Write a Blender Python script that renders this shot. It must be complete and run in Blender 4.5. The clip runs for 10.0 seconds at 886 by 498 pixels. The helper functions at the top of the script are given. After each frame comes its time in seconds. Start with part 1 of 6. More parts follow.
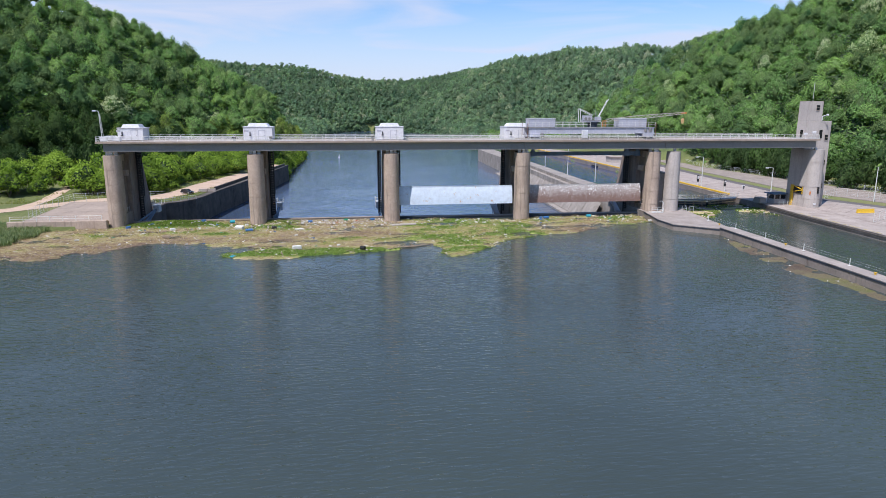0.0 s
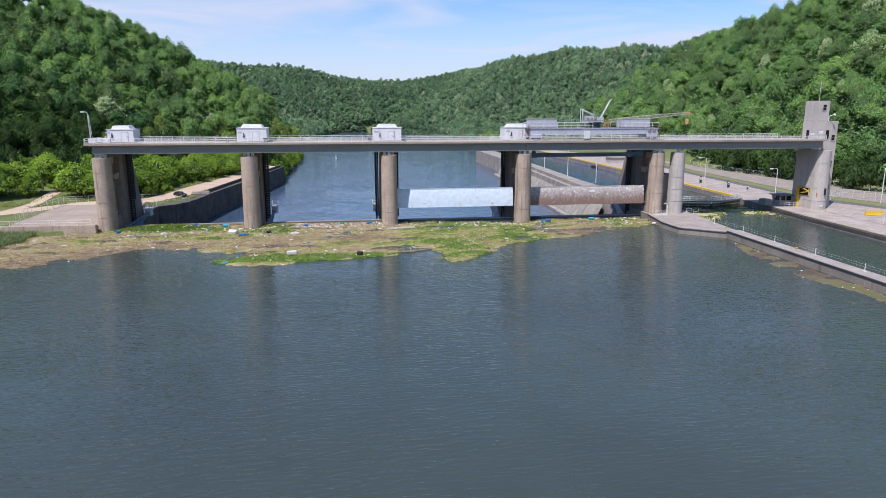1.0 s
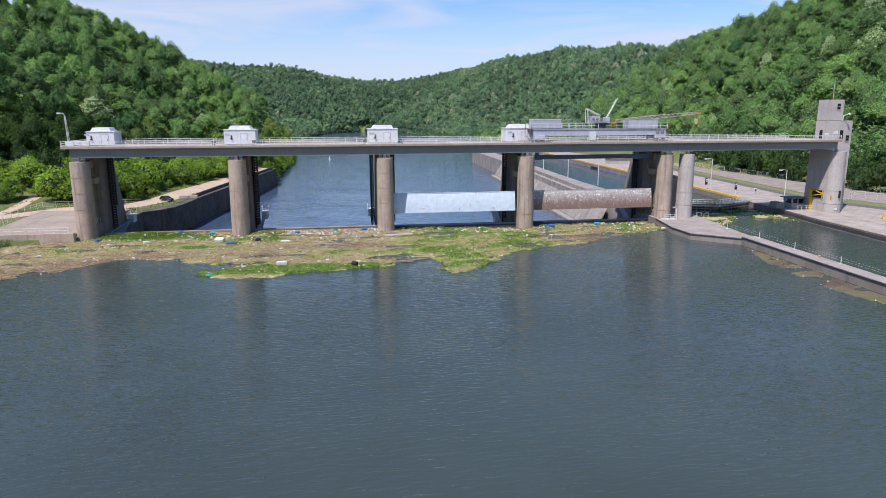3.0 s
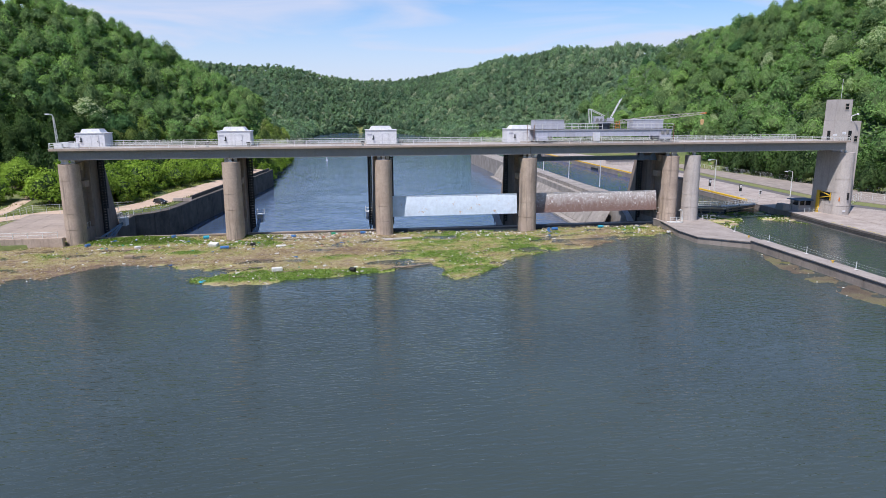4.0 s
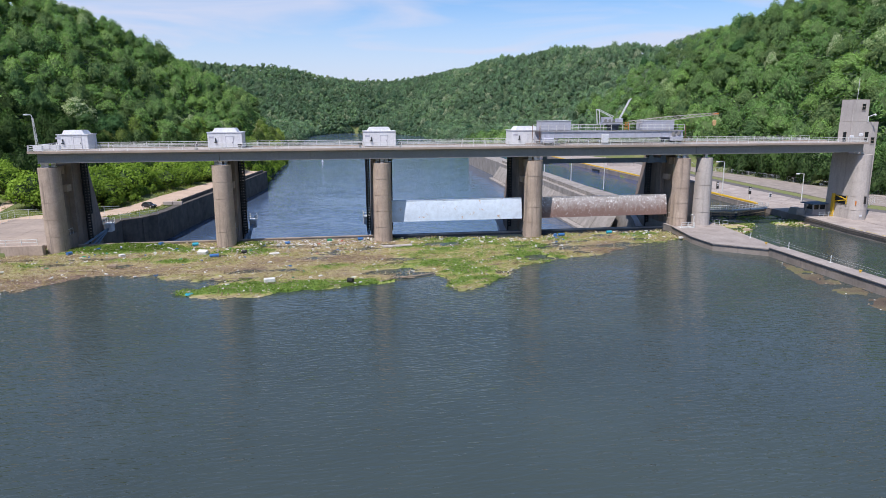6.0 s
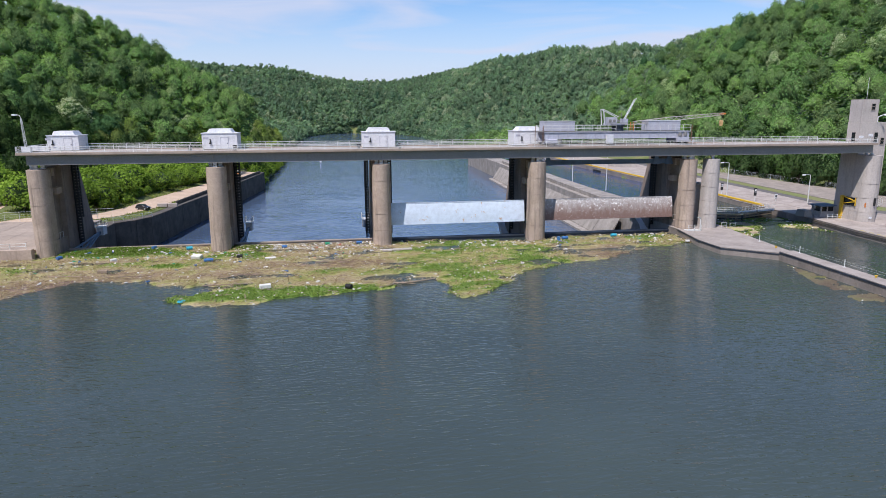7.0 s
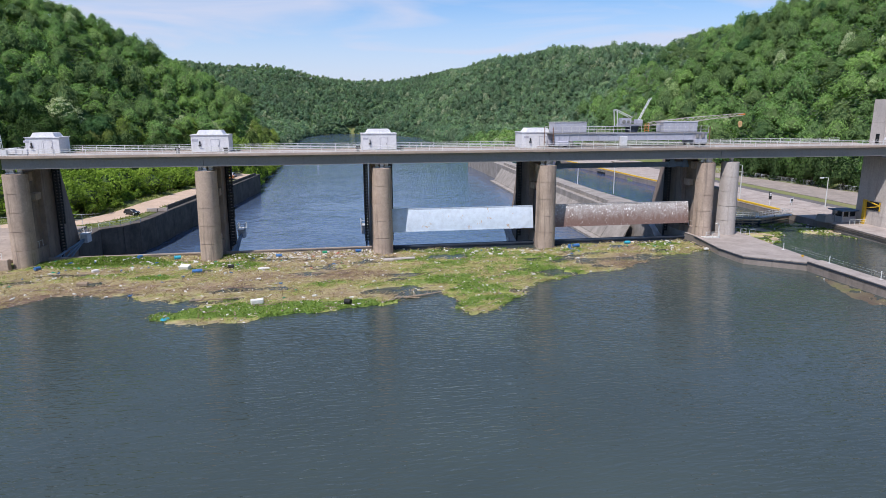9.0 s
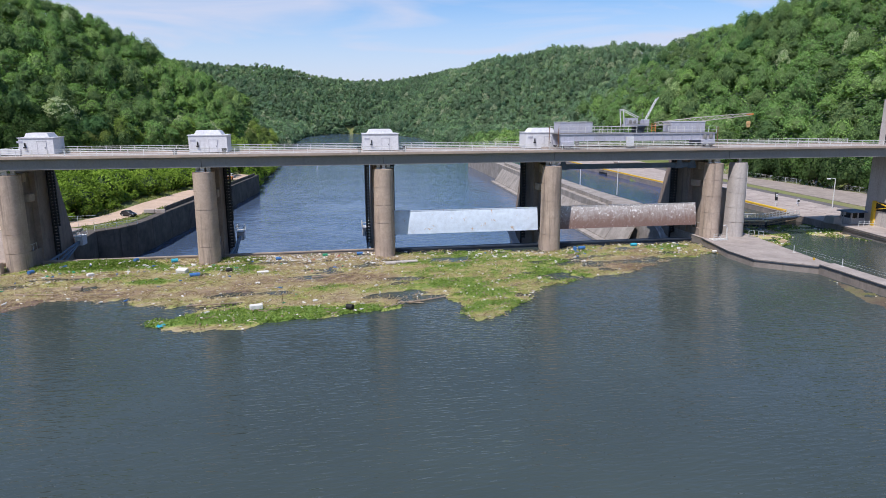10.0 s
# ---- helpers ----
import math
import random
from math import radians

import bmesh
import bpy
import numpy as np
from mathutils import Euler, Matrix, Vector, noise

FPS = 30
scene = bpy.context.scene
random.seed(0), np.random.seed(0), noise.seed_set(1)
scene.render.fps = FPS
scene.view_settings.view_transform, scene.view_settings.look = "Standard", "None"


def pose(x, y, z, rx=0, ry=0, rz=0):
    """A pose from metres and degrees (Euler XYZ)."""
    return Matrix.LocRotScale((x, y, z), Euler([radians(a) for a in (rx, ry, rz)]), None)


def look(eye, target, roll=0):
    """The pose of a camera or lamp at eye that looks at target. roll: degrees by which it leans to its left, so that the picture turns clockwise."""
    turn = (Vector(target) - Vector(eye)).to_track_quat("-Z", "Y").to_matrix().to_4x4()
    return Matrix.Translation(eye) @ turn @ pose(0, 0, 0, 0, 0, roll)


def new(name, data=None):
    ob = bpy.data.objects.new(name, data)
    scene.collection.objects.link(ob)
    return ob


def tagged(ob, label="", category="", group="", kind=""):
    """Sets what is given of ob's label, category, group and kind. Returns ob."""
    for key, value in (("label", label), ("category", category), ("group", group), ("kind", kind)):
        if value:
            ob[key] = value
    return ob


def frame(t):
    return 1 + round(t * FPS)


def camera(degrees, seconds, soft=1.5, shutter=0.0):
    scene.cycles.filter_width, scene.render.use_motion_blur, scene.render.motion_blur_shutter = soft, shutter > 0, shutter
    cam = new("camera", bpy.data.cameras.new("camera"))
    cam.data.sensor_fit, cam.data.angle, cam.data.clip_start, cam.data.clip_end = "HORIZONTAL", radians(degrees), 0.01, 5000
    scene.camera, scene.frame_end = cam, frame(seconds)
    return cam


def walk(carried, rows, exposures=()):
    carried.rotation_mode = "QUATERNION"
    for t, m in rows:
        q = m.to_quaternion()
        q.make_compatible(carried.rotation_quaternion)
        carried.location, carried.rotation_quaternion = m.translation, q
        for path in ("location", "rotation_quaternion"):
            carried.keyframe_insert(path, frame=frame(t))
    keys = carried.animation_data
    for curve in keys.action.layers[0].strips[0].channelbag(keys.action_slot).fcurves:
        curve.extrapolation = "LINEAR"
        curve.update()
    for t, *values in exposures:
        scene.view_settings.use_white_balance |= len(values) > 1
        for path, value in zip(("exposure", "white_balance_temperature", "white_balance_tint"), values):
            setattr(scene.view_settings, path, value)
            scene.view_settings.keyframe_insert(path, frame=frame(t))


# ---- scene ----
cam = camera(69.0, 10.0, soft=0.72)
PATH = [
    (0, (-9.076, -142.762, 23.099), (-8.806, -140.823, 22.687), 0.1),
    (0.5, (-9.012, -140.855, 23.118), (-8.739, -138.917, 22.706), 0.1),
    (1, (-8.969, -138.988, 23.154), (-8.691, -137.051, 22.743), 0.0),
    (1.5, (-8.932, -137.183, 23.21), (-8.649, -135.247, 22.798), -0.0),
    (2, (-8.901, -135.455, 23.23), (-8.614, -133.519, 22.819), -0.1),
    (2.5, (-8.885, -133.593, 23.225), (-8.594, -131.658, 22.814), -0.1),
    (4, (-8.874, -128.128, 23.278), (-8.572, -126.194, 22.868), -0.2),
    (4.5, (-8.913, -126.368, 23.291), (-8.607, -124.434, 22.882), -0.1),
    (5, (-8.982, -124.821, 23.292), (-8.673, -122.888, 22.881), -0.2),
    (5.5, (-9.03, -123.278, 23.303), (-8.718, -121.345, 22.893), -0.2),
    (7, (-8.957, -118.472, 23.337), (-8.637, -116.54, 22.928), -0.2),
    (7.5, (-8.872, -116.632, 23.344), (-8.551, -114.701, 22.935), -0.2),
    (8, (-8.862, -114.786, 23.336), (-8.538, -112.855, 22.928), -0.2),
    (8.5, (-8.881, -112.936, 23.352), (-8.555, -111.005, 22.944), -0.2),
    (9, (-8.96, -111.199, 23.394), (-8.633, -109.269, 22.986), -0.2),
    (9.5, (-9.108, -109.719, 23.409), (-8.778, -107.789, 23.001), -0.2),
    (10, (-9.304, -108.683, 23.359), (-8.973, -106.753, 22.951), -0.2),
]
walk(cam, [(t, look(eye, target, roll)) for t, eye, target, roll in PATH], exposures=[(0.0, 0.13, 6220, 15), (10.0, 0.05, 6320, 15)])

# ---- world, sun ----
SUN_EL, SUN_AZ = 58.5, 225.0          # degrees; azimuth clockwise from +y
world = bpy.data.worlds.new("sky")
scene.world = world
world.use_nodes = True
wn, wl = world.node_tree.nodes, world.node_tree.links
wn.clear()
sky = wn.new("ShaderNodeTexSky")
sky.sky_type, sky.sun_disc = 'NISHITA', False
sky.sun_elevation, sky.sun_rotation = radians(SUN_EL), radians(SUN_AZ)
sky.air_density, sky.dust_density, sky.ozone_density = 1.0, 0.25, 3.0
geo = wn.new("ShaderNodeTexCoord")
cmap = wn.new("ShaderNodeMapping")
cmap.inputs["Scale"].default_value = (1.6, 1.6, 9.0)
cmap.inputs["Rotation"].default_value = (0.10, 0.16, 0.5)
cloud = wn.new("ShaderNodeTexNoise")
cloud.inputs["Scale"].default_value, cloud.inputs["Detail"].default_value = 1.7, 7.0
cloud.inputs["Distortion"].default_value = 0.6
cramp = wn.new("ShaderNodeValToRGB")
cramp.color_ramp.elements[0].position, cramp.color_ramp.elements[1].position = 0.38, 0.66
sep = wn.new("ShaderNodeSeparateXYZ")
low = wn.new("ShaderNodeMapRange")
low.inputs["From Min"].default_value, low.inputs["From Max"].default_value = 0.10, 0.40
low.inputs["To Min"].default_value, low.inputs["To Max"].default_value = 1.0, 0.12
mul = wn.new("ShaderNodeMath"); mul.operation = 'MULTIPLY'
haze = wn.new("ShaderNodeMapRange")
haze.inputs["From Min"].default_value, haze.inputs["From Max"].default_value = 0.03, 0.17
haze.inputs["To Min"].default_value, haze.inputs["To Max"].default_value = 0.92, 0.0
mx = wn.new("ShaderNodeMath"); mx.operation = 'MAXIMUM'
mixs = wn.new("ShaderNodeMix"); mixs.data_type = 'RGBA'
mixs.inputs[7].default_value = (4.75, 5.05, 5.95, 1)
bg = wn.new("ShaderNodeBackground")
bg.inputs["Strength"].default_value = 0.135
wout = wn.new("ShaderNodeOutputWorld")
wl.new(geo.outputs["Generated"], cmap.inputs["Vector"])
wl.new(cmap.outputs[0], cloud.inputs["Vector"])
wl.new(cloud.outputs["Fac"], cramp.inputs["Fac"])
wl.new(geo.outputs["Generated"], sep.inputs[0])
wl.new(sep.outputs["Z"], low.inputs["Value"])
wl.new(sep.outputs["Z"], haze.inputs["Value"])
wl.new(cramp.outputs["Color"], mul.inputs[0])
wl.new(low.outputs[0], mul.inputs[1])
wl.new(mul.outputs[0], mx.inputs[0])
wl.new(haze.outputs[0], mx.inputs[1])
wl.new(mx.outputs[0], mixs.inputs[0])
tintn = wn.new("ShaderNodeMix"); tintn.data_type, tintn.blend_type = 'RGBA', 'MULTIPLY'
tintn.inputs[0].default_value, tintn.inputs[7].default_value = 1.0, (0.66, 0.86, 1.02, 1)
wl.new(sky.outputs["Color"], tintn.inputs[6])
wl.new(tintn.outputs[2], mixs.inputs[6])
wl.new(mixs.outputs[2], bg.inputs["Color"])
wl.new(bg.outputs[0], wout.inputs["Surface"])

sun_data = bpy.data.lights.new("sun", 'SUN')
sun_data.energy, sun_data.angle, sun_data.color = 5.0, radians(0.53), (1.0, 0.955, 0.88)
sun = new("sun", sun_data)
sa, se = radians(SUN_AZ), radians(SUN_EL)
SUN_DIR = Vector((math.sin(sa) * math.cos(se), math.cos(sa) * math.cos(se), math.sin(se)))
sun.matrix_world = look(SUN_DIR * 300, (0, 0, 0))


# ---- materials ----
def node_mat(name):
    m = bpy.data.materials.new(name)
    m.use_nodes = True
    nt = m.node_tree
    return m, nt.nodes, nt.links, nt.nodes["Principled BSDF"]


def coords(n, l, scale=(1, 1, 1)):
    g = n.new("ShaderNodeNewGeometry")
    mp = n.new("ShaderNodeMapping")
    mp.inputs["Scale"].default_value = scale
    l.new(g.outputs["Position"], mp.inputs["Vector"])
    return mp.outputs[0]


def noise_node(n, l, vec, scale, detail=5.0, rough=0.6, dist=0.0):
    t = n.new("ShaderNodeTexNoise")
    t.inputs["Scale"].default_value, t.inputs["Detail"].default_value = scale, detail
    t.inputs["Roughness"].default_value, t.inputs["Distortion"].default_value = rough, dist
    l.new(vec, t.inputs["Vector"])
    return t.outputs["Fac"]


def ramp(n, l, fac, stops):
    r = n.new("ShaderNodeValToRGB")
    e = r.color_ramp.elements
    while len(e) < len(stops):
        e.new(0.5)
    for el, (p, c) in zip(e, stops):
        el.position, el.color = p, (*c, 1) if len(c) == 3 else c
    l.new(fac, r.inputs["Fac"])
    return r.outputs["Color"]


def mix(n, l, fac, a, b, mode='MIX'):
    x = n.new("ShaderNodeMix")
    x.data_type, x.blend_type = 'RGBA', mode
    for sock, v in ((x.inputs[0], fac), (x.inputs[6], a), (x.inputs[7], b)):
        if isinstance(v, (int, float)):
            sock.default_value = v
        elif isinstance(v, tuple):
            sock.default_value = (*v, 1)
        else:
            l.new(v, sock)
    return x.outputs[2]


def bump(n, l, bsdf, height, strength=0.3, distance=0.05):
    b = n.new("ShaderNodeBump")
    b.inputs["Strength"].default_value, b.inputs["Distance"].default_value = strength, distance
    l.new(height, b.inputs["Height"])
    l.new(b.outputs[0], bsdf.inputs["Normal"])


def worn(name, base, dark, grain=2.0, blotch=0.25, streak=0.0, streak_col=(0.08, 0.07, 0.06), rough=0.85, metal=0.0, bump_s=0.25, spots=None):
    """A weathered surface: blotches, fine grain, and streaks that run down it."""
    m, n, l, b = node_mat(name)
    v = coords(n, l)
    c = mix(n, l, ramp(n, l, noise_node(n, l, v, blotch, 6, 0.65), [(0.3, (0, 0, 0)), (0.7, (1, 1, 1))]), dark, base)
    fine = noise_node(n, l, v, grain, 8, 0.7)
    c = mix(n, l, 0.45, c, ramp(n, l, fine, [(0.25, (0.55, 0.55, 0.55)), (0.75, (1.3, 1.3, 1.3))]), 'MULTIPLY')
    if streak:
        sv = coords(n, l, (1.1, 1.1, 0.07))
        sf = noise_node(n, l, sv, 1.0, 5, 0.7)
        c = mix(n, l, ramp(n, l, sf, [(0.52, (0, 0, 0)), (0.72, (streak,) * 3)]), c, streak_col)
    if spots:
        col, lo, hi, sc = spots
        c = mix(n, l, ramp(n, l, noise_node(n, l, v, sc, 6, 0.7, 0.4), [(lo, (0, 0, 0)), (hi, (1, 1, 1))]), c, col)
    l.new(c, b.inputs["Base Color"])
    b.inputs["Roughness"].default_value, b.inputs["Metallic"].default_value = rough, metal
    bump(n, l, b, fine, bump_s, 0.03)
    return m


CONCRETE = worn("pier concrete", (0.49, 0.385, 0.31), (0.35, 0.27, 0.215), 3.0, 0.22, 0.85, (0.12, 0.095, 0.08))
CONCRETE_GREY = worn("grey concrete", (0.52, 0.47, 0.435), (0.39, 0.35, 0.325), 3.0, 0.15, 0.45, (0.17, 0.15, 0.13))
CONCRETE_PALE = worn("pale concrete slab", (0.45, 0.385, 0.345), (0.28, 0.235, 0.21), 2.5, 0.3, 0.0, spots=((0.24, 0.20, 0.175), 0.60, 0.72, 0.45))
CONCRETE_TAN = worn("tan concrete slab", (0.40, 0.32, 0.26), (0.29, 0.235, 0.195), 1.5, 0.15)
CONCRETE_DARK = worn("stained wall concrete", (0.155, 0.13, 0.108), (0.05, 0.044, 0.038), 2.0, 0.3, 0.6, (0.035, 0.03, 0.027))
CONCRETE_WALL = worn("lock wall concrete", (0.385, 0.345, 0.31), (0.20, 0.177, 0.157), 2.5, 0.28, 0.6, (0.17, 0.145, 0.12))
GIRDER = worn("grey girder paint", (0.235, 0.23, 0.22), (0.20, 0.195, 0.185), 3.0, 0.2, 0.25, (0.14, 0.13, 0.12), rough=0.6)
WHITE_PAINT = worn("white panel paint", (0.72, 0.72, 0.74), (0.64, 0.64, 0.66), 3.0, 0.5, 0.2, (0.45, 0.42, 0.40), rough=0.55, bump_s=0.08)
RAIL = worn("galvanised rail", (0.68, 0.68, 0.66), (0.56, 0.56, 0.54), 5.0, 1.0, rough=0.5, bump_s=0.05)
GATE_WHITE = worn("pale blue-white gate paint", (0.60, 0.68, 0.78), (0.55, 0.63, 0.74), 1.0, 0.3, 0.10, (0.45, 0.45, 0.48), rough=0.6, bump_s=0.05, spots=((0.50, 0.37, 0.27), 0.62, 0.66, 0.7))


def two_tone(name, upper, lower, z0, z1, chips):
    """Paint that has worn off towards the lower edge, with pale chips left in the rust."""
    m, n, l, b = node_mat(name)
    v = coords(n, l)
    zs = n.new("ShaderNodeSeparateXYZ")
    l.new(v, zs.inputs[0])
    fade = n.new("ShaderNodeMapRange")
    fade.inputs["From Min"].default_value, fade.inputs["From Max"].default_value = z0, z1
    fade.inputs["To Max"].default_value = 0.6
    l.new(zs.outputs["Z"], fade.inputs["Value"])
    wear = noise_node(n, l, coords(n, l, (1, 1, 0.35)), 1.5, 8, 0.75)
    sm = n.new("ShaderNodeMath"); sm.operation = 'MULTIPLY_ADD'
    l.new(wear, sm.inputs[0]); sm.inputs[1].default_value = 0.9
    l.new(fade.outputs[0], sm.inputs[2])
    c = mix(n, l, ramp(n, l, sm.outputs[0], [(0.55, (0, 0, 0)), (0.98, (1, 1, 1))]), lower, upper)
    fine = noise_node(n, l, v, 5.0, 8, 0.75)
    c = mix(n, l, 0.7, c, ramp(n, l, fine, [(0.3, (0.5, 0.48, 0.46)), (0.7, (1.35, 1.35, 1.35))]), 'MULTIPLY')
    for scale, lo in ((2.1, 0.575), (6.5, 0.60)):
        sm2 = n.new("ShaderNodeMath"); sm2.operation = 'MULTIPLY_ADD'
        l.new(fade.outputs[0], sm2.inputs[0]); sm2.inputs[1].default_value = 0.16
        l.new(noise_node(n, l, v, scale, 6, 0.7, 0.4), sm2.inputs[2])
        c = mix(n, l, ramp(n, l, sm2.outputs[0], [(lo + 0.06, (0, 0, 0)), (lo + 0.095, (1, 1, 1))]), c, chips)
    l.new(c, b.inputs["Base Color"])
    b.inputs["Roughness"].default_value = 0.8
    bump(n, l, b, fine, 0.3, 0.03)
    return m


GATE_RUST = two_tone("rusted gate skin with the last of its paint", (0.42, 0.39, 0.38), (0.22, 0.14, 0.12), 2.9, 6.9, (0.75, 0.73, 0.73))
CONCRETE_QUAY = worn("dark streaked quay concrete", (0.30, 0.255, 0.225), (0.185, 0.158, 0.14), 2.5, 0.22, 0.6, (0.10, 0.085, 0.075))
# Stain and the shade of slots and flanks are both put into this colour.
CONCRETE_STAIN_SHADE = worn("brown concrete darkened by stain and shade", (0.33, 0.26, 0.215), (0.20, 0.155, 0.13), 3.0, 0.25, 0.7, (0.09, 0.072, 0.06))
STEEL_DARK = worn("black greasy chain", (0.02, 0.02, 0.022), (0.012, 0.012, 0.013), 6, 2, rough=0.6)
BLUE_STEEL = worn("grey-blue steel paint", (0.10, 0.16, 0.24), (0.07, 0.11, 0.17), 4, 0.8, 0.2, (0.10, 0.08, 0.07), rough=0.55)
BLUE_DARK = worn("dark blue bulkhead steel", (0.035, 0.05, 0.075), (0.02, 0.025, 0.035), 4, 0.6, rough=0.6)
BLUE_PALE = worn("pale blue strut paint", (0.20, 0.30, 0.42), (0.14, 0.22, 0.33), 4, 0.8, rough=0.5)
LILAC = worn("lilac-grey machine paint", (0.47, 0.47, 0.54), (0.40, 0.40, 0.46), 3, 0.6, 0.3, (0.30, 0.25, 0.22), rough=0.6, bump_s=0.1)
YELLOW = worn("yellow safety paint", (0.72, 0.46, 0.03), (0.62, 0.38, 0.03), 4, 1.0, rough=0.6)
ORANGE = worn("orange paint", (0.70, 0.25, 0.05), (0.6, 0.2, 0.05), 4, 1.0, rough=0.6)
RUSTY = worn("rusty steel", (0.24, 0.12, 0.07), (0.15, 0.08, 0.05), 5, 1.0, rough=0.85)
ASPHALT = worn("asphalt", (0.15, 0.135, 0.13), (0.10, 0.092, 0.09), 4, 0.15)
GRAVEL = worn("pale gravel", (0.36, 0.305, 0.26), (0.21, 0.175, 0.15), 1.2, 0.35, bump_s=0.6)
DIRT = worn("pale dirt road", (0.58, 0.43, 0.32), (0.45, 0.33, 0.24), 1.5, 0.2, bump_s=0.4)
GRASS = worn("rough grass", (0.15, 0.185, 0.055), (0.20, 0.185, 0.08), 1.2, 0.08, bump_s=0.8, rough=0.95)
DARK_GLASS = worn("dark window", (0.02, 0.022, 0.025), (0.015, 0.017, 0.02), 4, 1, rough=0.15, bump_s=0.0)
WOOD = worn("driftwood", (0.36, 0.28, 0.20), (0.22, 0.165, 0.12), 4, 1.0, rough=0.9)
BARK = worn("bark", (0.14, 0.11, 0.085), (0.08, 0.065, 0.05), 6, 1.0, rough=0.95)
BLACK = worn("black rubber", (0.015, 0.015, 0.016), (0.01, 0.01, 0.01), 6, 1.0, rough=0.7)


def ground_material():
    m, n, l, b = node_mat("meadow and leaf litter")
    v = coords(n, l)
    c = ramp(n, l, noise_node(n, l, v, 0.06, 7, 0.65), [(0.3, (0.085, 0.11, 0.03)), (0.5, (0.14, 0.165, 0.05)), (0.72, (0.25, 0.21, 0.10))])
    zs = n.new("ShaderNodeSeparateXYZ")
    l.new(v, zs.inputs[0])
    wood = n.new("ShaderNodeMapRange")
    wood.inputs["From Min"].default_value, wood.inputs["From Max"].default_value = 3.0, 8.0
    l.new(zs.outputs["Z"], wood.inputs["Value"])
    c = mix(n, l, wood.outputs[0], c, (0.065, 0.105, 0.045))
    fine = noise_node(n, l, v, 1.4, 8, 0.75)
    c = mix(n, l, 0.6, c, ramp(n, l, fine, [(0.3, (0.4, 0.4, 0.4)), (0.7, (1.4, 1.4, 1.4))]), 'MULTIPLY')
    l.new(c, b.inputs["Base Color"])
    b.inputs["Roughness"].default_value = 0.95
    bump(n, l, b, fine, 0.8, 0.3)
    return m


def leaf_material(name, dark, olive, mid, light, pale):
    """Leaves: the tint of the whole plant, a little chance from leaf to leaf, light passing through."""
    m, n, l, b = node_mat(name)
    at = n.new("ShaderNodeAttribute")
    at.attribute_name = "tint"
    g = n.new("ShaderNodeNewGeometry")
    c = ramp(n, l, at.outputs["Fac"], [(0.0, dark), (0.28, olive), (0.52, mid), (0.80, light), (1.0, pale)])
    c = mix(n, l, 0.8, c, ramp(n, l, g.outputs["Random Per Island"], [(0.0, (0.72, 0.74, 0.72)), (1.0, (1.25, 1.22, 1.15))]), 'MULTIPLY')
    d = n.new("ShaderNodeBsdfDiffuse")
    t = n.new("ShaderNodeBsdfTranslucent")
    ms = n.new("ShaderNodeMixShader")
    ms.inputs[0].default_value = 0.30
    l.new(c, d.inputs["Color"])
    tc = mix(n, l, 1.0, c, (1.1, 1.25, 0.6), 'MULTIPLY')
    l.new(tc, t.inputs["Color"])
    l.new(d.outputs[0], ms.inputs[1])
    l.new(t.outputs[0], ms.inputs[2])
    n.remove(b)
    l.new(ms.outputs[0], n["Material Output"].inputs["Surface"])
    return m


def water_material(name, body, size, height, rough=0.06, swell=0.6):
    """Wind ripples: short crests of about `size` metres, choppier in some patches than in others."""
    m, n, l, b = node_mat(name)
    v = coords(n, l)
    big = noise_node(n, l, v, 0.025, 4, 0.6)
    c = ramp(n, l, big, [(0.3, tuple(x * 0.85 for x in body)), (0.7, tuple(x * 1.15 for x in body))])
    l.new(c, b.inputs["Base Color"])
    b.inputs["Roughness"].default_value, b.inputs["IOR"].default_value = rough, 1.36
    heights = []
    for k, (sx, sy, turn, weight) in enumerate(((0.26, 1.0, -14, 1.0), (0.34, 1.2, 6, 0.7), (0.9, 2.3, -24, 0.22))):
        mp = n.new("ShaderNodeMapping")
        mp.inputs["Rotation"].default_value = (0, 0, radians(turn))
        mp.inputs["Scale"].default_value = (sx, sy, 1.0)
        mp.inputs["Location"].default_value = (13.0 * k, 7.0 * k, 0)
        l.new(v, mp.inputs["Vector"])
        f = noise_node(n, l, mp.outputs[0], 0.75 / size, 1.5, 0.45, 0.25)
        q = n.new("ShaderNodeMath"); q.operation = 'MULTIPLY'
        l.new(f, q.inputs[0]); q.inputs[1].default_value = weight
        heights.append(q.outputs[0])
    h = heights[0]
    for o in heights[1:]:
        q = n.new("ShaderNodeMath"); q.operation = 'ADD'
        l.new(h, q.inputs[0]); l.new(o, q.inputs[1])
        h = q.outputs[0]
    patch = n.new("ShaderNodeMapRange")
    patch.inputs["From Min"].default_value, patch.inputs["From Max"].default_value = 0.32, 0.68
    patch.inputs["To Min"].default_value, patch.inputs["To Max"].default_value = 0.45, 1.25
    l.new(noise_node(n, l, coords(n, l, (0.6, 1.0, 1.0)), 0.05, 4, 0.6, 0.5), patch.inputs["Value"])
    q = n.new("ShaderNodeMath"); q.operation = 'MULTIPLY'
    l.new(h, q.inputs[0]); l.new(patch.outputs[0], q.inputs[1])
    add = n.new("ShaderNodeMath"); add.operation = 'MULTIPLY_ADD'
    l.new(noise_node(n, l, v, 0.2, 3, 0.5), add.inputs[0]); add.inputs[1].default_value = swell
    l.new(q.outputs[0], add.inputs[2])
    bump(n, l, b, add.outputs[0], 1.0, height)
    return m


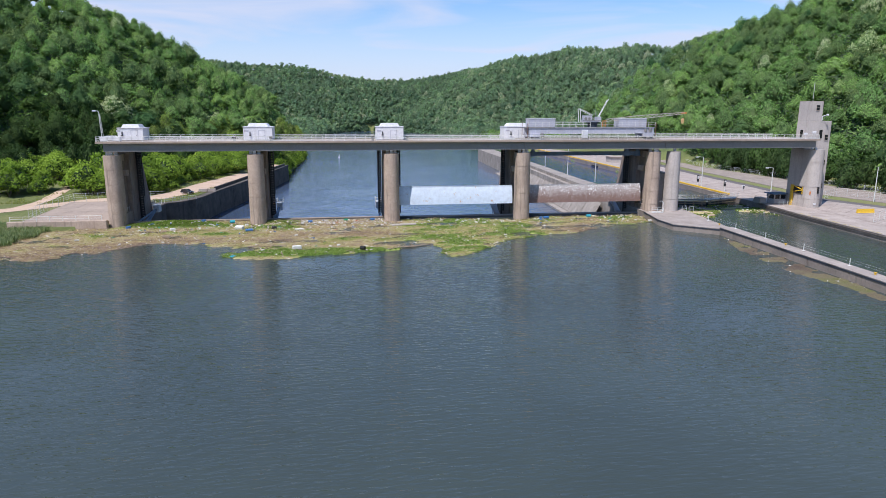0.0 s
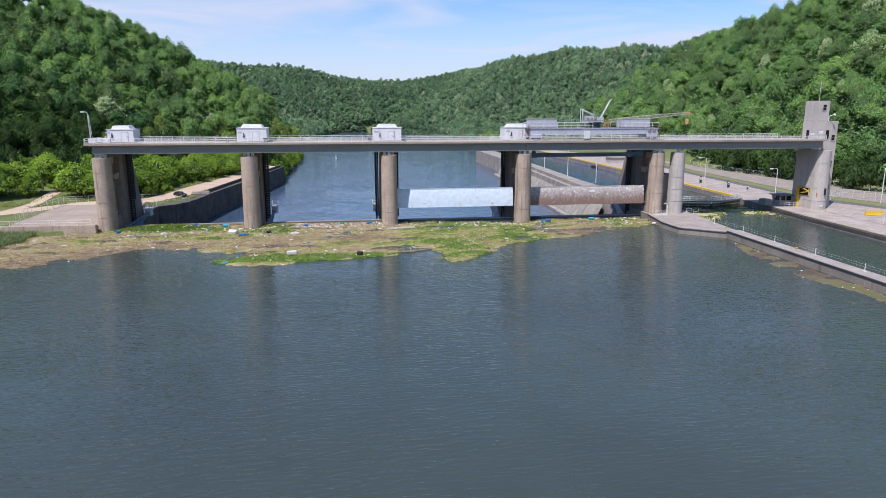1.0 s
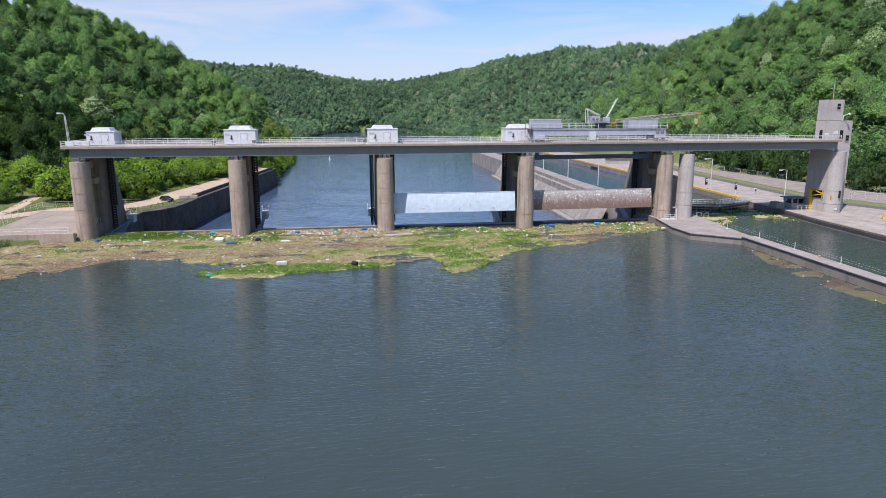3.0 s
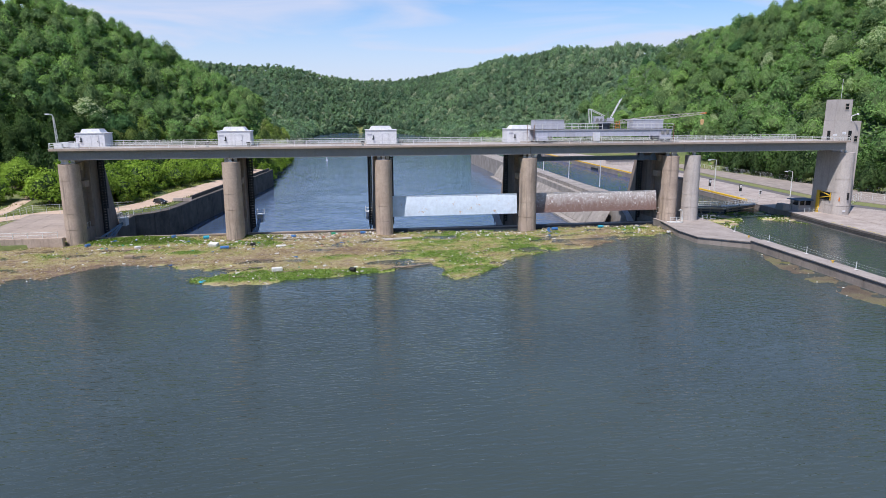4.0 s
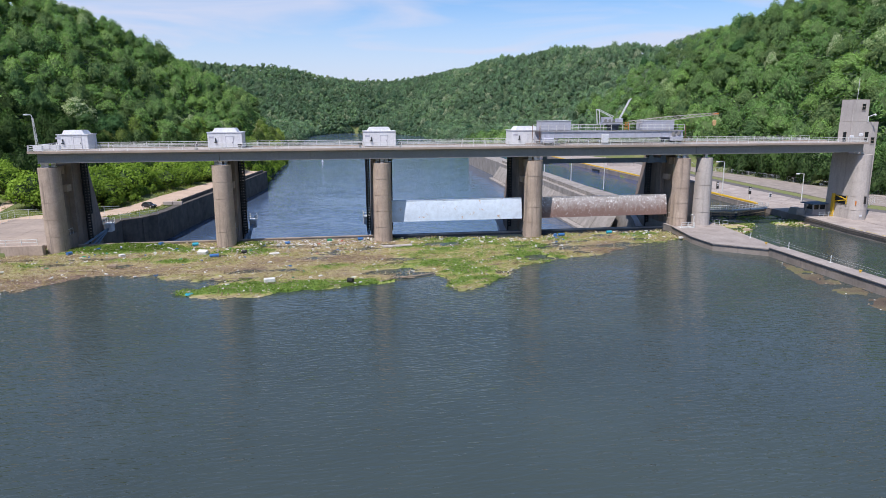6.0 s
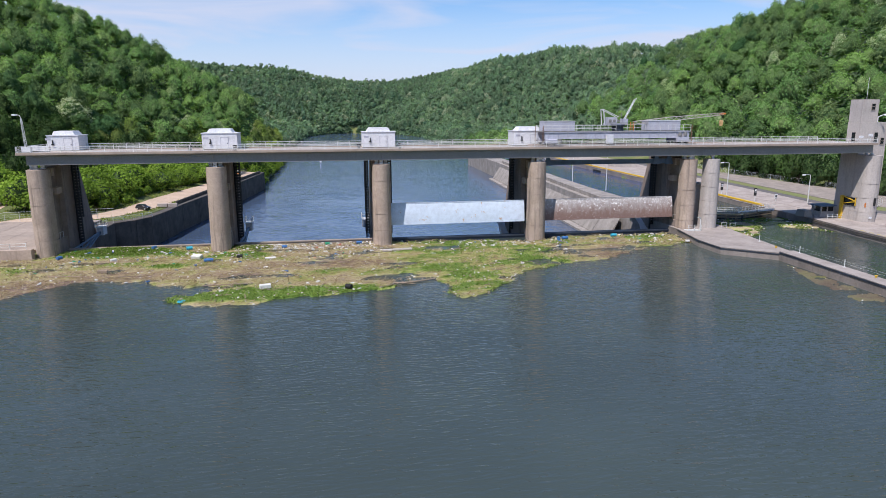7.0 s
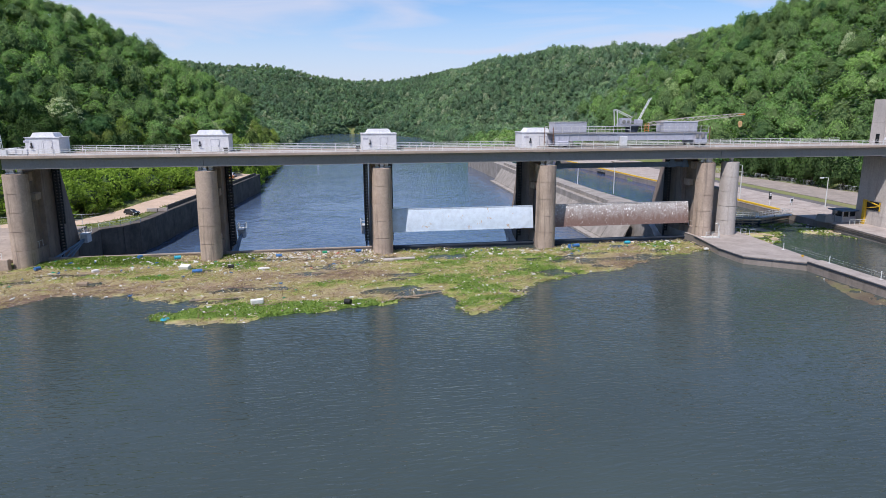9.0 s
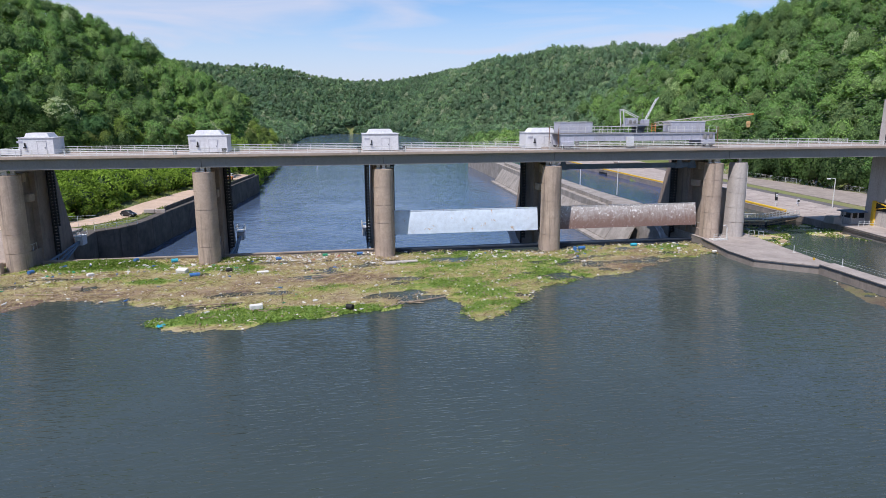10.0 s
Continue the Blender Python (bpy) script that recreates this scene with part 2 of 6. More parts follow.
GROUND = ground_material()
LEAF = leaf_material("broadleaf foliage", (0.060, 0.139, 0.058), (0.167, 0.233, 0.101), (0.172, 0.305, 0.110), (0.266, 0.415, 0.129), (0.420, 0.484, 0.294))
# Paler, bluer leaves: the haze of distance is put into their colour.
LEAF_HAZE = leaf_material("far foliage tinted for haze", (0.078, 0.148, 0.097), (0.157, 0.214, 0.137), (0.157, 0.260, 0.160), (0.227, 0.342, 0.186), (0.335, 0.376, 0.262))
LEAF_BANK = leaf_material("light bank foliage", (0.089, 0.157, 0.046), (0.180, 0.217, 0.074), (0.191, 0.287, 0.068), (0.299, 0.389, 0.097), (0.430, 0.433, 0.251))
LEAF_BUSH = leaf_material("sunny bush foliage", (0.104, 0.179, 0.029), (0.155, 0.239, 0.039), (0.194, 0.311, 0.048), (0.271, 0.383, 0.066), (0.362, 0.431, 0.105))
# Darkened leaves: the shade at the hill foot is put into their colour.
LEAF_SHADED = leaf_material("foliage darkened for shade", (0.033, 0.070, 0.028), (0.061, 0.094, 0.036), (0.061, 0.117, 0.038), (0.094, 0.161, 0.048), (0.123, 0.179, 0.067))
LEAF_WEED = leaf_material("water plant leaves", (0.07, 0.12, 0.025), (0.11, 0.17, 0.035), (0.14, 0.22, 0.045), (0.20, 0.28, 0.06), (0.28, 0.33, 0.11))
LEAF_REED = leaf_material("reed leaves", (0.10, 0.15, 0.07), (0.15, 0.20, 0.10), (0.18, 0.24, 0.12), (0.23, 0.29, 0.15), (0.30, 0.32, 0.18))
# Darker than the leaves: the shade inside a crown is in this colour.
LEAF_CORE = worn("inner foliage darkened for gap shade", (0.075, 0.125, 0.032), (0.035, 0.062, 0.018), 1.3, 0.5, rough=1.0, bump_s=1.0)
WATER_UP = water_material("dark river water", (0.046, 0.061, 0.056), 0.30, 0.085)
# Reflected sky blue is put into the next two body colours.
WATER_LOCK = water_material("lock chamber water", (0.040, 0.070, 0.165), 0.6, 0.05, 0.08)
WATER_LOW = water_material("tailwater", (0.060, 0.090, 0.148), 0.8, 0.10, 0.10)


# ---- mesh helpers ----
class Mesh:
    """Faces gathered into one mesh."""
    def __init__(self):
        self.v, self.f = [], []

    def add(self, verts, faces):
        k = len(self.v)
        self.v.extend(tuple(p) for p in verts)
        self.f.extend(tuple(i + k for i in f) for f in faces)
        return self

    def box(self, x0, x1, y0, y1, z0, z1, m=None):
        p = [Vector((x, y, z)) for z in (z0, z1) for y in (y0, y1) for x in (x0, x1)]
        if m:
            p = [m @ q for q in p]
        return self.add(p, [(0, 2, 3, 1), (4, 5, 7, 6), (0, 1, 5, 4), (2, 6, 7, 3), (0, 4, 6, 2), (1, 3, 7, 5)])

    def bar(self, a, b, w, h=None):
        """A square bar from a to b."""
        a, b = Vector(a), Vector(b)
        h = h or w
        d = (b - a).normalized()
        side = d.cross(Vector((0, 0, 1)))
        side = side.normalized() if side.length > 1e-3 else Vector((1, 0, 0))
        up = side.cross(d).normalized()
        p = [q + side * (w / 2 * i) + up * (h / 2 * j) for q in (a, b) for i, j in ((-1, -1), (1, -1), (1, 1), (-1, 1))]
        return self.add(p, [(0, 1, 2, 3), (7, 6, 5, 4), (0, 4, 5, 1), (1, 5, 6, 2), (2, 6, 7, 3), (3, 7, 4, 0)])

    def tube(self, a, b, r, n=8, r2=None):
        a, b = Vector(a), Vector(b)
        r2 = r if r2 is None else r2
        d = (b - a).normalized()
        s = d.orthogonal().normalized()
        u = d.cross(s)
        p = [q + (s * math.cos(t) + u * math.sin(t)) * rr for q, rr in ((a, r), (b, r2)) for t in [2 * math.pi * i / n for i in range(n)]]
        f = [(i, (i + 1) % n, n + (i + 1) % n, n + i) for i in range(n)]
        return self.add(p, f + [tuple(range(n))[::-1], tuple(range(n, 2 * n))])

    def prism(self, poly, z0, z1, top=None):
        """A polygon in plan raised from z0 to z1; top: the polygon at z1."""
        n, top = len(poly), top or poly
        p = [(x, y, z0) for x, y in poly] + [(x, y, z1) for x, y in top]
        f = [(i, (i + 1) % n, n + (i + 1) % n, n + i) for i in range(n)]
        return self.add(p, f + [tuple(range(n))[::-1], tuple(range(n, 2 * n))])

    def side(self, poly, x0, x1):
        """A polygon in (y, z) drawn out from x0 to x1."""
        n = len(poly)
        p = [(x0, y, z) for y, z in poly] + [(x1, y, z) for y, z in poly]
        f = [(i, (i + 1) % n, n + (i + 1) % n, n + i) for i in range(n)]
        return self.add(p, f + [tuple(range(n))[::-1], tuple(range(n, 2 * n))])


def mesh_data(name, m, material, bevel=0.0, smooth=False):
    me = bpy.data.meshes.new(name)
    me.from_pydata(m.v, [], m.f)
    bm = bmesh.new()
    bm.from_mesh(me)
    bmesh.ops.recalc_face_normals(bm, faces=bm.faces)
    if bevel:
        es = [e for e in bm.edges if len(e.link_faces) == 2 and e.calc_face_angle(0) > 0.6]
        bmesh.ops.bevel(bm, geom=es, offset=bevel, segments=1, affect='EDGES', clamp_overlap=True)
    bm.to_mesh(me)
    bm.free()
    me.materials.append(material)
    if smooth:
        me.set_sharp_from_angle(angle=radians(40))
    return me


def part(name, m, material, parent=None, label="", bevel=0.0, smooth=False):
    """One mesh object, under a thing or a part."""
    ob = new(name, mesh_data(name, m, material, bevel, smooth))
    ob.parent = parent
    return tagged(ob, label)


def thing(name, at=(0, 0, 0), label="", category="", group="", kind="", turn=0.0):
    ob = new(name)
    ob.empty_display_size = 0.3
    ob.matrix_basis = pose(*at, 0, 0, turn)
    return tagged(ob, label, category, group, kind)


def arrays_mesh(name, verts, quads, material, tint=None, tris=False):
    """A mesh straight from numpy arrays."""
    me = bpy.data.meshes.new(name)
    k = 3 if tris else 4
    nf = len(quads)
    me.vertices.add(len(verts))
    me.vertices.foreach_set("co", np.ascontiguousarray(verts, dtype=np.float32).ravel())
    me.loops.add(nf * k)
    me.loops.foreach_set("vertex_index", np.ascontiguousarray(quads, dtype=np.int32).ravel())
    me.polygons.add(nf)
    me.polygons.foreach_set("loop_start", np.arange(0, nf * k, k, dtype=np.int32))
    me.update(calc_edges=True)
    if tint is not None:
        a = me.attributes.new("tint", 'FLOAT', 'POINT')
        a.data.foreach_set("value", np.ascontiguousarray(tint, dtype=np.float32))
    me.materials.append(material)
    return me


# ---- the plan ----
UP, LOW, TOP = -0.9, -7.0, 0.45            # upper pool, tailwater, lock walls
PIERS = (-59.2, -30.0, -0.6, 29.5, 61.1)
DECK_TOP, DECK_LOW, GIRDER_LOW = 17.12, 16.85, 15.15


def along(poly, t):
    """x on a polyline of (y, x) at y = t."""
    ys, xs = zip(*poly)
    return np.interp(t, ys, xs)


LEFT_SHORE = [(-700, -150), (-200, -105), (-60, -86), (-20, -82), (-8, -76), (0, -60), (30, -59.5), (33, -59.8), (37, -57), (42, -54.2), (62, -51.8), (88, -48.4), (160, -40.2), (200, -41), (310, -41), (430, -50), (820, -46), (940, -20), (985, 25)]
RIGHT_SHORE = [(-700, 60), (-200, 93.5), (-33, 93.5), (9, 96), (26, 96.4), (45, 97.7), (90, 100.5), (197, 105.4), (272, 108), (300, 100), (400, 92), (770, 108), (860, 90), (940, 60), (985, 25)]
RIDGES = [
    (0.74, [(-420, -400, 110), (-330, 0, 118), (-235, 250, 85), (-180, 350, 74), (-128, 425, 46), (-85, 460, 4)]),
    (0.68, [(420, -400, 100), (335, 0, 104), (306, 186, 93), (300, 257, 82), (318, 400, 84), (362, 568, 81), (340, 690, 100), (296, 862, 110), (248, 978, 102), (204, 1140, 87)]),
    (0.50, [(-700, 1000, 96), (-281, 1130, 103), (-131, 1152, 99), (-22, 1157, 79), (91, 1153, 80), (204, 1140, 92), (500, 1200, 110)]),
]


def land_height(X, Y):
    """Height of the land without the river bed."""
    h = np.zeros_like(X)
    for slope, pts in RIDGES:
        for (x0, y0, z0), (x1, y1, z1) in zip(pts, pts[1:]):
            dx, dy = x1 - x0, y1 - y0
            t = np.clip(((X - x0) * dx + (Y - y0) * dy) / (dx * dx + dy * dy), 0, 1)
            d = np.hypot(X - x0 - t * dx, Y - y0 - t * dy)
            h = np.maximum(h, z0 + t * (z1 - z0) - slope * np.maximum(0, np.sqrt(d * d + 900) - 30))
    w = 1.0 + 0.035 * np.sin(X * 0.021 + Y * 0.013) + 0.03 * np.sin(Y * 0.037 - X * 0.011 + 1.0)
    return np.maximum(h, 0) * w


def ground_height(X, Y):
    h = land_height(X, Y)
    left, right = along(LEFT_SHORE, Y), along(RIGHT_SHORE, Y)
    inside = np.minimum(X - left, right - X)             # > 0 in the river
    inside = np.where(Y > 984, -60.0, inside)
    flat = np.where(X > (left + right) / 2, 0.25, -0.15)
    h = h + flat
    h = h + np.where(X < 0, np.clip((Y - 40) / 30, 0, 1) * np.clip((-inside - 2) * 0.11, 0, 3.2), 0)
    far = np.clip((Y - 280) / 60, 0, 1)
    bank = np.clip(-inside / 14, 0, 1)
    h = np.where(inside < 0, h * (1 - far) + far * ((LOW - 0.6) + (h - LOW + 0.6) * bank), h)
    lowbank = (Y > 162) & (Y < 345) & (X < 0) & (inside < 0)
    h = np.where(lowbank, (LOW - 0.6) + (h - LOW + 0.6) * np.clip(-inside / 7, 0, 1), h)
    upbank = (Y < -8) & (X < 0) & (inside < 0)
    h = np.where(upbank, (UP - 0.5) + (h - UP + 0.5) * np.clip(-inside / 8, 0, 1), h)
    return np.where(inside >= -0.01, -11.0, h)


def ground_sheet():
    xs = np.unique(np.concatenate([np.linspace(-3500, -420, 12), np.arange(-420, -150, 12), np.arange(-150, -66, 3.0), np.arange(-66, -36, 0.75), np.arange(-36, 190, 3.0), np.arange(190, 460, 12), np.linspace(460, 3500, 12)]))
    ys = np.unique(np.concatenate([np.linspace(-3500, -300, 12), np.arange(-300, -60, 15), np.arange(-60, 320, 3.0), np.arange(320, 1300, 14), np.linspace(1300, 4200, 12)]))
    X, Y = np.meshgrid(xs, ys)
    Z = ground_height(X, Y)
    nx, ny = len(xs), len(ys)
    i = np.arange(nx * ny).reshape(ny, nx)
    q = np.stack([i[:-1, :-1], i[:-1, 1:], i[1:, 1:], i[1:, :-1]], -1).reshape(-1, 4)
    ob = new("ground", arrays_mesh("ground", np.stack([X, Y, Z], -1).reshape(-1, 3), q, GROUND))
    return tagged(ob, "green valley floor and wooded hillsides", "ground", kind="structure")


ground_sheet()


def sheet(name, poly, z, material, label, category, thick=0.0):
    m = Mesh()
    if thick:
        m.prism(poly, z - thick, z)
    else:
        m.add([(x, y, z) for x, y in poly], [tuple(range(len(poly)))])
    return tagged(part(name, m, material), label, category, kind="structure")


sheet("water_upper", [(-400, -700), (94.5, -700), (94.5, 12), (98.6, 45), (98, 52), (70, 52), (70, 4), (-62, 5.2), (-78, -4), (-120, -20), (-400, -60)], UP, WATER_UP, "dark green-blue rippled river water above the dam", "water")
sheet("water_lock", [(60, 52), (99.5, 52), (109, 272), (75, 272)], UP - 0.3, WATER_LOCK, "calm blue water in the lock chamber", "water")
sheet("water_lower", [(-61, 5.6), (60, 5.6), (62, 60), (72, 272), (112, 275), (125, 700), (140, 1000), (-120, 1000), (-75, 430), (-60, 60)], LOW, WATER_LOW, "blue choppy tailwater below the dam", "water")


# ---- river walls, lock, banks ----
def wall_strip(name, poly, z0, z1, material, label, bevel=0.08):
    m = Mesh().prism(poly, z0, z1)
    return tagged(part(name, m, material, bevel=bevel), label, "wall", kind="structure")


def wall_blocks(name, left, right, z0, z1, material, label, size=9.0, bevel=0.05):
    """A wall of cast blocks between two lines of as many points; each block stands apart by an open joint."""
    th = thing(name, (0, 0, 0), label, "wall", kind="structure")
    for (l0, r0), (l1, r1) in zip(zip(left, right), zip(left[1:], right[1:])):
        l0, r0, l1, r1 = (Vector(q) for q in (l0, r0, l1, r1))
        n = max(1, round((l1 - l0).length / size))
        gap = 0.02 / max((l1 - l0).length, 0.1)
        for k in range(n):
            a, b = k / n + gap, (k + 1) / n - gap
            poly = [tuple(l0.lerp(l1, a)), tuple(l0.lerp(l1, b)), tuple(r0.lerp(r1, b)), tuple(r0.lerp(r1, a))]
            part("wall_block", Mesh().prism(poly, z0, z1), material, th, bevel=bevel)
    return th


def slabs(name, quad, nx, ny, z, thick, material, label, category="pavement"):
    """Cast slabs with open joints in a four-cornered area."""
    th = thing(name, (0, 0, 0), label, category, kind="structure")
    a, b, c, d = (Vector(q) for q in quad)
    at = lambda u, v: tuple(a.lerp(b, u).lerp(d.lerp(c, u), v))
    g = random.Random(3)
    for i in range(nx):
        for j in range(ny):
            u0, u1, v0, v1 = (i + 0.006) / nx, (i + 0.994) / nx, (j + 0.006) / ny, (j + 0.994) / ny
            part("slab", Mesh().prism([at(u0, v0), at(u1, v0), at(u1, v1), at(u0, v1)], z - thick, z - g.uniform(0, 0.02)), material, th)
    return th


GUIDE_L = [(59.2, 5), (59.2, 1.0), (57.1, -10.3), (57.2, -17.2), (64.0, -23.4)]
GUIDE_R = [(70.2, 5), (69.6, 0.5), (68.2, -9), (67.4, -16), (66.6, -23.4)]
LONG_L = [(64.0, -23.42), (63.4, -41), (62.7, -60), (60.4, -110), (57.0, -180)]
LONG_R = [(66.6, -23.42), (65.9, -41), (65.2, -60), (62.9, -110), (59.5, -180)]
LONG_TOP = 0.72


def coped_wall(name, left, right, top, material, coping, label, size):
    """A wall of cast blocks under a paler coping that stands a little proud."""
    wall_blocks(name, left, right, -10, top - 0.14, material, label, size)
    def out(a, b, d):
        v = (Vector(a) - Vector(b)).normalized() * d
        return (a[0] + v.x, a[1] + v.y)
    wall_blocks(name + "_coping", [out(a, b, 0.05) for a, b in zip(left, right)], [out(b, a, 0.05) for a, b in zip(left, right)], top - 0.136, top, coping, "pale worn concrete coping of the " + label.split(" ", 1)[1], size * 0.6, 0.025)


WALL_TOP = worn("worn wall-top concrete", (0.385, 0.335, 0.305), (0.255, 0.22, 0.20), 2.2, 0.35, 0.0, bump_s=0.35, spots=((0.20, 0.17, 0.15), 0.60, 0.70, 0.8))
coped_wall("wall_guide", GUIDE_L, GUIDE_R, TOP, CONCRETE_QUAY, WALL_TOP, "weathered concrete guide wall head", 9)
coped_wall("wall_guide_long", LONG_L, LONG_R, LONG_TOP, CONCRETE_QUAY, WALL_TOP, "weathered concrete guide wall", 9)
wall_blocks("wall_lock_middle", [(59.4, 5.05), (58.9, 28), (59.6, 45), (60.6, 66), (64.3, 123), (68.2, 182), (71.5, 272)], [(70.2, 5.05), (70.6, 28), (70.6, 45), (70.7, 76), (73.5, 123), (76.7, 182), (80.6, 272)], -11, TOP, CONCRETE_WALL, "stained concrete middle wall of the lock", 11)
coped_wall("wall_lock_land", [(85, -200), (91.6, -33), (93.3, -7), (95.5, 8.8), (96.2, 26), (97.7, 45), (100.5, 90), (105.4, 197), (108.5, 272)], [(99.6, -200), (99.6, -33), (99.6, -10), (103, 8), (103.6, 26), (104.5, 45), (106.6, 90), (111.5, 197), (114, 272)], TOP, CONCRETE_QUAY, CONCRETE_PALE, "stained concrete land wall of the lock", 11)
# Added bars that stand in for the dark course grooves of the wall.
m = Mesh()
for z in (0.02, -0.38):
    m.bar((85, -200, z), (91.57, -33, z), 0.16, 0.14).bar((91.57, -33, z), (93.27, -7, z), 0.16, 0.14).bar((93.27, -7, z), (95.4, 8.3, z), 0.16, 0.14)
tagged(part("trim_land_wall", m, CONCRETE_DARK), "dark strips added for the course lines of the land wall", "trim", kind="structure")
m = Mesh()
for k in range(13):
    a, b = Vector((91.8, -33, 0)).lerp(Vector((93.5, -7, 0)), k / 13), Vector((91.8, -33, 0)).lerp(Vector((93.5, -7, 0)), (k + (0.5 if k % 3 else 0.85)) / 13)
    m.bar((a.x + 0.12, a.y, TOP + 0.05), (b.x + 0.12, b.y, TOP + 0.05), 0.22, 0.1)
tagged(part("kerb_worn", m, worn("worn yellow kerb paint", (0.55, 0.42, 0.14), (0.42, 0.37, 0.31), 3, 1.2, rough=0.8)), "kerb with worn yellow paint on the land wall", "kerb", kind="structure")
sheet("pavement_lock", [(99.7, -200), (130, -200), (126, -20), (113, 20.5), (119.8, 88), (134, 200), (118, 268), (114.3, 268), (104.7, 45), (103.2, 8), (99.7, -10)], TOP - 0.06, CONCRETE_PALE, "pale concrete apron beside the lock", "pavement", 0.5)
slabs("pavement_yard", [(99.8, -34), (126, -20), (113, 20), (103.3, 8)], 5, 7, TOP, 0.2, CONCRETE_PALE, "pale concrete slabs of the lock yard")
slabs("pavement_apron", [(103.4, 8.3), (112.9, 20.6), (119.7, 88), (107.0, 88)], 3, 12, TOP, 0.2, CONCRETE_PALE, "pale concrete slabs beside the lock chamber")
sheet("road_lock", [(113.1, 20.5), (126.2, -20), (129.5, -20), (117.0, 26), (124.5, 96), (140, 200), (134.2, 200), (119.9, 88)], TOP - 0.1, ASPHALT, "worn asphalt lane beside a grass strip", "road", 0.5)
sheet("lawn", [(117.1, 26), (129.6, -20), (134, -20), (122.0, 33), (129.5, 105), (146, 200), (140.2, 200), (124.6, 96)], TOP - 0.08, GRASS, "green mown grass strip", "grass", 0.5)
sheet("road_upper", [(122.1, 33), (134.1, -20), (144, -20), (143, 58), (141, 125), (158, 200), (146.2, 200), (129.6, 105)], TOP + 0.05, GRAVEL, "pale gravel road at the foot of the wooded hill", "road", 0.8)

# left bank below the dam
wall_blocks("wall_bank", [(-57.6, 20), (-57.8, 33), (-54.4, 36.6), (-52.2, 41), (-50.9, 49), (-49.8, 62), (-46.2, 88), (-38.3, 160)], [(-61, 20), (-61, 34), (-56.2, 38), (-54.2, 42), (-52.9, 49.5), (-51.8, 62.5), (-48.4, 88.5), (-40.2, 160.4)], -11, 0.0, CONCRETE_DARK, "dark stained concrete river wall", 12, 0.1)
slabs("pavement_abutment", [(-79, 0.2), (-61.4, 0.2), (-61.4, 36), (-82, 36)], 4, 6, 0.35, 3.0, CONCRETE_TAN, "tan concrete abutment slabs with open joints")
wall_strip("wall_abutment", [(-80, -0.9), (-60.6, -0.9), (-60.6, 0.18), (-80, 0.18)], -6, 1.0, CONCRETE, "low concrete abutment wall")


def ribbon(name, pts, width, z, material, label):
    """A road along a polyline, draped just over the ground."""
    p = [Vector(q) for q in pts]
    m = Mesh()
    row = []
    for i, q in enumerate(p):
        d = (p[min(i + 1, len(p) - 1)] - p[max(i - 1, 0)]).normalized()
        s = Vector((-d.y, d.x))
        row += [q + s * width / 2, q - s * width / 2]
    m.add([(q.x, q.y, z if not callable(z) else z(q.x, q.y)) for q in row], [(2 * i, 2 * i + 1, 2 * i + 3, 2 * i + 2) for i in range(len(p) - 1)])
    return tagged(part(name, m, material), label, "road", kind="structure")


def smooth_line(pts, k=6):
    out = []
    for i in range(len(pts) - 1):
        a, b, c, d = (Vector(pts[max(0, min(len(pts) - 1, j))]) for j in (i - 1, i, i + 1, i + 2))
        for s in range(k):
            t = s / k
            out.append(0.5 * (2 * b + (c - a) * t + (2 * a - 5 * b + 4 * c - d) * t * t + (3 * b - a - 3 * c + d) * t ** 3))
    return [tuple(v) for v in out] + [tuple(pts[-1])]


def drape(dz):
    return lambda x, y: float(ground_height(np.array([x]), np.array([y]))[0]) + dz


ribbon("road_dirt", smooth_line([(-140, 10), (-115, 17), (-95, 23), (-80, 39), (-66, 42.5), (-59.5, 54), (-55, 78), (-50, 108), (-46.5, 130), (-45, 160)], 10), 6.6, drape(0.08), DIRT, "pale pink dirt road along the river bank")
ribbon("track_dirt", smooth_line([(-92, 26), (-91, 45), (-92, 65), (-95, 90)], 10), 3.2, drape(0.05), DIRT, "faint dirt track into the bushes")


ribbon("road_paved", smooth_line([(-135, 30), (-119, 70), (-113, 100), (-112, 122), (-110, 140), (-98, 200)]), 6.0, drape(0.9), ASPHALT, "grey asphalt road at the foot of the hill")


# ---- the dam ----
def stadium(cx, y0, y1, r, n=12):
    """Plan of a pier nose: half round upstream at y0, square at y1."""
    p = [(cx - r * math.cos(math.pi * i / n), y0 + r - r * math.sin(math.pi * i / n)) for i in range(n + 1)]
    return p + [(cx + r, y1), (cx - r, y1)]


def pier_nose(cx, y0, y1, r, z0, z1, parent, mat=CONCRETE, batter=0.12):
    """A rounded nose cast in five lifts, with a recessed joint between each two."""
    lifts = [z0] + [z1 - (z1 + 0.9) * (1 - k / 5) for k in range(1, 6)] if z0 < -5 else [z0 + (z1 - z0) * k / 5 for k in range(6)]
    for a, b in zip(lifts, lifts[1:]):
        ra = r + batter * (z1 - a) / (z1 - z0)
        rb = r + batter * (z1 - b) / (z1 - z0)
        m = Mesh().prism(stadium(cx, y0 - (ra - r), y1, ra), a, b - 0.07, stadium(cx, y0 - (rb - r), y1, rb))
        lift = part("nose_lift", m, mat, parent, smooth=True)
        if b < z1:
            part("joint", Mesh().prism(stadium(cx, y0 + 0.05, y1 - 0.05, rb - 0.06), b - 0.075, b + 0.005), mat, lift, smooth=True)


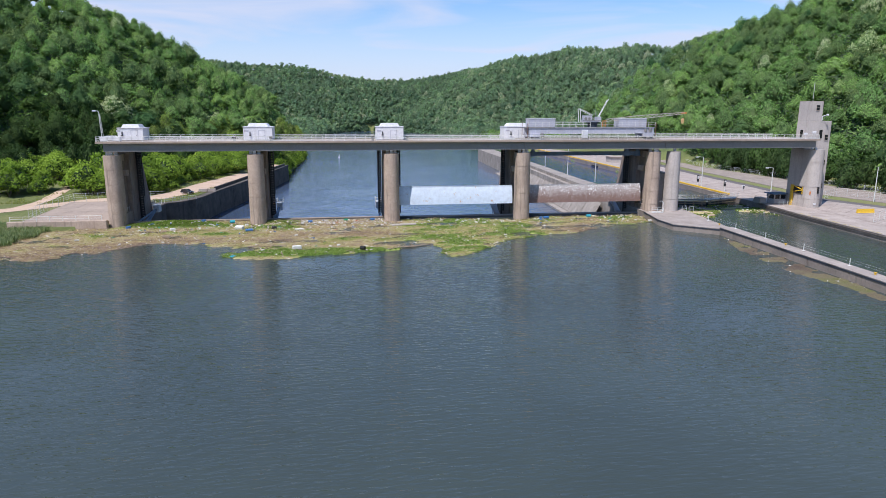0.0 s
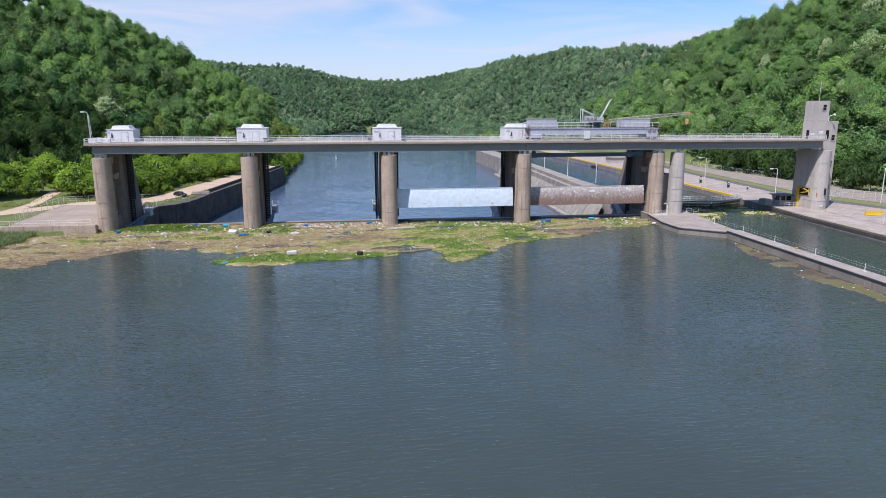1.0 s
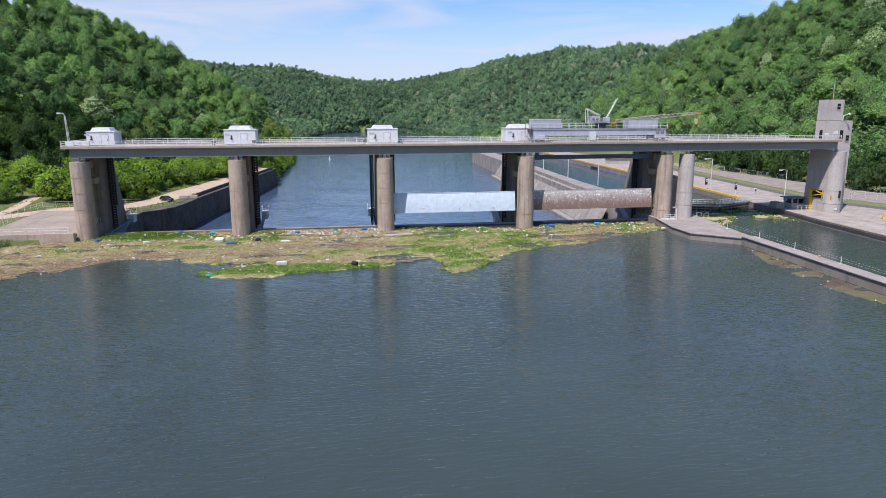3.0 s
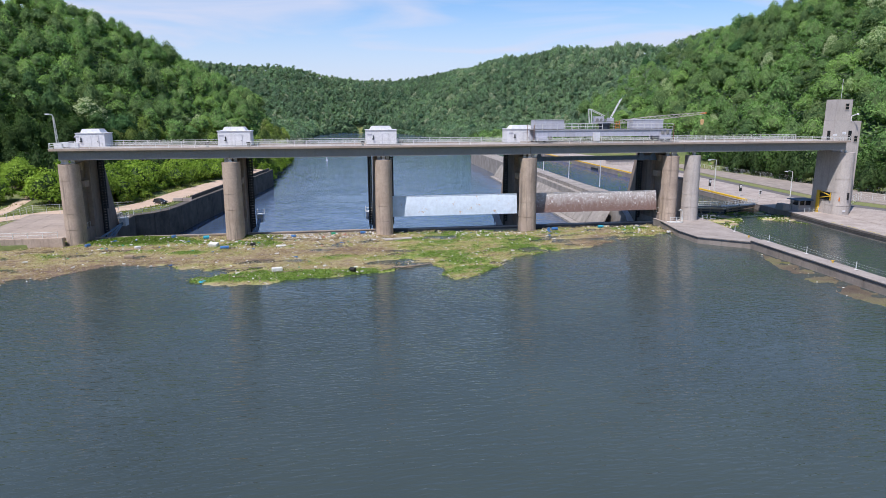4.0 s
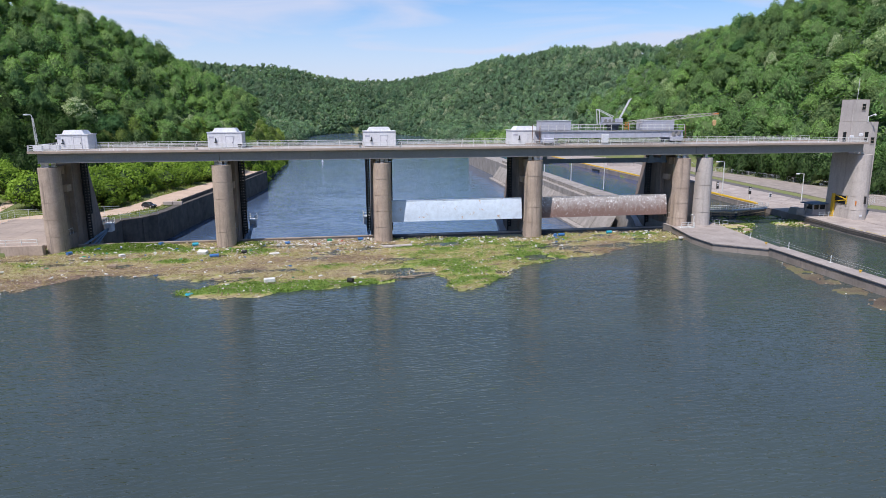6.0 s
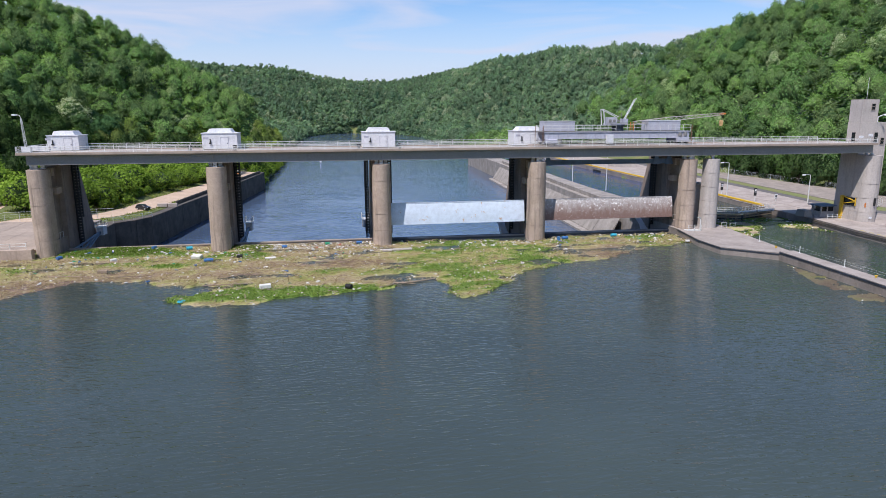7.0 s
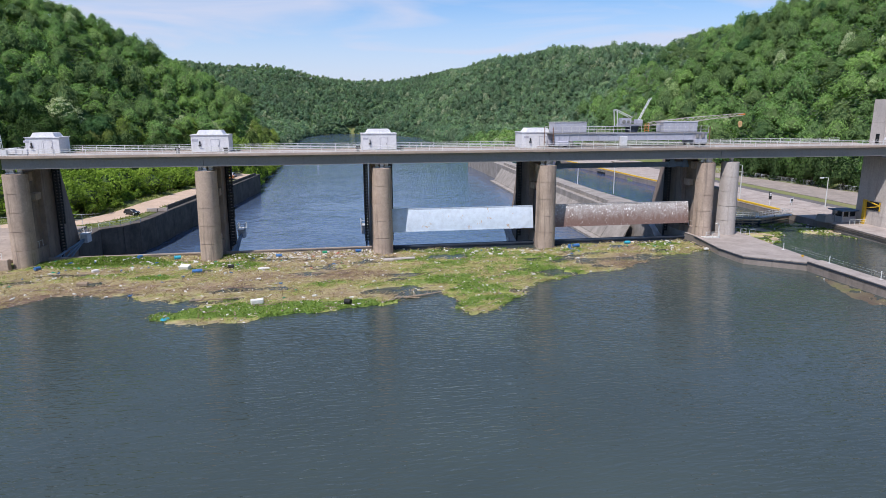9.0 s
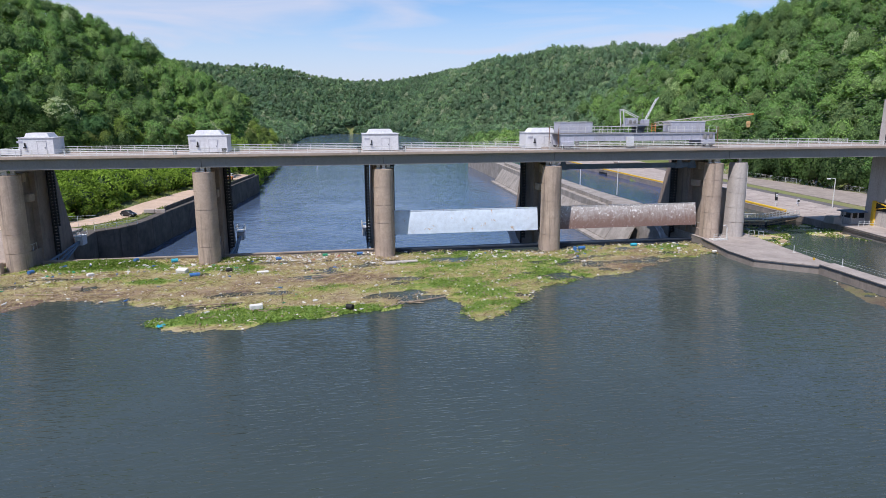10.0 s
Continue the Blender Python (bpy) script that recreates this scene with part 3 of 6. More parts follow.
def bearing(x, y, z, parent):
    m = Mesh().box(x - 0.35, x + 0.35, y - 0.35, y + 0.35, z, z + 0.15)
    m.tube((x - 0.28, y, z + 0.34), (x + 0.28, y, z + 0.34), 0.2, 10)
    m.box(x - 0.3, x + 0.3, y - 0.3, y + 0.3, z + 0.5, GIRDER_LOW - 0.01)
    return part("bearing", m, RAIL, parent)


def chain(x, y, z0, z1, parent):
    """A roller chain: two side straps with cross bars."""
    m = Mesh()
    n = int((z1 - z0) / 0.55)
    for k in range(n):
        z = z0 + k * 0.55
        m.box(x - 0.42, x + 0.42, y - 0.14, y + 0.14, z + 0.06, z + 0.40)
        m.box(x - 0.36, x - 0.22, y - 0.2, y - 0.1, z, z + 0.5)
        m.box(x + 0.22, x + 0.36, y - 0.2, y - 0.1, z, z + 0.5)
        m.box(x - 0.36, x - 0.22, y + 0.1, y + 0.2, z + 0.05, z + 0.55)
        m.box(x + 0.22, x + 0.36, y + 0.1, y + 0.2, z + 0.05, z + 0.55)
    return part("chain", m, STEEL_DARK, parent, "black greasy roller chain")


def dam_pier(cx, left=True, right=True, r=1.68):
    p = thing("dam_pier", (0, 0, 0), "tall concrete dam pier with a rounded upstream nose", "dam pier", "piers of the dam")
    pier_nose(cx, 0.2, 2.7, r, -11, 14.4, p)
    part("slot_wall", Mesh().box(cx - 0.7, cx + 0.7, 2.68, 8.35, -11, 14.4), CONCRETE_STAIN_SHADE, p)
    part("slot_seat", Mesh().box(cx - 1.5, cx + 1.5, 4.9, 7.0, 9.7, 10.9), CONCRETE, p, bevel=0.04)
    part("slot_bracket", Mesh().box(cx - 1.3, cx + 1.3, 4.2, 5.2, 13.0, 14.4), CONCRETE, p, bevel=0.04)
    part("gate_recess", Mesh().box(cx - 1.35, cx + 1.35, 2.69, 7.6, -11, 1.8), CONCRETE_STAIN_SHADE, p)
    for side in (-1, 1):
        x = cx + side * 1.24
        m = Mesh().box(x - 0.025, x + 0.025, 3.2, 6.0, 2.85, 2.9)
        for y in (3.2, 4.6, 6.0):
            m.box(x - 0.03, x + 0.03, y - 0.03, y + 0.03, 1.8, 2.88)
        part("slot_rail", m, RAIL, p)
    part("slot_pillar", Mesh().box(cx - 1.6, cx + 1.6, 7.5, 8.4, -11, 14.9), CONCRETE_STAIN_SHADE, p, bevel=0.05)
    m = Mesh().side([(8.3, -11), (25, -11), (21.0, 1.0), (15.6, 14.8), (8.3, 14.8)], cx - 1.5, cx + 1.5)
    part("body", m, CONCRETE_STAIN_SHADE, p, bevel=0.08)
    for x in (cx - 0.85, cx, cx + 0.85):
        bearing(x, 1.5 if x == cx else 2.1, 14.4, p)
    for side in [s for s, on in ((-1, left), (1, right)) if on]:
        x = cx + side * (r + 0.35)
        chain(cx + side * 2.32, 11.5, -0.4, GIRDER_LOW + 0.2, p)
        chain(cx + side * 2.32, 12.5, 4.5, GIRDER_LOW + 0.2, p)
        m = Mesh().box(x - 0.55, x - 0.25, 12.2, 12.4, -8, 14.5)
        part("guide_rail", m, STEEL_DARK, p)
    return p


for i, cx in enumerate(PIERS):
    dam_pier(cx, i > 0, i < 4, 1.68 if i < 4 else 1.54)

p = thing("lock_pier", (0, 0, 0), "slender grey concrete pier on the guide wall", "dam pier", "piers of the dam")
pier_nose(66.15, 0.3, 2.8, 1.42, TOP, 14.4, p, CONCRETE_GREY, 0.22)
part("body", Mesh().box(64.2, 67.6, 4.5, 16, TOP, 9.0), CONCRETE_GREY, p, bevel=0.06)
part("tie_beam", Mesh().box(62.5, 64.6, 5.5, 8.5, 12.6, 14.4), CONCRETE_GREY, p, bevel=0.05)
bearing(66.2, 1.9, 14.4, p)

# bridge deck
p = thing("service_bridge", (0, 0, 0), "long service bridge with grey plate girders and concrete deck", "bridge")
ENDS = (-60.4, -30.0, -0.6, 29.5, 63.4, 102.0)
for a, b in zip(ENDS, ENDS[1:]):
    m = Mesh()
    for y in (1.0, 6.0, 11.0):
        m.box(a + 0.04, b - 0.04, y, y + 0.14, GIRDER_LOW + 0.05, DECK_LOW)
        m.box(a + 0.04, b - 0.04, y - 0.18, y + 0.32, GIRDER_LOW, GIRDER_LOW + 0.08)
        k = a + 2.4
        while y > 2 and k < b - 1:
            m.box(k - 0.04, k + 0.04, y - 0.16, y, GIRDER_LOW + 0.1, DECK_LOW)
            k += 2.4
    part("girder", m, GIRDER, p)
m = Mesh()
m.box(-61.6, 102.4, 0.3, 12.6, DECK_LOW, DECK_TOP - 0.02)
part("deck", m, CONCRETE_PALE, p)
for y in (0.25, 12.2):
    part("kerb", Mesh().box(-61.62, 102.42, y, y + 0.45, DECK_LOW - 0.03, DECK_TOP + 0.12), CONCRETE_TAN, p, bevel=0.03)


def railing(name, a, b, height, step, parent_label, rails=(0.33, 0.66, 1.0), r=0.035, post=0.04, mat=None, group="", panel=False):
    """Posts every step metres between a and b, with rails."""
    mat = mat or RAIL
    a, b = Vector(a), Vector(b)
    th = thing(name, tuple(a), parent_label, "railing", group)
    d = b - a
    n = max(1, round(d.length / step))
    pm = mesh_data("post", Mesh().box(-post, post, -post, post, 0, height), mat)
    for i in range(n + 1):
        o = new("post", pm)
        o.parent = th
        o.location = d * i / n
    for k in rails:
        part("rail", Mesh().tube((0, 0, height * k), tuple(d + Vector((0, 0, height * k))), r, 6), mat, th)
    return th


railing("bridge_railing", (-61.5, 0.45, DECK_TOP + 0.12), (102.2, 0.45, DECK_TOP + 0.12), 1.0, 2.3, "galvanised steel pipe railing along the bridge deck", rails=(0.12, 0.36, 0.68, 1.0), r=0.04, group="railings of the bridge")
railing("bridge_railing", (-61.5, 12.4, DECK_TOP + 0.12), (98.0, 12.4, DECK_TOP + 0.12), 1.0, 2.3, "galvanised steel pipe railing along the bridge deck", rails=(0.12, 0.36, 0.68, 1.0), r=0.04, group="railings of the bridge")
railing("bridge_railing", (-61.4, 0.6, DECK_TOP), (-61.4, 12.3, DECK_TOP), 1.1, 2.3, "galvanised steel pipe railing across the bridge end", group="railings of the bridge")


def machine_house(cx, y0, w=6.5, d=4.6, h=2.6, label="white metal hoist house with a raised roof hood"):
    h += 0.30
    p = thing("hoist_house", (cx, y0, DECK_TOP), label, "hoist house", "hoist houses on the bridge")
    part("body", Mesh().box(-w / 2, w / 2, 0, d, 0.05, h), WHITE_PAINT, p, bevel=0.04)
    part("roof", Mesh().box(-w / 2 - 0.12, w / 2 + 0.12, -0.12, d + 0.12, h, h + 0.12), WHITE_PAINT, p)
    k = w * 0.37
    part("roof_hood", Mesh().prism([(-k, 0.5), (k, 0.5), (k, d - 0.4), (-k, d - 0.4)], h + 0.12, h + 0.85, [(-k * 0.8, 0.6), (k * 0.8, 0.6), (k * 0.8, d - 0.9), (-k * 0.8, d - 0.9)]), WHITE_PAINT, p, bevel=0.03)
    dr = part("door", Mesh().box(0.2, 1.5, -0.05, 0, 0.1, 2.15), WHITE_PAINT, p)
    m = Mesh().box(0.12, 0.2, -0.07, 0, 0.1, 2.2).box(1.5, 1.58, -0.07, 0, 0.1, 2.2).box(0.12, 1.58, -0.07, 0, 2.15, 2.23)
    part("door_frame", m, LILAC, p)
    part("handle", Mesh().box(1.3, 1.38, -0.12, -0.05, 1.0, 1.2), STEEL_DARK, dr)
    part("lamp", Mesh().box(-1.75, -1.6, -0.25, 0, 1.3, 1.9).box(-1.9, -1.5, -0.3, -0.02, 1.05, 1.25), STEEL_DARK, p)
    part("louvre", Mesh().box(-2.9, -2.0, -0.04, 0, 1.9, 2.25), LILAC, p)
    m = Mesh()
    for k in range(int(w / 0.55)):
        x = -w / 2 + 0.28 + k * 0.55
        m.box(x - 0.03, x + 0.03, -0.025, 0, 0.1, h - 0.1)
    part("panel_ribs", m, WHITE_PAINT, p)
    return p


machine_house(-57.3, 9.0, 5.3, 4.6, 2.35)
machine_house(-29.9, 7.6, 6.3)
machine_house(-0.5, 7.6, 6.3)
machine_house(29.6, 7.6)


# gates
def arc_gate(x0, x1, yc, zc, radius, a0, a1, material, label, name="tainter_gate", strut=BLUE_PALE):
    """A tainter gate: a skin bent about the trunnion at (yc, zc), ribs, girders and arms. Angles in degrees, 180 faces upstream, above it less."""
    p = thing(name, (0, 0, 0), label, "dam gate", "gates of the dam")
    n = 10
    m = Mesh()
    ring = [(yc + radius * math.cos(radians(a)), zc + radius * math.sin(radians(a))) for a in np.linspace(a0, a1, n + 1)]
    inner = [(yc + (radius - 0.12) * math.cos(radians(a)), zc + (radius - 0.12) * math.sin(radians(a))) for a in np.linspace(a0, a1, n + 1)]
    m.side(ring + inner[::-1], x0, x1)
    part("skin", m, material, p)
    m = Mesh()
    for k in (0, n):
        y, z = ring[k]
        m.box(x0, x1, y - 0.07, y + 0.5, z - 0.09, z + 0.09)
    part("lip", m, material, p)
    m = Mesh()
    for a in np.linspace(a0, a1, 4)[1:3]:
        y, z = yc + (radius - 0.8) * math.cos(radians(a)), zc + (radius - 0.8) * math.sin(radians(a))
        m.box(x0 + 0.3, x1 - 0.3, y - 0.5, y + 0.6, z - 0.35, z + 0.35)
    part("beam", m, strut, p)
    for x in (x0 + 0.85, x1 - 0.6):
        m = Mesh()
        ends = []
        for a in (np.linspace(a0, a1, 5)[1:4] if a1 < 185 else (a0 + 0.4, a0 + 6.0, a0 + 12.0)):
            e = (x, yc + (radius - 0.4) * math.cos(radians(a)), zc + (radius - 0.4) * math.sin(radians(a)))
            ends.append(Vector(e))
            m.bar(e, (x, yc, zc), 0.3, 0.26)
        c = Vector((x, yc, zc))
        for k in range(1, 6):
            for i in (0, 1):
                m.bar(ends[i].lerp(c, k / 7), ends[i + 1].lerp(c, (k + (k % 2) * 1.0 - 0.5) / 7), 0.13)
        arm = part("arm", m, strut, p)
        part("trunnion", Mesh().tube((x - 0.6, yc, zc), (x + 0.6, yc, zc), 0.7, 12).box(x - 0.65, x + 0.65, yc - 1.0, yc + 1.2, zc - 0.8, zc + 0.8), WHITE_PAINT, arm)
        m = Mesh().box(x - 0.75, x + 0.75, yc - 1.6, yc + 1.6, zc + 0.85, zc + 0.95)
        for dx in (-0.7, 0.7):
            for dy in (-1.5, 0, 1.5):
                m.box(x + dx - 0.04, x + dx + 0.04, yc + dy - 0.04, yc + dy + 0.04, zc + 0.9, zc + 2.0)
            for dz in (1.45, 2.0):
                m.box(x + dx - 0.03, x + dx + 0.03, yc - 1.5, yc + 1.5, zc + dz - 0.03, zc + dz + 0.03)
        for dz in (1.45, 2.0):
            m.box(x - 0.7, x + 0.7, yc - 1.53, yc - 1.47, zc + dz - 0.03, zc + dz + 0.03)
        part("platform", m, RAIL, arm, "railed landing over the trunnion")
    if a1 < 185:
        for q in (0.0, 0.9, 1.8, 2.7):
            m = Mesh().bar((x1 - 1.6 - 0.55 * q, 17.5 - q, 1.4), (x1 - 0.6 - 0.25 * q, 8.5 + 0.3 * q, -3.8), 0.3)
            part("strut", m, WHITE_PAINT, p, "white painted lower strut")
            m = Mesh().bar((x1 - 1.4 - 0.55 * q, 15.5 - q, 0.2), (x1 - 2.2 - 0.25 * q, 9.5 + 0.3 * q, -2.6), 0.16)
            part("brace", m, WHITE_PAINT, p, "white painted brace")
        part("brace", Mesh().bar((x1 - 0.9, 17.0, 0.8), (x1 - 1.4, 13.0, -0.6), 0.22), WHITE_PAINT, p, "white painted brace")
    return p


def bay(i):
    return PIERS[i] + 1.78, PIERS[i + 1] - 1.78


for i in (0, 1):
    a, b = bay(i)
    arc_gate(a, b, 21.0, 0.3, 15.0, 182.9, 205, CONCRETE_TAN, "closed silt-tan tainter gate holding back the pool")
a, b = bay(2)
arc_gate(a, b, 20.3, 1.65, 16.6, 162.7, 176.7, GATE_WHITE, "raised tainter gate with patchy pale blue-white paint")
a, b = bay(3)
arc_gate(a, b, 20.3, 1.65, 16.6, 162.7, 176.7, GATE_RUST, "raised tainter gate with brown rust and white spots")
for i in (2, 3):
    a, b = bay(i)
    p = thing("bulkhead", (0, 0, 0), "dark blue steel bulkhead set between two piers", "bulkhead", "bulkheads of the dam")
    part("panel", Mesh().box(a - 0.5, b + 0.5, 4.6, 5.6, -8, -0.5), BLUE_DARK, p)
    part("top_flange", Mesh().box(a - 0.5, b + 0.5, 4.45, 5.75, -0.5, -0.25), BLUE_DARK, p)


# ---- tower and column at the lock ----
p = thing("lock_tower", (0, 0, 0), "tall grey concrete control tower beside the lock", "tower")
part("lower_block", Mesh().box(101.5, 108.1, 5.0, 8.7, TOP - 1, 21.4), CONCRETE_GREY, p, bevel=0.05)
part("upper_block", Mesh().box(101.48, 105.3, 4.98, 8.6, 21.42, 26.1), CONCRETE_GREY, p, bevel=0.05)
part("roof_cap", Mesh().box(101.5, 105.28, 5.0, 8.58, 26.1, 26.18), CONCRETE_PALE, p)
for x, z in ((103.9, 24.0), (107.0, 16.8), (107.0, 10.6), (107.0, 4.8)):
    w = part("window", Mesh().box(x - 0.42, x + 0.42, 4.9, 4.97, z, z + 1.25), DARK_GLASS, p, "small barred window")
    part("frame", Mesh().box(x - 0.5, x - 0.42, 4.87, 4.98, z - 0.08, z + 1.33).box(x + 0.42, x + 0.5, 4.87, 4.98, z - 0.08, z + 1.33).box(x - 0.5, x + 0.5, 4.85, 4.98, z - 0.12, z).box(x - 0.42, x + 0.42, 4.89, 4.98, z + 0.6, z + 0.66), CONCRETE_PALE, w)
part("door", Mesh().box(105.0, 105.8, 4.9, 4.97, DECK_TOP + 0.05, DECK_TOP + 2.1), DARK_GLASS, p, "dark doorway")
part("door", Mesh().box(101.4, 101.47, 6.2, 7.1, DECK_TOP + 0.05, DECK_TOP + 2.1), DARK_GLASS, p, "dark doorway")
part("antenna", Mesh().tube((103.5, 6.6, 26.2), (103.5, 6.6, 30.7), 0.05, 6), RAIL, p)
m = Mesh().tube((105.2, 4.8, 21.4), (105.2, 4.8, 22.5), 0.09, 8).tube((105.2, 4.8, 22.5), (105.7, 3.8, 23.0), 0.09, 8).tube((105.7, 3.8, 23.05), (105.8, 3.5, 22.8), 0.2, 10)
part("camera_mount", m, WHITE_PAINT, p, "white camera on a bracket")
for x, s in ((99.7, 1), (101.9, 1.25)):
    c = thing("deck_camera", (x, 2.0, DECK_TOP - 0.02), "white equipment box on a post on the deck", "camera")
    part("post", Mesh().tube((0, 0, 0), (0, 0, 1.1 * s), 0.06, 8), RAIL, c)
    part("head", Mesh().box(-0.35, 0.35, -0.25, 0.25, 1.1 * s, 1.55 * s), WHITE_PAINT, c, bevel=0.04)

p = thing("bridge_column", (0, 0, 0), "massive rounded grey concrete column under the bridge end", "column")
pier_nose(103.35, 0.9, 4.98, 1.9, TOP - 1, 14.6, p, CONCRETE_GREY, 0.15)
part("body", Mesh().box(101.42, 103.4, 4.97, 4.99, TOP - 1, 14.6).side([(4.9, TOP - 1), (9.6, TOP - 1), (9.2, 14.6), (4.9, 14.6)], 101.36, 101.49), CONCRETE_GREY, p)
for y in (2.2, 3.6):
    bearing(102.6, y, 14.6, p)
# A dark panel, set proud, paints the shade of a square opening.
part("recess", Mesh().box(101.2, 101.3, 3.2, 6.6, 3.6, 5.4), DARK_GLASS, p, "dark flat panel in place of a shaded opening")
m = Mesh().box(100.85, 101.3, 6.6, 7.3, TOP, 5.6).bar((101.1, 6.6, 5.4), (101.1, 3.2, 4.7), 0.18).bar((101.1, 6.6, 3.9), (101.1, 3.2, 4.6), 0.18).bar((101.1, 3.2, 3.6), (101.1, 3.2, 5.4), 0.14)
part("hoist_frame", m, YELLOW, p, "yellow painted steel hoist frame")
part("sign", Mesh().box(101.85, 101.95, 1.2, 2.1, 3.6, 4.5), ORANGE, p, "orange square sign")
part("signal", Mesh().box(103.3, 103.6, 0.5, 0.85, 4.0, 5.6), STEEL_DARK, p, "black signal light box")
part("notice", Mesh().box(102.6, 103.3, 0.72, 0.8, 1.2, 1.6), WHITE_PAINT, p)

# shift the tower and column along the bridge to fit the camera's view
bpy.data.objects["lock_tower"].location.x = 0.5
bpy.data.objects["bridge_column"].location.x = 0.25

# ---- hut, signs and gear on the land wall ----
p = thing("gate_hut", (98.3, 9.2, TOP), "small grey hut with an overhanging dark flat roof", "hut")
part("body", Mesh().box(0, 3.4, 0, 3.0, 0, 1.2).box(0, 0.25, 0, 0.25, 1.2, 2.4).box(3.15, 3.4, 0, 0.25, 1.2, 2.4).box(0, 3.4, 2.7, 3.0, 1.2, 2.4).box(1.5, 1.75, 0, 0.25, 1.2, 2.4), CONCRETE_GREY, p)
part("window", Mesh().box(0.25, 3.15, 0.1, 0.14, 1.2, 2.4).box(0.1, 0.14, 0.25, 2.7, 1.2, 2.4), DARK_GLASS, p)
part("roof", Mesh().box(-0.7, 4.0, -0.7, 3.5, 2.4, 2.62), BLUE_STEEL, p, bevel=0.03)
railing("hut_railing", (97.9, 6.6, TOP), (102.4, 6.2, TOP), 1.0, 1.1, "grey pipe railing before the small hut", rails=(0.5, 1.0))
p = thing("gate_machinery", (95.6, 11.0, TOP), "grey steel gate machinery housing on the wall edge", "machinery")
part("housing", Mesh().prism([(-1.2, -1.5), (1.2, -1.5), (1.2, 1.5), (-1.2, 1.5)], 0, 1.5, [(-0.9, -1.2), (0.6, -1.2), (0.6, 1.2), (-0.9, 1.2)]), GIRDER, p, bevel=0.05)
part("pedestal", Mesh().tube((1.5, -1.0, 0), (1.5, -1.0, 1.9), 0.12).box(1.2, 1.8, -1.3, -0.7, 1.9, 2.5), GIRDER, p)
for x, y, h in ((100.2, 50.5, 3.4), (101.2, 36.8, 3.4), (106.5, 35.6, 1.8)):
    p = thing("signal_post", (x, y, TOP), "black and white signal board on a post", "signal", "signals on the lock wall")
    part("post", Mesh().tube((0, 0, 0), (0, 0, h), 0.08, 8), RAIL, p)
    part("board", Mesh().box(-0.35, 0.35, -0.1, 0.1, h - 2.0 if h > 2 else h - 1.2, h), WHITE_PAINT if h < 2 else STEEL_DARK, p)
    part("panel", Mesh().box(-0.28, 0.28, -0.14, -0.1, h - 0.75, h - 0.3).box(-0.28, 0.28, -0.14, -0.1, h - 1.1, h - 0.95), WHITE_PAINT if h > 2 else STEEL_DARK, p)


def street_lamp(x, y, h, dx=-2.2, z=TOP, label="tall grey steel street lamp with a curved arm"):
    p = thing("street_lamp", (x, y, z), label, "street lamp", "lamps beside the lock")
    part("pole", Mesh().tube((0, 0, 0), (0, 0, h), 0.14, 8, 0.09), RAIL, p)
    if dx:
        part("arm", Mesh().tube((0, 0, h - 0.05), (dx * 0.6, -0.2, h + 0.15), 0.06, 6).tube((dx * 0.6, -0.2, h + 0.15), (dx, -0.3, h + 0.12), 0.06, 6), RAIL, p)
        part("lantern", Mesh().prism([(dx - 0.5, -0.55), (dx + 0.3, -0.55), (dx + 0.3, -0.05), (dx - 0.5, -0.05)], h - 0.12, h + 0.15), WHITE_PAINT, p, bevel=0.05)
    return p


street_lamp(98.9, 46.0, 9.5)
street_lamp(112.0, 30.5, 7.3, -2.0)
street_lamp(126.3, 8.5, 9.2, 0, label="plain tall grey steel pole")
for x, y in ((72.0, 66.5), (71.6, 94.0), (73.0, 128.0)):
    street_lamp(x, y, 10.0, 0, label="slender grey lamp mast on the lock wall")
p = thing("flood_light_mast", (-61.0, 3.2, DECK_TOP - 0.02), "slim steel lattice mast with a floodlight on the bridge end", "light mast")
m = Mesh()
for a in range(3):
    q = Vector((0.24 * math.cos(a * 2.09), 0.24 * math.sin(a * 2.09), 0))
    m.tube(q, q * 0.5 + Vector((-0.25, 0, 5.8)), 0.05, 6)
for k in range(14):
    f = 1 - 0.035 * k
    m.bar((0.22 * f * math.cos(k) - 0.018 * k, 0.22 * f * math.sin(k), 0.41 * k), (0.22 * f * math.cos(k + 2.1) - 0.018 * k, 0.22 * f * math.sin(k + 2.1), 0.41 * k + 0.4), 0.04)
part("mast", m, RAIL, p)
part("arm", Mesh().tube((-0.25, 0, 5.8), (-0.4, 0, 6.3), 0.06).tube((-0.4, 0, 6.3), (-1.0, -0.1, 6.45), 0.06), WHITE_PAINT, p)
part("lantern", Mesh().box(-1.5, -0.85, -0.35, 0.15, 6.25, 6.5), WHITE_PAINT, p, bevel=0.04)
for x, y, s in ((-60.3, 1.6, 0.7), (-58.9, 5.0, 0.9), (-61.0, 6.2, 0.8)):
    p = thing("equipment_box", (x, y, DECK_TOP - 0.02), "white steel equipment box on the bridge deck", "box", "boxes on the bridge")
    part("cabinet", Mesh().box(-s, s, -0.35, 0.35, 0.15, 1.1), WHITE_PAINT, p, bevel=0.04)
    part("foot", Mesh().box(-s + 0.1, s - 0.1, -0.3, 0.3, 0, 0.15), GIRDER, p)
for cx in (-30.0, -0.6):
    for dx in (-4.0, 3.6):
        p = thing("winch_stand", (cx + dx, 1.6, DECK_TOP - 0.02), "small dark winch stand on the bridge deck", "winch", "winches on the bridge")
        part("stand", Mesh().box(-0.25, 0.25, -0.2, 0.2, 0, 0.7), GIRDER, p)
        part("drum", Mesh().tube((-0.35, 0, 0.85), (0.35, 0, 0.85), 0.22, 10), STEEL_DARK, p)

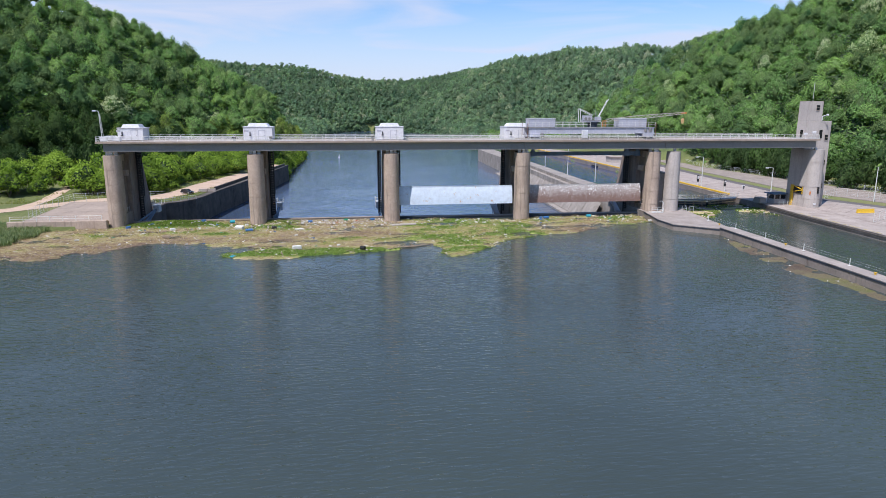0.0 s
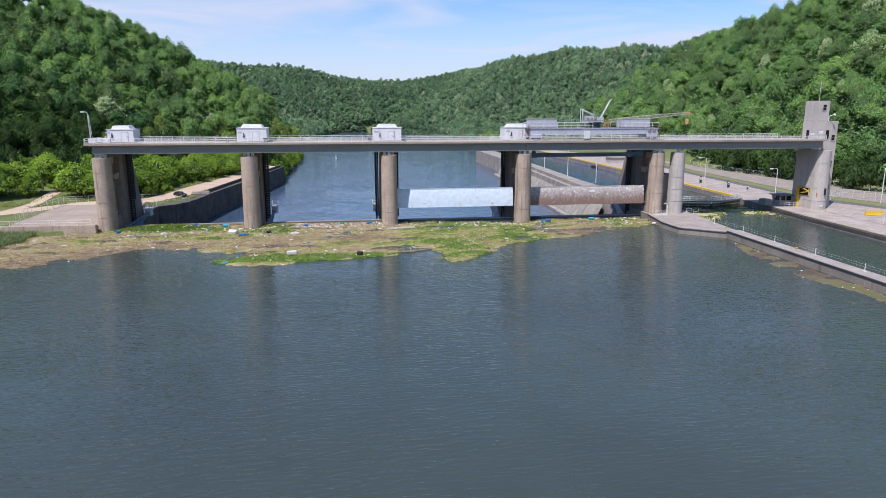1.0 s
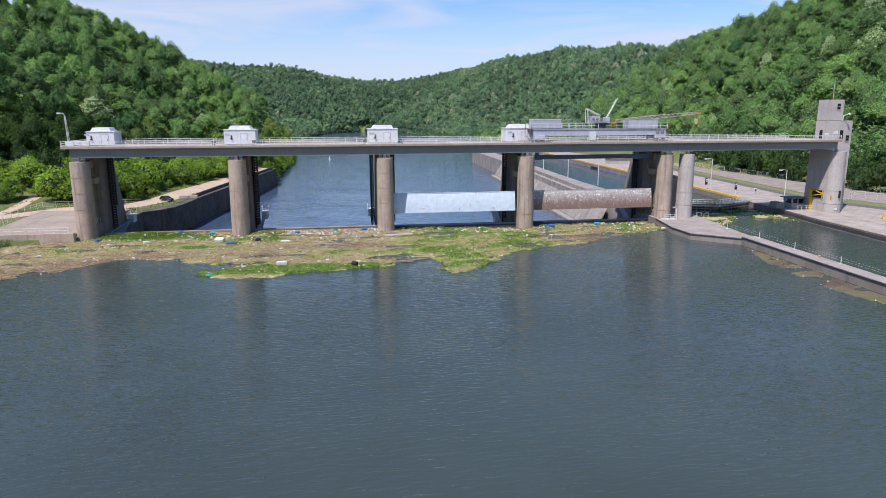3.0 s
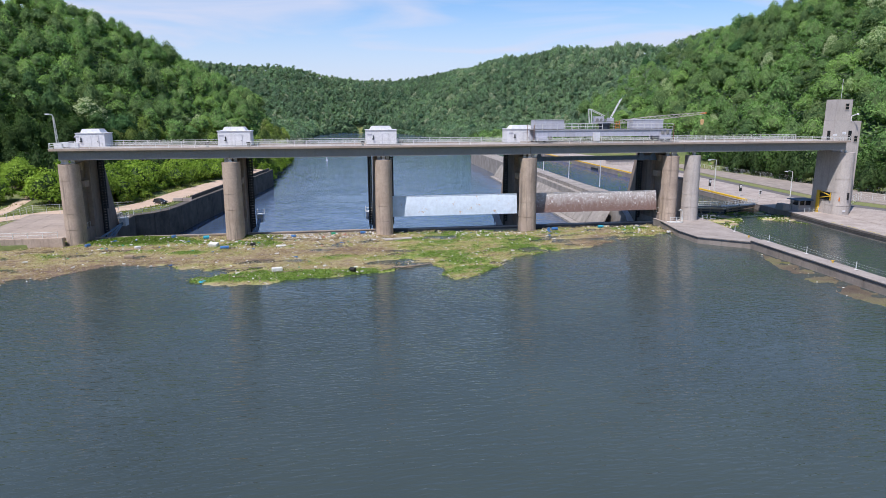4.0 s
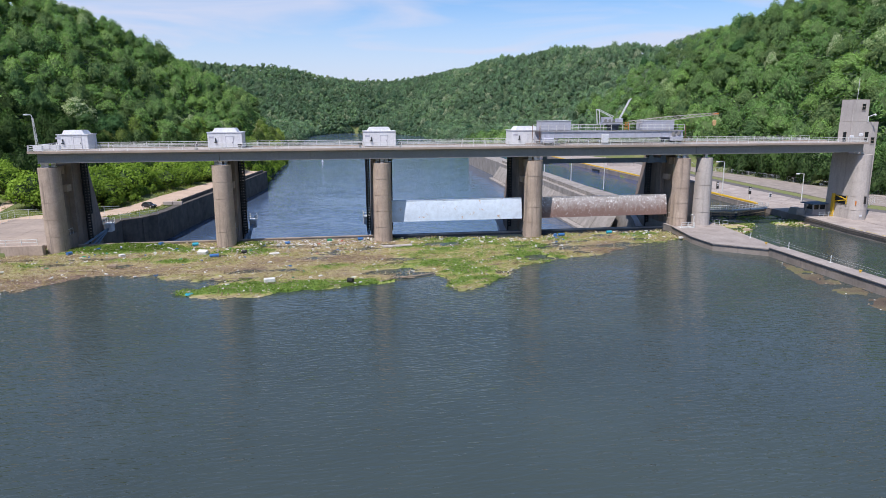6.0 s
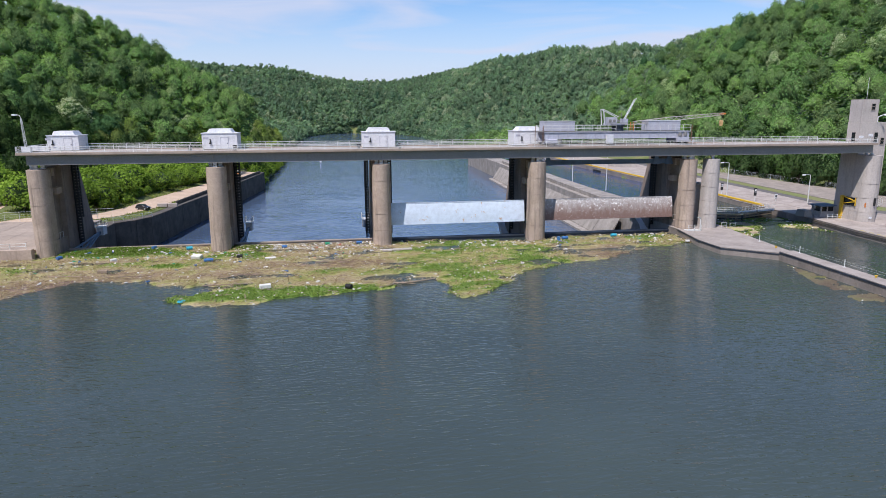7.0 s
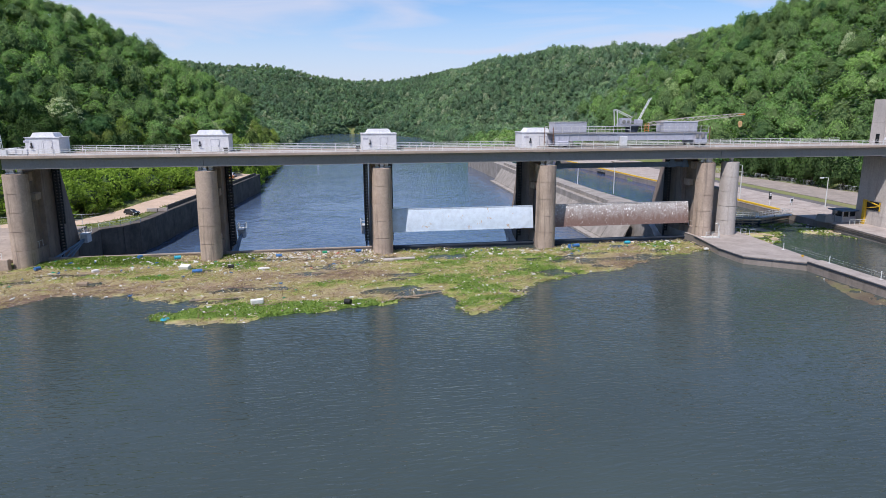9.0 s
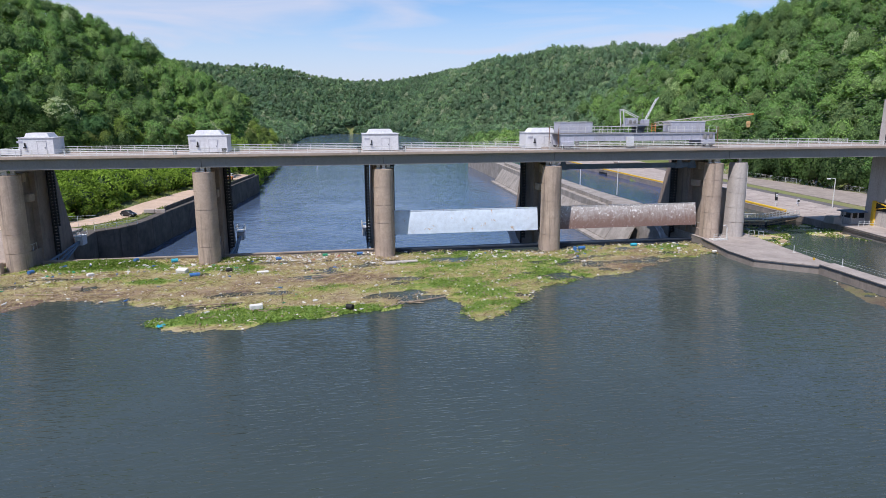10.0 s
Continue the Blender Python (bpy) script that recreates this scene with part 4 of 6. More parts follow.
# yellow kerb along the chamber
for k, (a, b) in enumerate((((96.5, 27), (97.9, 45)), ((97.9, 45.3), (100.7, 90)), ((100.7, 90.3), (105.6, 197)), ((105.6, 197.3), (108.6, 270)))):
    m = Mesh().bar((a[0] + 0.25, a[1], TOP + 0.28), (b[0] + 0.25, b[1], TOP + 0.28), 0.45, 0.5)
    tagged(part("kerb_yellow_%d" % (k + 1), m, YELLOW, bevel=0.08), "yellow painted kerb along the lock chamber", "kerb", kind="structure")

# upper mitre gate with its walkway
HINGE_L, APEX, HINGE_R = Vector((70.6, 23.5, 0)), Vector((85.0, 18.5, 0)), Vector((96.6, 23.5, 0))
for a, b in ((HINGE_L, APEX + Vector((-0.1, 0, 0))), (HINGE_R, APEX + Vector((0.1, 0, 0)))):
    p = thing("mitre_gate", tuple(a), "closed dark steel lock gate leaf with a walkway", "lock gate", "leaves of the lock gate")
    d = b - a
    part("leaf", Mesh().bar((0, 0, -4), tuple(d + Vector((0, 0, -4))), 0.9, 7.4), BLUE_DARK, p)
    part("walkway", Mesh().bar((0, 0, TOP - 0.05), tuple(d + Vector((0, 0, TOP - 0.05))), 1.7, 0.3), GIRDER, p)
    m = Mesh()
    n = 9
    s = Vector((-d.y, d.x, 0)).normalized()
    for off in (0.8, -0.8):
        for k in range(n + 1):
            q = d * k / n + s * off
            m.bar(tuple(q + Vector((0, 0, TOP))), tuple(q + Vector((0, 0, TOP + 1.05))), 0.06)
        for z in (0.5, 1.05):
            m.tube(tuple(s * off + Vector((0, 0, TOP + z))), tuple(d + s * off + Vector((0, 0, TOP + z))), 0.04, 6)
    part("railing", m, RAIL, p)
    m = Mesh()
    off = -(s if s.y > 0 else -s) * 0.6
    for z in (TOP - 0.55, TOP - 1.05):
        m.bar(tuple(off + Vector((0, 0, z))), tuple(d + off + Vector((0, 0, z))), 0.28, 0.26)
    for k in range(7):
        q = d * (k + 0.5) / 7 + off * 0.8
        m.box(q.x - 0.14, q.x + 0.14, q.y - 0.1, q.y + 0.1, -3, TOP - 0.4)
    part("fender", m, WOOD, p)

p = thing("floating_pipe", (0, 0, 0), "white pipe lying across the lock gate walkway", "pipe")
part("pipe", Mesh().tube((83.5, 17.2, TOP + 0.28), (93.5, 18.6, TOP + 0.34), 0.2, 10), WHITE_PAINT, p)
part("collar", Mesh().tube((88.4, 17.88, TOP + 0.31), (88.7, 17.92, TOP + 0.31), 0.27, 10), GIRDER, p)
part("saddle", Mesh().box(83.7, 84.1, 16.9, 17.5, TOP + 0.09, TOP + 0.3), GIRDER, p)
part("saddle", Mesh().box(92.6, 93.0, 18.3, 18.9, TOP + 0.09, TOP + 0.36), GIRDER, p)

# guide wall gear
m = Mesh()
for line, z in ((GUIDE_L[1:], TOP - 0.3), (LONG_L, LONG_TOP - 0.3)):
    for p0, p1 in zip(line, line[1:]):
        m.bar((p0[0] - 0.03, p0[1] - 0.03, z), (p1[0] - 0.03, p1[1] - 0.03, z), 0.12, 0.16)
tagged(part("trim_rub_rail", m, BLUE_DARK), "dark steel rubbing strip on the guide wall", "trim", kind="structure")
p = thing("cable_rail", (0, 0, 0), "thin steel safety cable along the guide wall", "railing")
m = Mesh()
for (x0, y0), (x1, y1) in (((66.5, -16.0), (66.35, -24.0)), ((66.35, -24.0), (65.7, -41.0)), ((65.7, -41), (65.0, -60)), ((65.0, -60), (63.2, -100))):
    for z in (0.5, 0.85):
        m.tube((x0, y0, LONG_TOP + z), (x1, y1, LONG_TOP + z), 0.009, 5)
part("cable", m, RAIL, p)
for k in range(14):
    y = -17.5 - 5.4 * k
    part("stanchion", Mesh().tube((np.interp(-y, [16, 41, 60, 100], [66.45, 65.7, 65.0, 63.2]), y, TOP - 0.02), (np.interp(-y, [16, 41, 60, 100], [66.45, 65.7, 65.0, 63.2]), y, LONG_TOP + 0.87), 0.022, 6), GIRDER, p)
for x, y in ((66.9, -14.0), (66.1, -25.5), (65.7, -35.6), (65.2, -46.6), (64.7, -57.5), (64.2, -68.5)):
    p = thing("marker_post", (x, y, TOP if y > -20 else LONG_TOP), "short white steel post on the guide wall", "post", "posts on the guide wall")
    part("post", Mesh().tube((0, 0, 0), (0, 0, 1.1), 0.055, 8), RAIL, p)
    part("base_plate", Mesh().box(-0.2, 0.2, -0.2, 0.2, 0, 0.04), RAIL, p)
    part("cap", Mesh().tube((0, 0, 1.1), (0, 0, 1.15), 0.075, 8), WHITE_PAINT, p)
for x, y in ((66.0, -19.8), (65.2, -42.0), (64.2, -63), (97.4, -30)):
    p = thing("mooring_bollard", (x, y, TOP if x > 90 or y > -20 else LONG_TOP), "low yellow mooring bollard", "bollard", "bollards on the lock walls")
    part("stem", Mesh().tube((0, 0, 0), (0, 0, 0.25), 0.14, 10), YELLOW, p)
    part("cap", Mesh().tube((0, 0, 0.25), (0, 0, 0.34), 0.22, 10), YELLOW, p)
p = thing("ladder_cage", (61.0, -1.3, TOP), "grey steel ladder landing with rails", "ladder")
part("platform", Mesh().box(-1.4, 1.4, -0.9, 0.7, 0.02, 0.12), RAIL, p)
m = Mesh()
for x in (-1.4, 0, 1.4):
    m.box(x - 0.04, x + 0.04, -0.9, -0.82, 0.1, 1.2)
for z in (0.4, 0.8, 1.2):
    m.box(-1.4, 1.4, -0.89, -0.83, z - 0.03, z + 0.03)
part("railing", m, RAIL, p)
part("davit", Mesh().tube((1.7, 0.0, 0), (1.7, 0.0, 2.3), 0.1).tube((1.7, 0, 2.3), (1.2, -0.2, 2.7), 0.09).tube((1.2, -0.2, 2.7), (0.7, -0.2, 2.55), 0.08), RAIL, p)
for x, y in ((68.9, 0.2), (70.0, -1.0)):
    p = thing("safety_gate", (x, y, TOP), "small galvanised safety gate", "gate", "gates on the guide wall")
    for q in (-0.57, 0.57):
        part("post", Mesh().box(q - 0.03, q + 0.03, -0.03, 0.03, 0, 1.15), RAIL, p)
    part("bar", Mesh().box(-0.54, 0.54, -0.02, 0.02, 0.5, 0.55).box(-0.54, 0.54, -0.02, 0.02, 1.1, 1.15), RAIL, p)

# middle wall: parapet, buttress faces and far lower guide
m = Mesh()
for k in range(16):
    a, b = Vector((59.75, 46, 0)).lerp(Vector((68.3, 182, 0)), k / 16), Vector((59.75, 46, 0)).lerp(Vector((68.3, 182, 0)), (k + 0.985) / 16)
    m.bar((a.x + 1.4, a.y, TOP + 0.55), (b.x + 1.4, b.y, TOP + 0.55), 0.5, 1.1)
tagged(part("trim_parapet", m, CONCRETE_WALL), "stained concrete parapet on the middle wall", "parapet", kind="structure")
m = Mesh()
for k in range(-2, 12):
    a, b = Vector((59.5, 48, 0)).lerp(Vector((68.0, 181, 0)), k / 12), Vector((59.5, 48, 0)).lerp(Vector((68.0, 181, 0)), (k + 0.98) / 12)
    m.bar((a.x - 4.2, a.y, LOW - 0.2), (b.x - 4.2, b.y, LOW - 0.2), 2.0, 1.4)
    m.add([(a.x - 3.2, a.y, LOW - 1), (b.x - 3.2, b.y, LOW - 1), (b.x - 3.2, b.y, LOW + 0.7), (a.x - 3.2, a.y, LOW + 0.7), (a.x + 0.2, a.y, -1.0), (b.x + 0.2, b.y, -1.0)], [(0, 1, 2, 3), (3, 2, 5, 4), (0, 3, 4), (1, 5, 2)])
tagged(part("wall_buttress", m, CONCRETE_WALL), "sloping pale concrete foot of the middle wall", "wall", kind="structure")

p = thing("work_boat", (103.4, 147.5, UP - 0.3), "low black work boat moored at the lock wall", "boat")
part("hull", Mesh().prism([(-1.0, -4), (0.9, -4), (1.0, 3), (0, 4.5), (-1.0, 3)], -0.3, 0.7), BLACK, p)
part("cabin", Mesh().box(-0.6, 0.6, -2.5, -0.6, 0.7, 1.5), GIRDER, p, bevel=0.05)
p = thing("lock_building", (149, 279, 0.2), "low flat-roofed tan building beside the lock", "building")
TAN = worn("tan brick", (0.42, 0.30, 0.22), (0.36, 0.25, 0.18), 3, 0.3)
part("wall", Mesh().box(0, 20, 0, 9, 0, 4.2), TAN, p, bevel=0.05)
part("roof", Mesh().box(-0.5, 20.5, -0.5, 9.5, 4.2, 4.6), CONCRETE_PALE, p)
for k in range(5):
    w = part("window", Mesh().box(2 + 3.6 * k, 3.6 + 3.6 * k, -0.06, 0.0, 1.4, 2.8), DARK_GLASS, p)
    part("sill", Mesh().box(1.9 + 3.6 * k, 3.7 + 3.6 * k, -0.15, 0.0, 1.28, 1.4), CONCRETE_PALE, w)
p = thing("lock_shelter", (112, 150, 0.3), "long low concrete shelter with a flat roof", "shelter")
part("wall", Mesh().box(0, 10, 0, 7, 0, 2.6), CONCRETE_GREY, p)
part("roof", Mesh().box(-0.5, 10.5, -0.5, 7.5, 2.6, 2.95), CONCRETE_PALE, p)
p = thing("barrier", (109.2, -8.6, TOP), "yellow painted concrete traffic barrier", "barrier")
part("block", Mesh().side([(-0.35, 0), (0.35, 0), (0.2, 0.35), (0.12, 1.0), (-0.12, 1.0), (-0.2, 0.35)], -2.2, 2.2), YELLOW, p)
part("foot", Mesh().box(-2.25, 2.25, -0.4, 0.4, 0, 0.1), CONCRETE_PALE, p)


def mesh_fence(name, pts, h, step, label, z=None, mat=None):
    """A chain-link fence: posts, top rail and wires."""
    th = thing(name, (0, 0, 0), label, "fence")
    z = z if z is not None else drape(0)
    pm = mesh_data("post", Mesh().tube((0, 0, 0), (0, 0, h), 0.045, 6), mat or RAIL)
    wires = Mesh()
    for (x0, y0), (x1, y1) in zip(pts, pts[1:]):
        n = max(1, round(math.hypot(x1 - x0, y1 - y0) / step))
        q = [(x0 + (x1 - x0) * k / n, y0 + (y1 - y0) * k / n) for k in range(n + 1)]
        for x, y in q[:-1]:
            o = new("post", pm)
            o.parent, o.location = th, (x, y, z(x, y))
        for (xa, ya), (xb, yb) in zip(q, q[1:]):
            za, zb = z(xa, ya), z(xb, yb)
            for k in (0.08, 0.3, 0.52, 0.76, 1.0):
                wires.bar((xa, ya, za + h * k), (xb, yb, zb + h * k), 0.05 if k == 1.0 else 0.022)
    part("wire_mesh", wires, mat or RAIL, th)
    return th


mesh_fence("chain_link_fence", [(146, -20), (144.5, 58), (142.5, 125), (160, 200)], 1.5, 5.0, "long chain-link fence below the wooded hill", lambda x, y: TOP, WHITE_PAINT)
mesh_fence("chain_link_fence", [(118, 16), (128, 24), (136, 2)], 2.0, 3.0, "chain-link fence round the lock yard", lambda x, y: TOP)
mesh_fence("chain_link_fence", [(100.5, -21), (112, -14), (121, -20)], 2.0, 3.0, "chain-link fence round the lock yard", lambda x, y: TOP)
mesh_fence("chain_link_fence", [(-79, 6.5), (-81.5, 21), (-81.3, 36), (-70, 37.5), (-59.5, 38.5)], 2.2, 3.2, "chain-link fence round the dam abutment", lambda x, y: 0.3)
railing("abutment_railing", (-79.5, -0.4, 1.0), (-61.6, -0.4, 1.0), 1.0, 2.5, "galvanised pipe railing on the abutment wall", rails=(0.5, 1.0))
railing("abutment_railing", (-58.2, 33.4, 0.0), (-51.9, 40.7, 0.0), 1.1, 2.5, "galvanised pipe railing beside the river wall", rails=(0.5, 1.0))

# barrier along the river wall
m = Mesh()
for k in range(22):
    a, b = Vector((-50.6, 62, 0)).lerp(Vector((-39.0, 156, 0)), k / 22), Vector((-50.6, 62, 0)).lerp(Vector((-39.0, 156, 0)), (k + 0.97) / 22)
    m.bar((a.x - 0.6, a.y, 0.45), (b.x - 0.6, b.y, 0.45), 0.4, 0.95)
tagged(part("trim_river_wall", m, CONCRETE_DARK), "dark weathered concrete barrier on the river wall", "parapet", kind="structure")
p = thing("jersey_barriers", (-54.6, 57.6, 0.0), "pair of white-striped road barriers at the wall end", "barrier")
part("block", Mesh().box(-0.3, 2.2, -0.3, 0.3, 0, 0.9), CONCRETE_PALE, p, bevel=0.06)
part("block", Mesh().box(2.3, 4.6, -0.2, 0.4, 0, 0.9), CONCRETE_PALE, p, bevel=0.06)


def motor_car(x, y, z, turn, paint, label, tall=1.0, size=1.0):
    p = thing("car", (x, y, z), label, "car", turn=turn)
    p.scale = (size, size, size)
    body = [(-2.2, 0.35), (-2.2, 0.75), (-2.1, 0.95), (-1.2, 1.0), (1.1, 0.98), (2.1, 0.82), (2.25, 0.6), (2.2, 0.32)]
    cabin = [(-2.0, 0.95), (-1.7, 1.5 * tall), (-1.2, 1.58 * tall), (0.3, 1.55 * tall), (1.15, 0.98)]
    swap = pose(0, 0, 0, 0, 0, -90)
    for nm, poly, w, mt in (("body", body, 0.9, paint), ("cabin", cabin, 0.78, paint)):
        mm = Mesh().side(poly, -w, w)
        mm.v = [tuple(swap @ Vector(v)) for v in mm.v]
        part(nm, mm, mt, p, bevel=0.07)
    glass = [(-1.62, 1.02), (-1.45, 1.43 * tall), (0.15, 1.42 * tall), (0.85, 1.02)]
    mm = Mesh().side(glass, -0.8, 0.8)
    mm.v = [tuple(swap @ Vector(v)) for v in mm.v]
    part("side_windows", mm, DARK_GLASS, p)
    part("windscreen", Mesh().add([(1.17, -0.7, 1.0), (1.17, 0.7, 1.0), (0.38, 0.66, 1.52 * tall), (0.38, -0.66, 1.52 * tall)], [(0, 1, 2, 3)]), DARK_GLASS, p)
    part("rear_window", Mesh().add([(-2.02, -0.65, 1.02), (-1.74, -0.62, 1.46 * tall), (-1.74, 0.62, 1.46 * tall), (-2.02, 0.65, 1.02)], [(0, 1, 2, 3)]), DARK_GLASS, p)
    for wx in (-1.35, 1.4):
        for wy in (-0.82, 0.82):
            w = part("wheel", Mesh().tube((wx, wy - 0.12, 0.33), (wx, wy + 0.12, 0.33), 0.33, 14), BLACK, p)
            part("rim", Mesh().tube((wx, wy - 0.13, 0.33), (wx, wy + 0.13, 0.33), 0.19, 10), RAIL, w)
    for wy in (-0.65, 0.65):
        part("headlight", Mesh().box(2.1, 2.24, wy - 0.2, wy + 0.2, 0.62, 0.78), WHITE_PAINT, p)
        part("tail_light", Mesh().box(-2.23, -2.12, wy - 0.15, wy + 0.15, 0.7, 0.92), ORANGE, p)
    return p


CAR_BLACK = worn("dark car paint", (0.02, 0.022, 0.026), (0.018, 0.02, 0.023), 8, 2, rough=0.25, bump_s=0.0)
motor_car(-57.2, 53.2, drape(0.12)(-57.2, 53.2), -28, CAR_BLACK, "dark grey hatchback parked on the dirt road", size=0.84)
motor_car(-47.0, 146, drape(0.1)(-47, 146), 80, WHITE_PAINT, "white pickup parked beside the river wall", 1.1)
p = thing("utility_trailer", (-46.5, 139, drape(0)(-46.5, 139)), "small orange utility trailer beside the river wall", "trailer")
part("bed", Mesh().box(-1.0, 1.0, -1.6, 1.6, 0.5, 1.3), ORANGE, p, bevel=0.05)
part("wheel", Mesh().tube((-1.15, 0, 0.35), (-0.95, 0, 0.35), 0.35, 12), BLACK, p)
part("wheel", Mesh().tube((0.95, 0, 0.35), (1.15, 0, 0.35), 0.35, 12), BLACK, p)
p = thing("river_buoy", (-18.4, 314, LOW), "white river buoy floating in the tailwater", "buoy")
part("float", Mesh().tube((0, 0, -0.3), (0, 0, 0.5), 0.7, 12), WHITE_PAINT, p)
part("mast", Mesh().tube((0, 0, 0.5), (0, 0, 2.4), 0.25, 10, 0.15), WHITE_PAINT, p)

# ---- bulkhead crane on the bridge ----
p = thing("bulkhead_crane", (0, 0, DECK_TOP + 0.36), "long lilac-grey travelling gantry with a jib crane", "crane")
for y in (1.7, 5.8):
    m = Mesh().box(32.6, 64.6, y, y + 0.25, 1.25, 2.35)
    m.box(32.4, 64.8, y - 0.15, y + 0.4, 1.15, 1.25).box(32.4, 64.8, y - 0.15, y + 0.4, 2.35, 2.45)
    for k in range(16):
        m.box(33.4 + 2.0 * k, 33.48 + 2.0 * k, y - 0.12, y, 1.25, 2.35)
    part("girder", m, LILAC, p, "lilac-grey plate girder")
part("platform", Mesh().box(32.4, 64.8, 1.58, 6.5, 2.45, 2.55), GIRDER, p)
for x in (34.0, 63.2):
    for y in (1.8, 5.9):
        b = part("bogie", Mesh().box(x - 1.3, x + 1.3, y - 0.3, y + 0.3, 0.35, 1.15), LILAC, p, bevel=0.05)
        for dx in (-0.8, 0.8):
            part("wheel", Mesh().tube((x + dx, y - 0.2, 0.35), (x + dx, y + 0.2, 0.35), 0.35, 12), STEEL_DARK, b)
part("rail_track", Mesh().box(30.5, 66.5, 1.6, 2.0, -0.38, -0.05).box(30.5, 66.5, 1.75, 1.85, -0.05, 0.05).box(30.5, 66.5, 5.7, 6.1, -0.38, -0.05).box(30.5, 66.5, 5.85, 5.95, -0.05, 0.05), CONCRETE_PALE, p)
for a, b, nm in ((33.0, 39.6, "machine_cabinet"), (56.0, 63.2, "machine_cabinet")):
    c = part(nm, Mesh().box(a, b, 3.0, 6.2, 2.6, 4.45), LILAC, p, "pale weathered steel machinery cabinet", bevel=0.05)
    m = Mesh()
    for k in range(7):
        x = a + (b - a) * (k + 0.5) / 7
        m.box(x - 0.03, x + 0.03, 2.96, 3.0, 2.7, 4.4)
    part("rib", m, LILAC, c)
    part("lid", Mesh().box(a - 0.08, b + 0.08, 2.92, 6.28, 4.45, 4.53), WHITE_PAINT, c)
for y, spans in ((1.62, ((32.4, 48.0), (54.5, 64.8))), (6.4, ((32.4, 64.8),))):
    for a, b in spans:
        m = Mesh()
        n = round((b - a) / 1.7)
        for k in range(n + 1):
            x = a + (b - a) * k / n
            m.box(x - 0.035, x + 0.035, y - 0.035, y + 0.035, 2.55, 3.7)
        for z in (3.1, 3.68):
            m.tube((a, y, z), (b, y, z), 0.035, 6)
        part("guard_rail", m, RAIL, p, "galvanised guard rail")
m = Mesh()
for x in (32.2, 64.95):
    for y in (1.4, 6.4):
        m.bar((x, y, 0.2), (x, y, 3.6), 0.1)
    for k in range(8):
        m.bar((x, 1.4, 0.4 + 0.4 * k), (x, 2.0, 0.4 + 0.4 * k), 0.05)
part("ladder", m, RUSTY, p, "rust-orange access ladder")
part("gear_box", Mesh().box(61.6, 64.2, 0.95, 1.6, 0.5, 1.3), LILAC, p, bevel=0.05)
part("gear_box", Mesh().box(33.2, 35.2, 0.95, 1.6, 0.3, 1.1), LILAC, p, bevel=0.05)
for x, h in ((62.2, 2.2), (63.4, 2.3), (35.8, 1.2)):
    part("motor", Mesh().tube((x, 1.2, h - 0.75), (x, 1.2, h), 0.36, 12), GIRDER, p, "grey drive motor")
part("control_box", Mesh().box(45.8, 47.2, 0.9, 1.5, 0.2, 1.9), WHITE_PAINT, p, bevel=0.04)
sl = part("slew_base", Mesh().tube((51.3, 4.0, 2.58), (51.3, 4.0, 3.5), 1.2, 16).tube((51.3, 4.0, 3.5), (51.3, 4.0, 3.75), 1.5, 16), BLUE_DARK, p)
m = Mesh().box(48.4, 52.2, 3.1, 4.9, 3.75, 4.1).box(48.8, 50.8, 3.3, 4.7, 4.1, 5.2)
part("winch", m, LILAC, sl)
part("cab", Mesh().box(52.0, 53.2, 3.2, 4.6, 3.75, 4.9), LILAC, sl, bevel=0.06)
m = Mesh()
for k in range(3):
    m.tube((49.2 + 0.9 * k, 3.0, 4.5), (49.2 + 0.9 * k, 5.0, 4.5), 0.32 - 0.05 * k, 10)
m.bar((48.4, 2.9, 4.1), (53.0, 2.9, 4.1), 0.12).bar((51.6, 3.0, 5.2), (51.6, 3.0, 6.2), 0.1).bar((50.8, 3.6, 5.2), (51.6, 3.2, 5.9), 0.08)
part("hoist_drum", m, GIRDER, sl, "greasy grey hoist drums")
m = Mesh().bar((53.3, 2.4, 2.6), (53.3, 2.4, 4.2), 0.09).bar((54.1, 2.4, 2.6), (54.1, 2.4, 4.2), 0.09)
for k in range(5):
    m.bar((53.3, 2.4, 2.9 + 0.3 * k), (54.1, 2.4, 2.9 + 0.3 * k), 0.06)
part("cab_ladder", m, ORANGE, sl, "orange ladder")
m = Mesh()
for y in (3.3, 4.7):
    m.bar((48.0, y, 3.75), (47.7, y, 6.7), 0.16)
    m.bar((47.7, y, 6.7), (51.0, y, 5.3), 0.12)
m.bar((47.7, 3.3, 6.7), (47.7, 4.7, 6.7), 0.14)
part("back_frame", m, RAIL, sl)
m = Mesh()
for y in (3.7, 4.3):
    m.bar((52.6, y, 4.6), (54.9, y, 8.7), 0.11)
for k in range(7):
    m.bar((52.6 + 0.33 * k, 3.7, 4.6 + 0.585 * k), (52.6 + 0.33 * (k + 0.5), 4.3, 4.6 + 0.585 * (k + 0.5)), 0.08)
m.bar((54.9, 3.6, 8.7), (55.3, 4.3, 8.8), 0.16)
part("a_frame", m, WHITE_PAINT, sl)
boom = Mesh()
A, B = Vector((53.0, 4.0, 4.1)), Vector((73.7, 4.0, 5.8))
ROOT = [Vector((0, dy, dz)) for dy, dz in ((-0.45, -0.4), (0.45, -0.4), (0.45, 0.4), (-0.45, 0.4))]
n = 18
